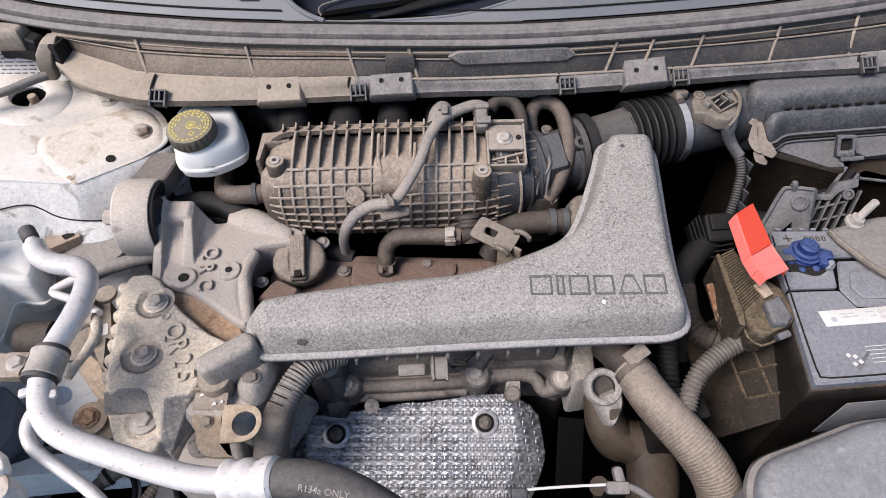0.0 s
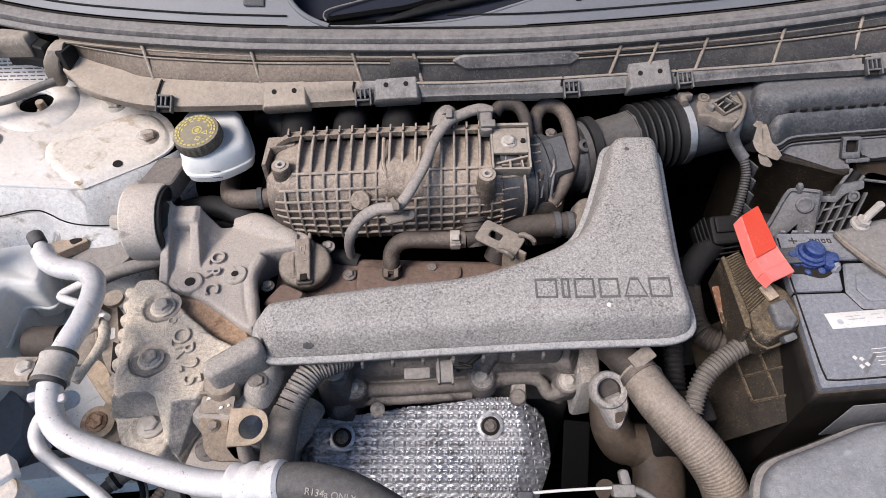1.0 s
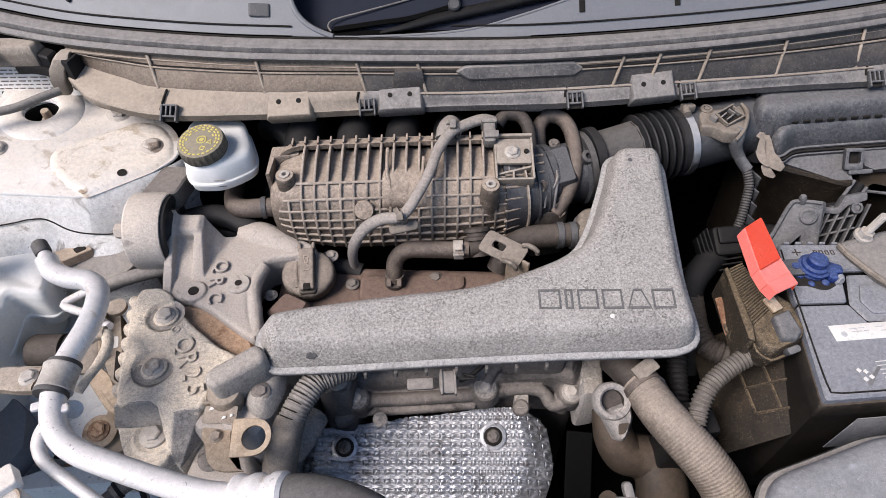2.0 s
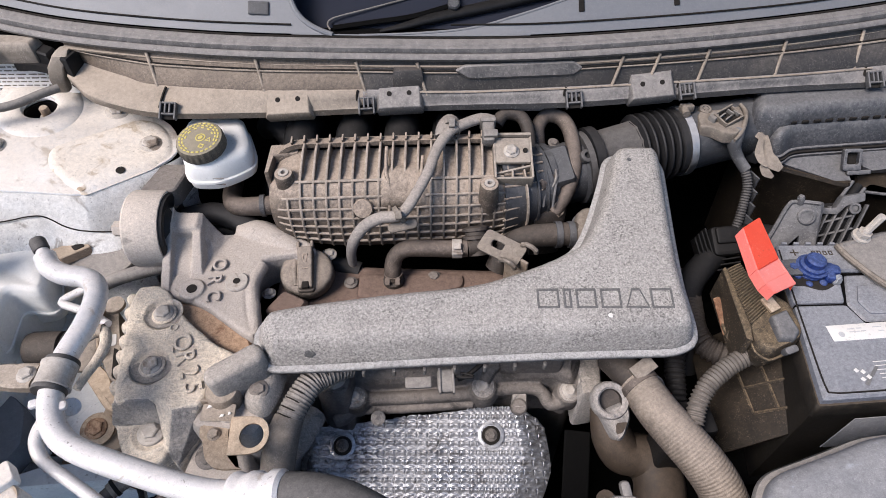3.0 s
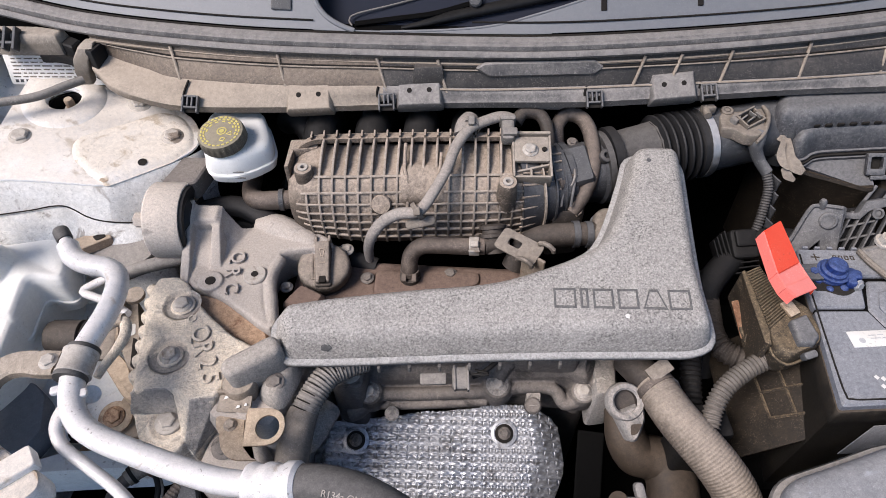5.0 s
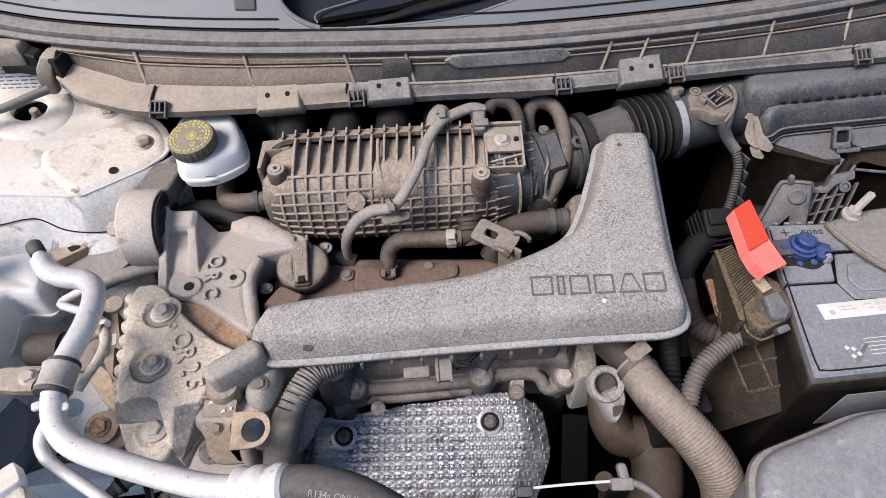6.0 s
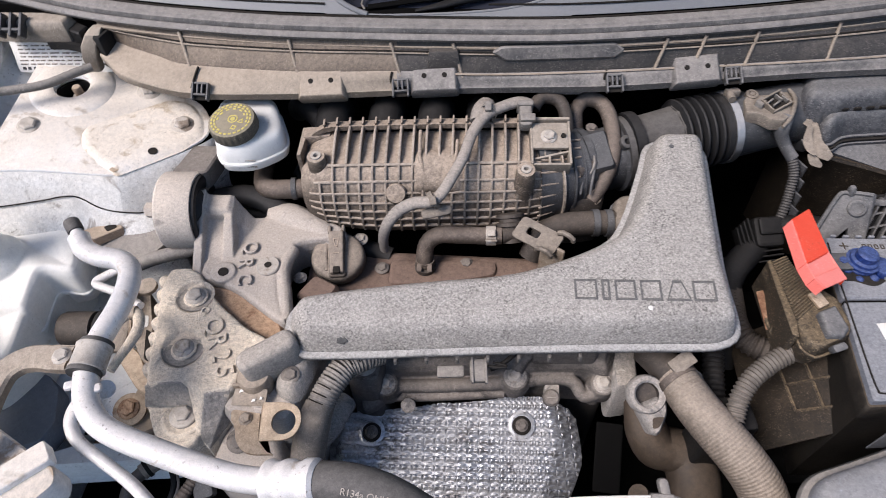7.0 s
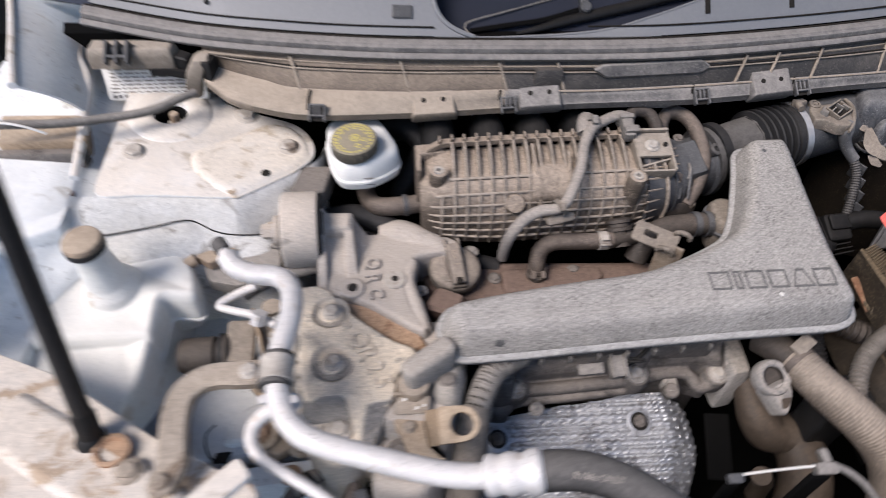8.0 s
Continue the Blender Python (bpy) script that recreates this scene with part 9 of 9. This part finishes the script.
part("cable", tube([(0.388, 0.624, 1.000), (0.393, 0.610, 0.985), (0.391, 0.596, 0.968), (0.384, 0.575, 0.94), (0.374, 0.56, 0.91)], 0.0066, 14, ridge=(0.0036, 0.0009)), M_HOSE_BLACK, maf, "ribbed cable sleeve")

relay = thing("cable_connector", (0.365, 0.565, 0.90), "black multi-pin cable connector with thin fins", "connector")
rq = plane_at((0.362, 0.560, 0.916), (1, 0.10, 0), (0, -0.5, 1))
part("body", block(0.036, 0.040, 0.020, rq @ pose(0.006, 0.004, -0.004), 0.004), M_BLACK, relay)
part("cover", block(0.030, 0.022, 0.006, rq @ pose(0.008, 0.010, 0.015), 0.002), M_BLACK, relay)
for k in range(4):
    part("fin", block(0.0022, 0.048 - 0.004 * k, 0.016, rq @ pose(-0.014 - 0.0055 * k, -0.002 * k, -0.004, 0, 0, 6), 0.0006), M_BLACK, relay)
for k in range(3):
    part("lower_bar", block(0.046, 0.0022, 0.012, rq @ pose(0.002, -0.020 - 0.0065 * k, -0.006, 0, 0, 4), 0.0006), M_BLACK, relay)
part("lead", tube([(0.384, 0.566, 0.930), (0.405, 0.566, 0.936), (0.435, 0.560, 0.936), (0.47, 0.552, 0.92)], 0.013, 16), M_BLACK, relay)

c1 = thing("ribbed_conduit", (0.30, 0.35, 0.92), "tan ribbed wiring conduit below the fuse holder", "wiring", "ribbed conduits beside the battery")
part("tube", tube([(0.262, 0.300, 0.925), (0.268, 0.318, 0.935), (0.282, 0.337, 0.944), (0.305, 0.354, 0.951), (0.330, 0.366, 0.957), (0.345, 0.372, 0.960)], 0.0112, 18, ridge=(0.0046, 0.0022)), M_HOSE_TAN, c1)
c2 = thing("ribbed_conduit", (0.31, 0.45, 0.85), "dark ribbed wiring conduit in the shade beside the duct", "wiring", "ribbed conduits beside the battery")
part("tube", tube([(0.330, 0.550, 0.86), (0.318, 0.505, 0.888), (0.308, 0.465, 0.900), (0.303, 0.432, 0.905), (0.309, 0.410, 0.905), (0.325, 0.398, 0.905), (0.345, 0.395, 0.90)], 0.0150, 18, ridge=(0.0055, 0.0024)), M_RUBBER, c2)
c3 = thing("ribbed_conduit", (0.29, 0.39, 0.85), "dark ribbed conduit hanging beside the battery", "wiring", "ribbed conduits beside the battery")
part("tube", tube([(0.285, 0.46, 0.88), (0.278, 0.42, 0.89), (0.272, 0.385, 0.885), (0.270, 0.35, 0.87), (0.27, 0.32, 0.83)], 0.013, 16, ridge=(0.0055, 0.002)), M_RUBBER_BLACK, c3)
c4 = thing("cable_bundle", (0.32, 0.53, 0.85), "thick black taped cable bundle in the shade", "wiring")
part("sleeve", tube([(0.36, 0.555, 0.90), (0.335, 0.530, 0.905), (0.312, 0.500, 0.90), (0.300, 0.455, 0.88), (0.298, 0.41, 0.84)], 0.018, 16), M_RUBBER_BLACK, c4)

# ---- front right: lamp housing ----
lampb = thing("headlamp_housing", (0.42, 0.17, 0.85), "grey dusty plastic headlamp housing with a rolled rim", "headlamp housing")
HL = [(0.270, 0.165), (0.276, 0.200), (0.290, 0.220), (0.345, 0.238), (0.390, 0.254), (0.430, 0.258), (0.60, 0.262), (0.62, 0.05), (0.30, 0.05)]
part("body", slab(rounded(HL, 0.014, 4), [(0.006, 0.84), (0.002, 0.985), (0.003, 0.994), (0.008, 0.999), (0.016, 1.001)], top=lambda x, y: 0.05 * (x - 0.27) - 0.10 * max(0, 0.2 - y)), M_LAMP, lampb, sharp=60)
part("rim", slab(rounded(HL, 0.014, 4), [(0.002, 0.970), (-0.004, 0.972), (-0.005, 0.977), (-0.003, 0.981), (0.003, 0.982)], top=lambda x, y: 0.05 * (x - 0.27) - 0.10 * max(0, 0.2 - y)), M_HOSE_GREY, lampb)
part("dent", slab(rounded([(0.43, 0.225), (0.47, 0.24), (0.50, 0.235), (0.46, 0.205)], 0.01, 3), [(0, 1.0), (0.003, 1.010), (0.008, 1.012)]), M_BLACK, lampb)
